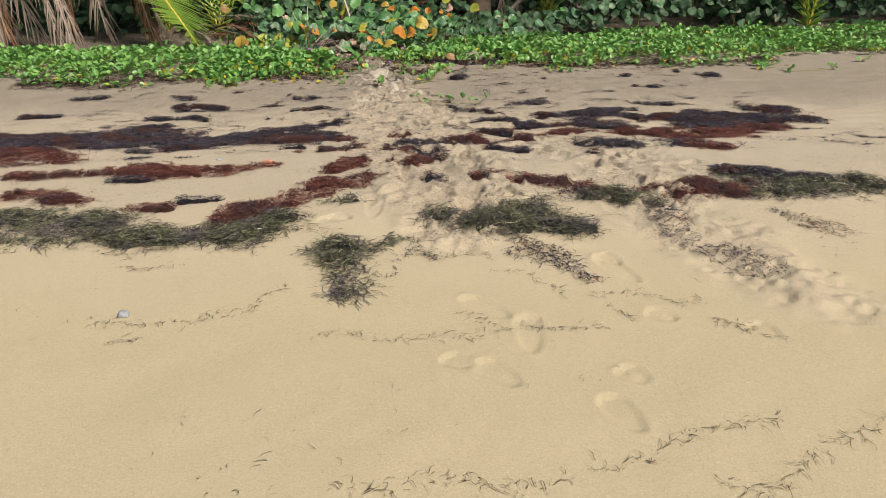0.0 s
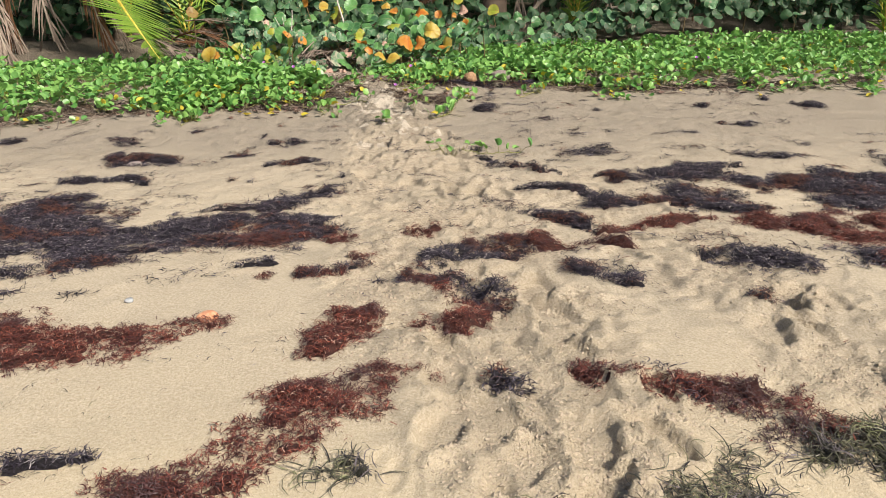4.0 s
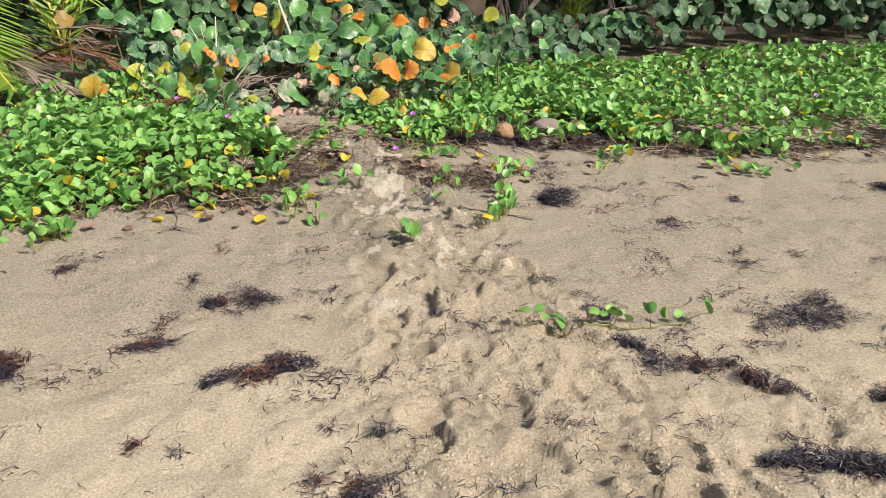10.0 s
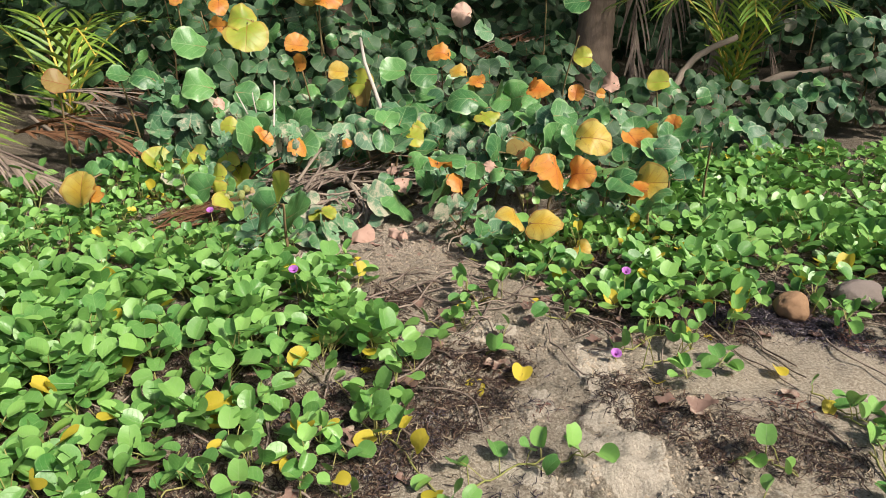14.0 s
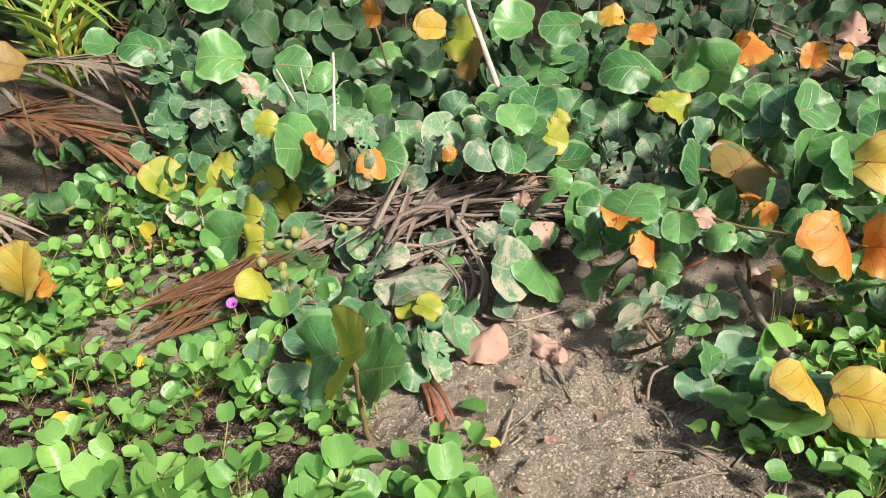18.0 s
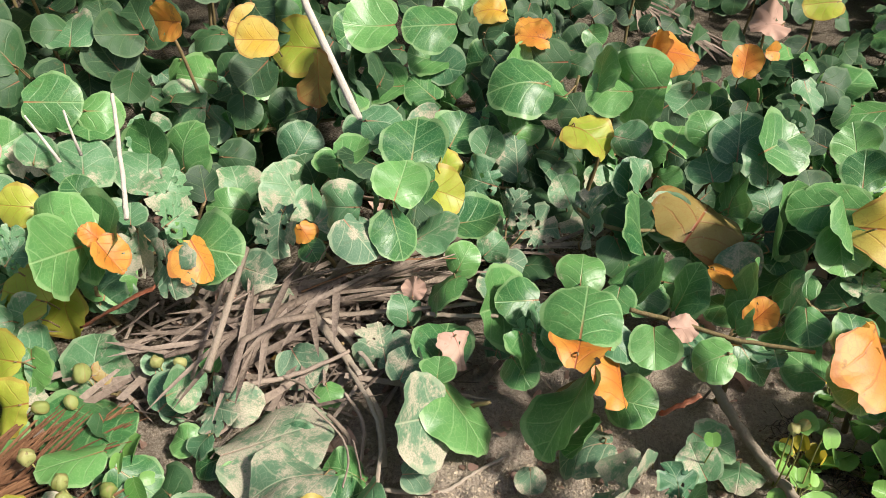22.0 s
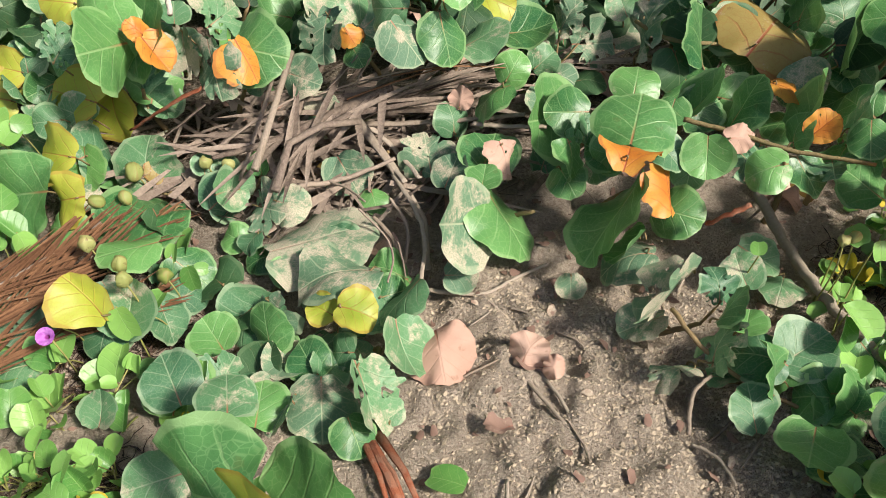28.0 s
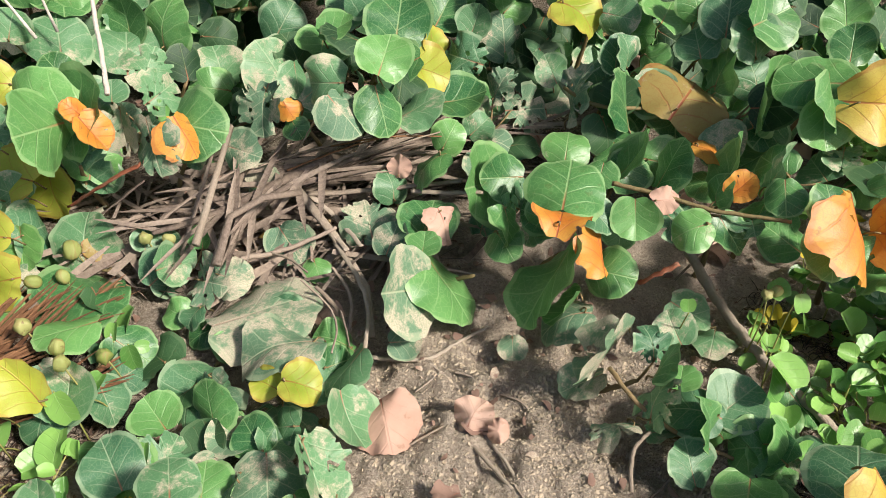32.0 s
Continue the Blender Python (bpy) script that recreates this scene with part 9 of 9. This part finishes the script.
frond((-1.381, 12.680, -0.296), [(-1.619, 12.753, -0.326), (-1.367, 12.749, -0.326), (-1.079, 12.645, -0.327)], 0.26, 12, (DRY, DRY), dry_text, "dry_palm_frond", 20, 0.03, 0.022, ragged=0.3, rib=(0.022, 0.016))
rust_text = "fallen palm frond with thin rust-brown leaflets under the vines"
frond((-2.70, 11.98, -0.35), [(-2.70, 11.98, -0.345), (-2.55, 12.12, -0.335), (-2.42, 12.23, -0.33), (-2.26, 12.33, -0.33)], 0.26, 24, (RUST, RUST), rust_text, "dry_palm_frond", 22, 0.04, 0.009, rib=(0.008, 0.005))
frond((-2.78, 12.10, -0.36), [(-2.78, 12.10, -0.345), (-2.60, 12.20, -0.335), (-2.40, 12.36, -0.33)], 0.26, 20, (RUST, DRY), rust_text, "dry_palm_frond", 20, 0.04, 0.009, rib=(0.008, 0.005))
frond((-2.66, 11.90, -0.36), [(-2.66, 11.90, -0.345), (-2.48, 12.02, -0.34), (-2.24, 12.10, -0.34)], 0.24, 18, (RUST, RUST), rust_text, "dry_palm_frond", 20, 0.04, 0.009, rib=(0.008, 0.005))
far_dry = "dead brown palm frond lying in the shade behind the vines"
for a_, b_, c_, m_ in (((-5.736, 16.914, -0.051), (-4.150, 15.235, -0.051), (-3.156, 14.168, -0.151), RUST), ((-4.709, 14.923, -0.151), (-3.886, 14.456, -0.150), (-3.313, 14.128, -0.201), DRY), ((-4.102, 16.917, 0.200), (-3.559, 15.487, -0.001), (-3.368, 14.852, -0.201), DRY), ((-4.138, 13.711, -0.199), (-3.639, 13.510, -0.198), (-3.214, 13.383, -0.249), RUST), ((-0.057, 17.310, 0.100), (-0.523, 16.296, -0.000), (-0.963, 15.322, -0.101), DRY), ((0.112, 15.161, -0.051), (0.246, 14.749, -0.101), (0.307, 14.197, -0.150), DRY), ((-4.150, 14.097, -0.199), (-3.659, 13.587, -0.199), (-3.305, 13.329, -0.248), RUST), ((-3.9, 13.2, -.1), (-3.5, 13.1, 0), (-3.0, 13.0, -.2), RUST), ((-3.8, 13.6, .1), (-3.3, 13.5, .1), (-2.8, 13.3, -.1), DRY), ((-4.4, 13.0, -.1), (-4.0, 12.8, -.05), (-3.5, 12.6, -.25), DRY)):
    frond(a_, [a_, b_, c_], 0.4, 20, (m_, m_), far_dry, "dry_palm_frond", 26, 0.15, 0.022, ragged=0.1)

for a_, b_, c_ in (((0.530, 17.326, 0.150), (-0.174, 16.332, 0.100), (-0.830, 14.985, 0.050)), ((0.367, 17.482, 0.200), (-0.148, 16.800, 0.099), (-0.523, 16.296, -0.000)), ((-4.793, 16.181, -0.101), (-3.913, 14.775, -0.150), (-3.313, 13.988, -0.199)), ((-5.166, 16.634, -0.000), (-4.349, 15.820, -0.051), (-3.521, 14.488, -0.101))):
    frond(a_, [a_, b_, c_], 0.4, 22, (RUST, DRY), far_dry, "dry_palm_frond", 20, 0.1, 0.018, ragged=0.15, one_mesh=True)

green_text = "drooping green coconut palm frond with a bright yellow rib"
frond((-5.2, 14.2, 1.0), [(-5.6, 15.0, 1.2), (-5.0, 13.9, .85), (-4.64, 13.28, .56), (-4.16, 12.61, .19), (-3.83, 12.43, -.26)], 0.72, 84, (FROND, RACHIS), green_text, "palm_frond", 108, 0.05, 0.038, sides=(1, -1), roll=25, rib=(0.035, 0.010))
sprout = "young coconut palm frond rising from the thicket"
for bx, by, n_, h_ in ((2.2, 16.0, 7, 1.1), (6.7, 14.3, 8, 1.3), (-5.3, 15.4, 7, 1.3), (-4.1, 14.6, 5, .9)):
    for q in range(n_):
        a_ = 6.283 * q / n_ + rnd.uniform(-.3, .3)
        g_ = gz(bx, by)
        d_ = Vector((math.cos(a_), math.sin(a_), 0)) * rnd.uniform(0.5, 0.9)
        o_ = Vector((bx, by, g_))
        frond(o_, [o_, o_ + d_ * 0.25 + Vector((0, 0, h_ * .55)), o_ + d_ * 0.8 + Vector((0, 0, h_)), o_ + d_ * 1.5 + Vector((0, 0, h_ * .85))], 0.45, 16, (FROND, RACHIS), sprout, "palm_frond", 48, 0.25, 0.03, rib=(0.014, 0.005), one_mesh=True)

skirt = "brown dead palm frond hanging down into the thicket"
for q in range(16):
    x_ = -8.6 + 0.23 * q + rnd.uniform(-.15, .15)
    y_ = 14.2 + rnd.uniform(-.6, .7)
    t_ = rnd.uniform(1.6, 2.6)
    frond((x_, y_, t_), [(x_, y_, t_), (x_ + rnd.uniform(-.3, .3), y_ - .3, t_ * .55), (x_ + rnd.uniform(-.5, .6), y_ - .5, -.25)], 0.55, 22, (DRY if q % 5 else RUST, GREY), skirt, "dry_palm_frond", 24, 0.5, 0.03, ragged=0.1, rib=(0.03, 0.012), one_mesh=True)
for q in range(5):
    x_ = 1.2 + 0.45 * q
    frond((x_, 17.2, 1.6), [(x_, 17.2, 1.9), (x_ + .1, 16.8, .9), (x_ + rnd.uniform(-.5, .5), 16.5, -.2)], 0.5, 16, (DRY, GREY), skirt, "dry_palm_frond", 24, 0.5, 0.03, ragged=0.1, one_mesh=True)

# ---- trees and thicket behind ----
def backing_wall():
    """An added dark wall that stops light showing through gaps in the thicket."""
    xs, zs = np.arange(-45, 45.1, 0.5), np.arange(-0.6, 6.1, 0.4)
    X, Z = np.meshgrid(xs, zs)
    Y = 20.6 + 1.6 * value_noise(X, Z, 0.7, 3, 4) + 0.002 * X * X
    n = len(xs)
    a_, b_ = np.meshgrid(np.arange(n - 1), np.arange(len(zs) - 1))
    q = (b_ * n + a_).ravel()
    tagged(new("backdrop", mesh_of("backdrop", np.stack([X.ravel(), Y.ravel(), Z.ravel()], 1), np.stack([q, q + 1, q + n + 1, q + n], 1), plain_material("dark backing wall", (0.012, 0.022, 0.010), (0.035, 0.06, 0.026), 5, 0.9))), "plain dark green wall added to close the gaps behind the thicket", "backdrop", kind="structure")


backing_wall()
palm_tree(0.86, 16.7, 6.5, 0.20, (0.12, -0.05), "coconut palm with a ringed grey-brown trunk behind the shrubs")
palm_tree(-2.0, 17.6, 7.0, 0.17, (-0.10, 0.02), "coconut palm with a ringed trunk deep in the thicket")
palm_tree(-5.4, 15.6, 6.0, 0.2, (-0.10, -0.08), "coconut palm hung with dead fronds")
palm_tree(5.2, 18.2, 7.0, 0.18, (0.08, 0.0), "coconut palm behind the dark shrubs")


def thicket(name, count, x0, x1, y0, y1, top, size, text, lift=None):
    """Far leaves, joined, in the leaf tone that has shade painted in."""
    s = Soup()
    base = np.array([(0, -.5, 0), (.35, -.3, .06), (.5, .05, .1), (.32, .4, .05), (0, .5, -.03), (-.32, .4, .05), (-.5, .05, .1), (-.35, -.3, .06), (0, 0, -.02)])
    faces = [(8, a, (a + 1) % 8) for a in range(8)]
    uv = base[:, :2] + 0.5
    for _ in range(count):
        x, y = rnd.uniform(x0, x1), rnd.uniform(y0, y1)
        z = -0.4 + top * rnd.random() * (0.75 + 0.5 * float(value_noise(x, y, 0.6, 2, 9)) * 2)
        if lift is not None:
            z = lift + 0.25 * (y - 13.8) * 0.4 + rnd.uniform(-.25, .35)
        n = Vector((rnd.gauss(0, .5), -0.7 + rnd.gauss(0, .4), 0.6 + rnd.gauss(0, .3)))
        m = n.to_track_quat('Z', 'Y').to_matrix() @ Euler((0, 0, rnd.uniform(0, 6.28))).to_matrix()
        s.add((base * rnd.uniform(*size)) @ np.array(m).T + (x, y, z), faces, uv)
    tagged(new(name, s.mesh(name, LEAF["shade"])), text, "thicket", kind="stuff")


# added canopy above the view, there only to block light from the thicket
thicket("tree_canopy", 3600, -13, 13, 13.8, 20.5, 0, (0.22, 0.34), "unseen leafy canopy added overhead to shade the thicket", 2.4)
thicket("thicket", 5200, -13, 13, 17.2, 19.5, 3.6, (0.12, 0.24), "dense dark green coastal thicket closing off the beach")
thicket("thicket", 1500, 5.5, 13, 15.0, 17.5, 2.2, (0.12, 0.22), "dark green shrubs at the back of the beach")
thicket("thicket", 1800, -13, -3.5, 15.2, 17.4, 2.6, (0.12, 0.22), "dark shrubs behind hanging dead palm fronds")
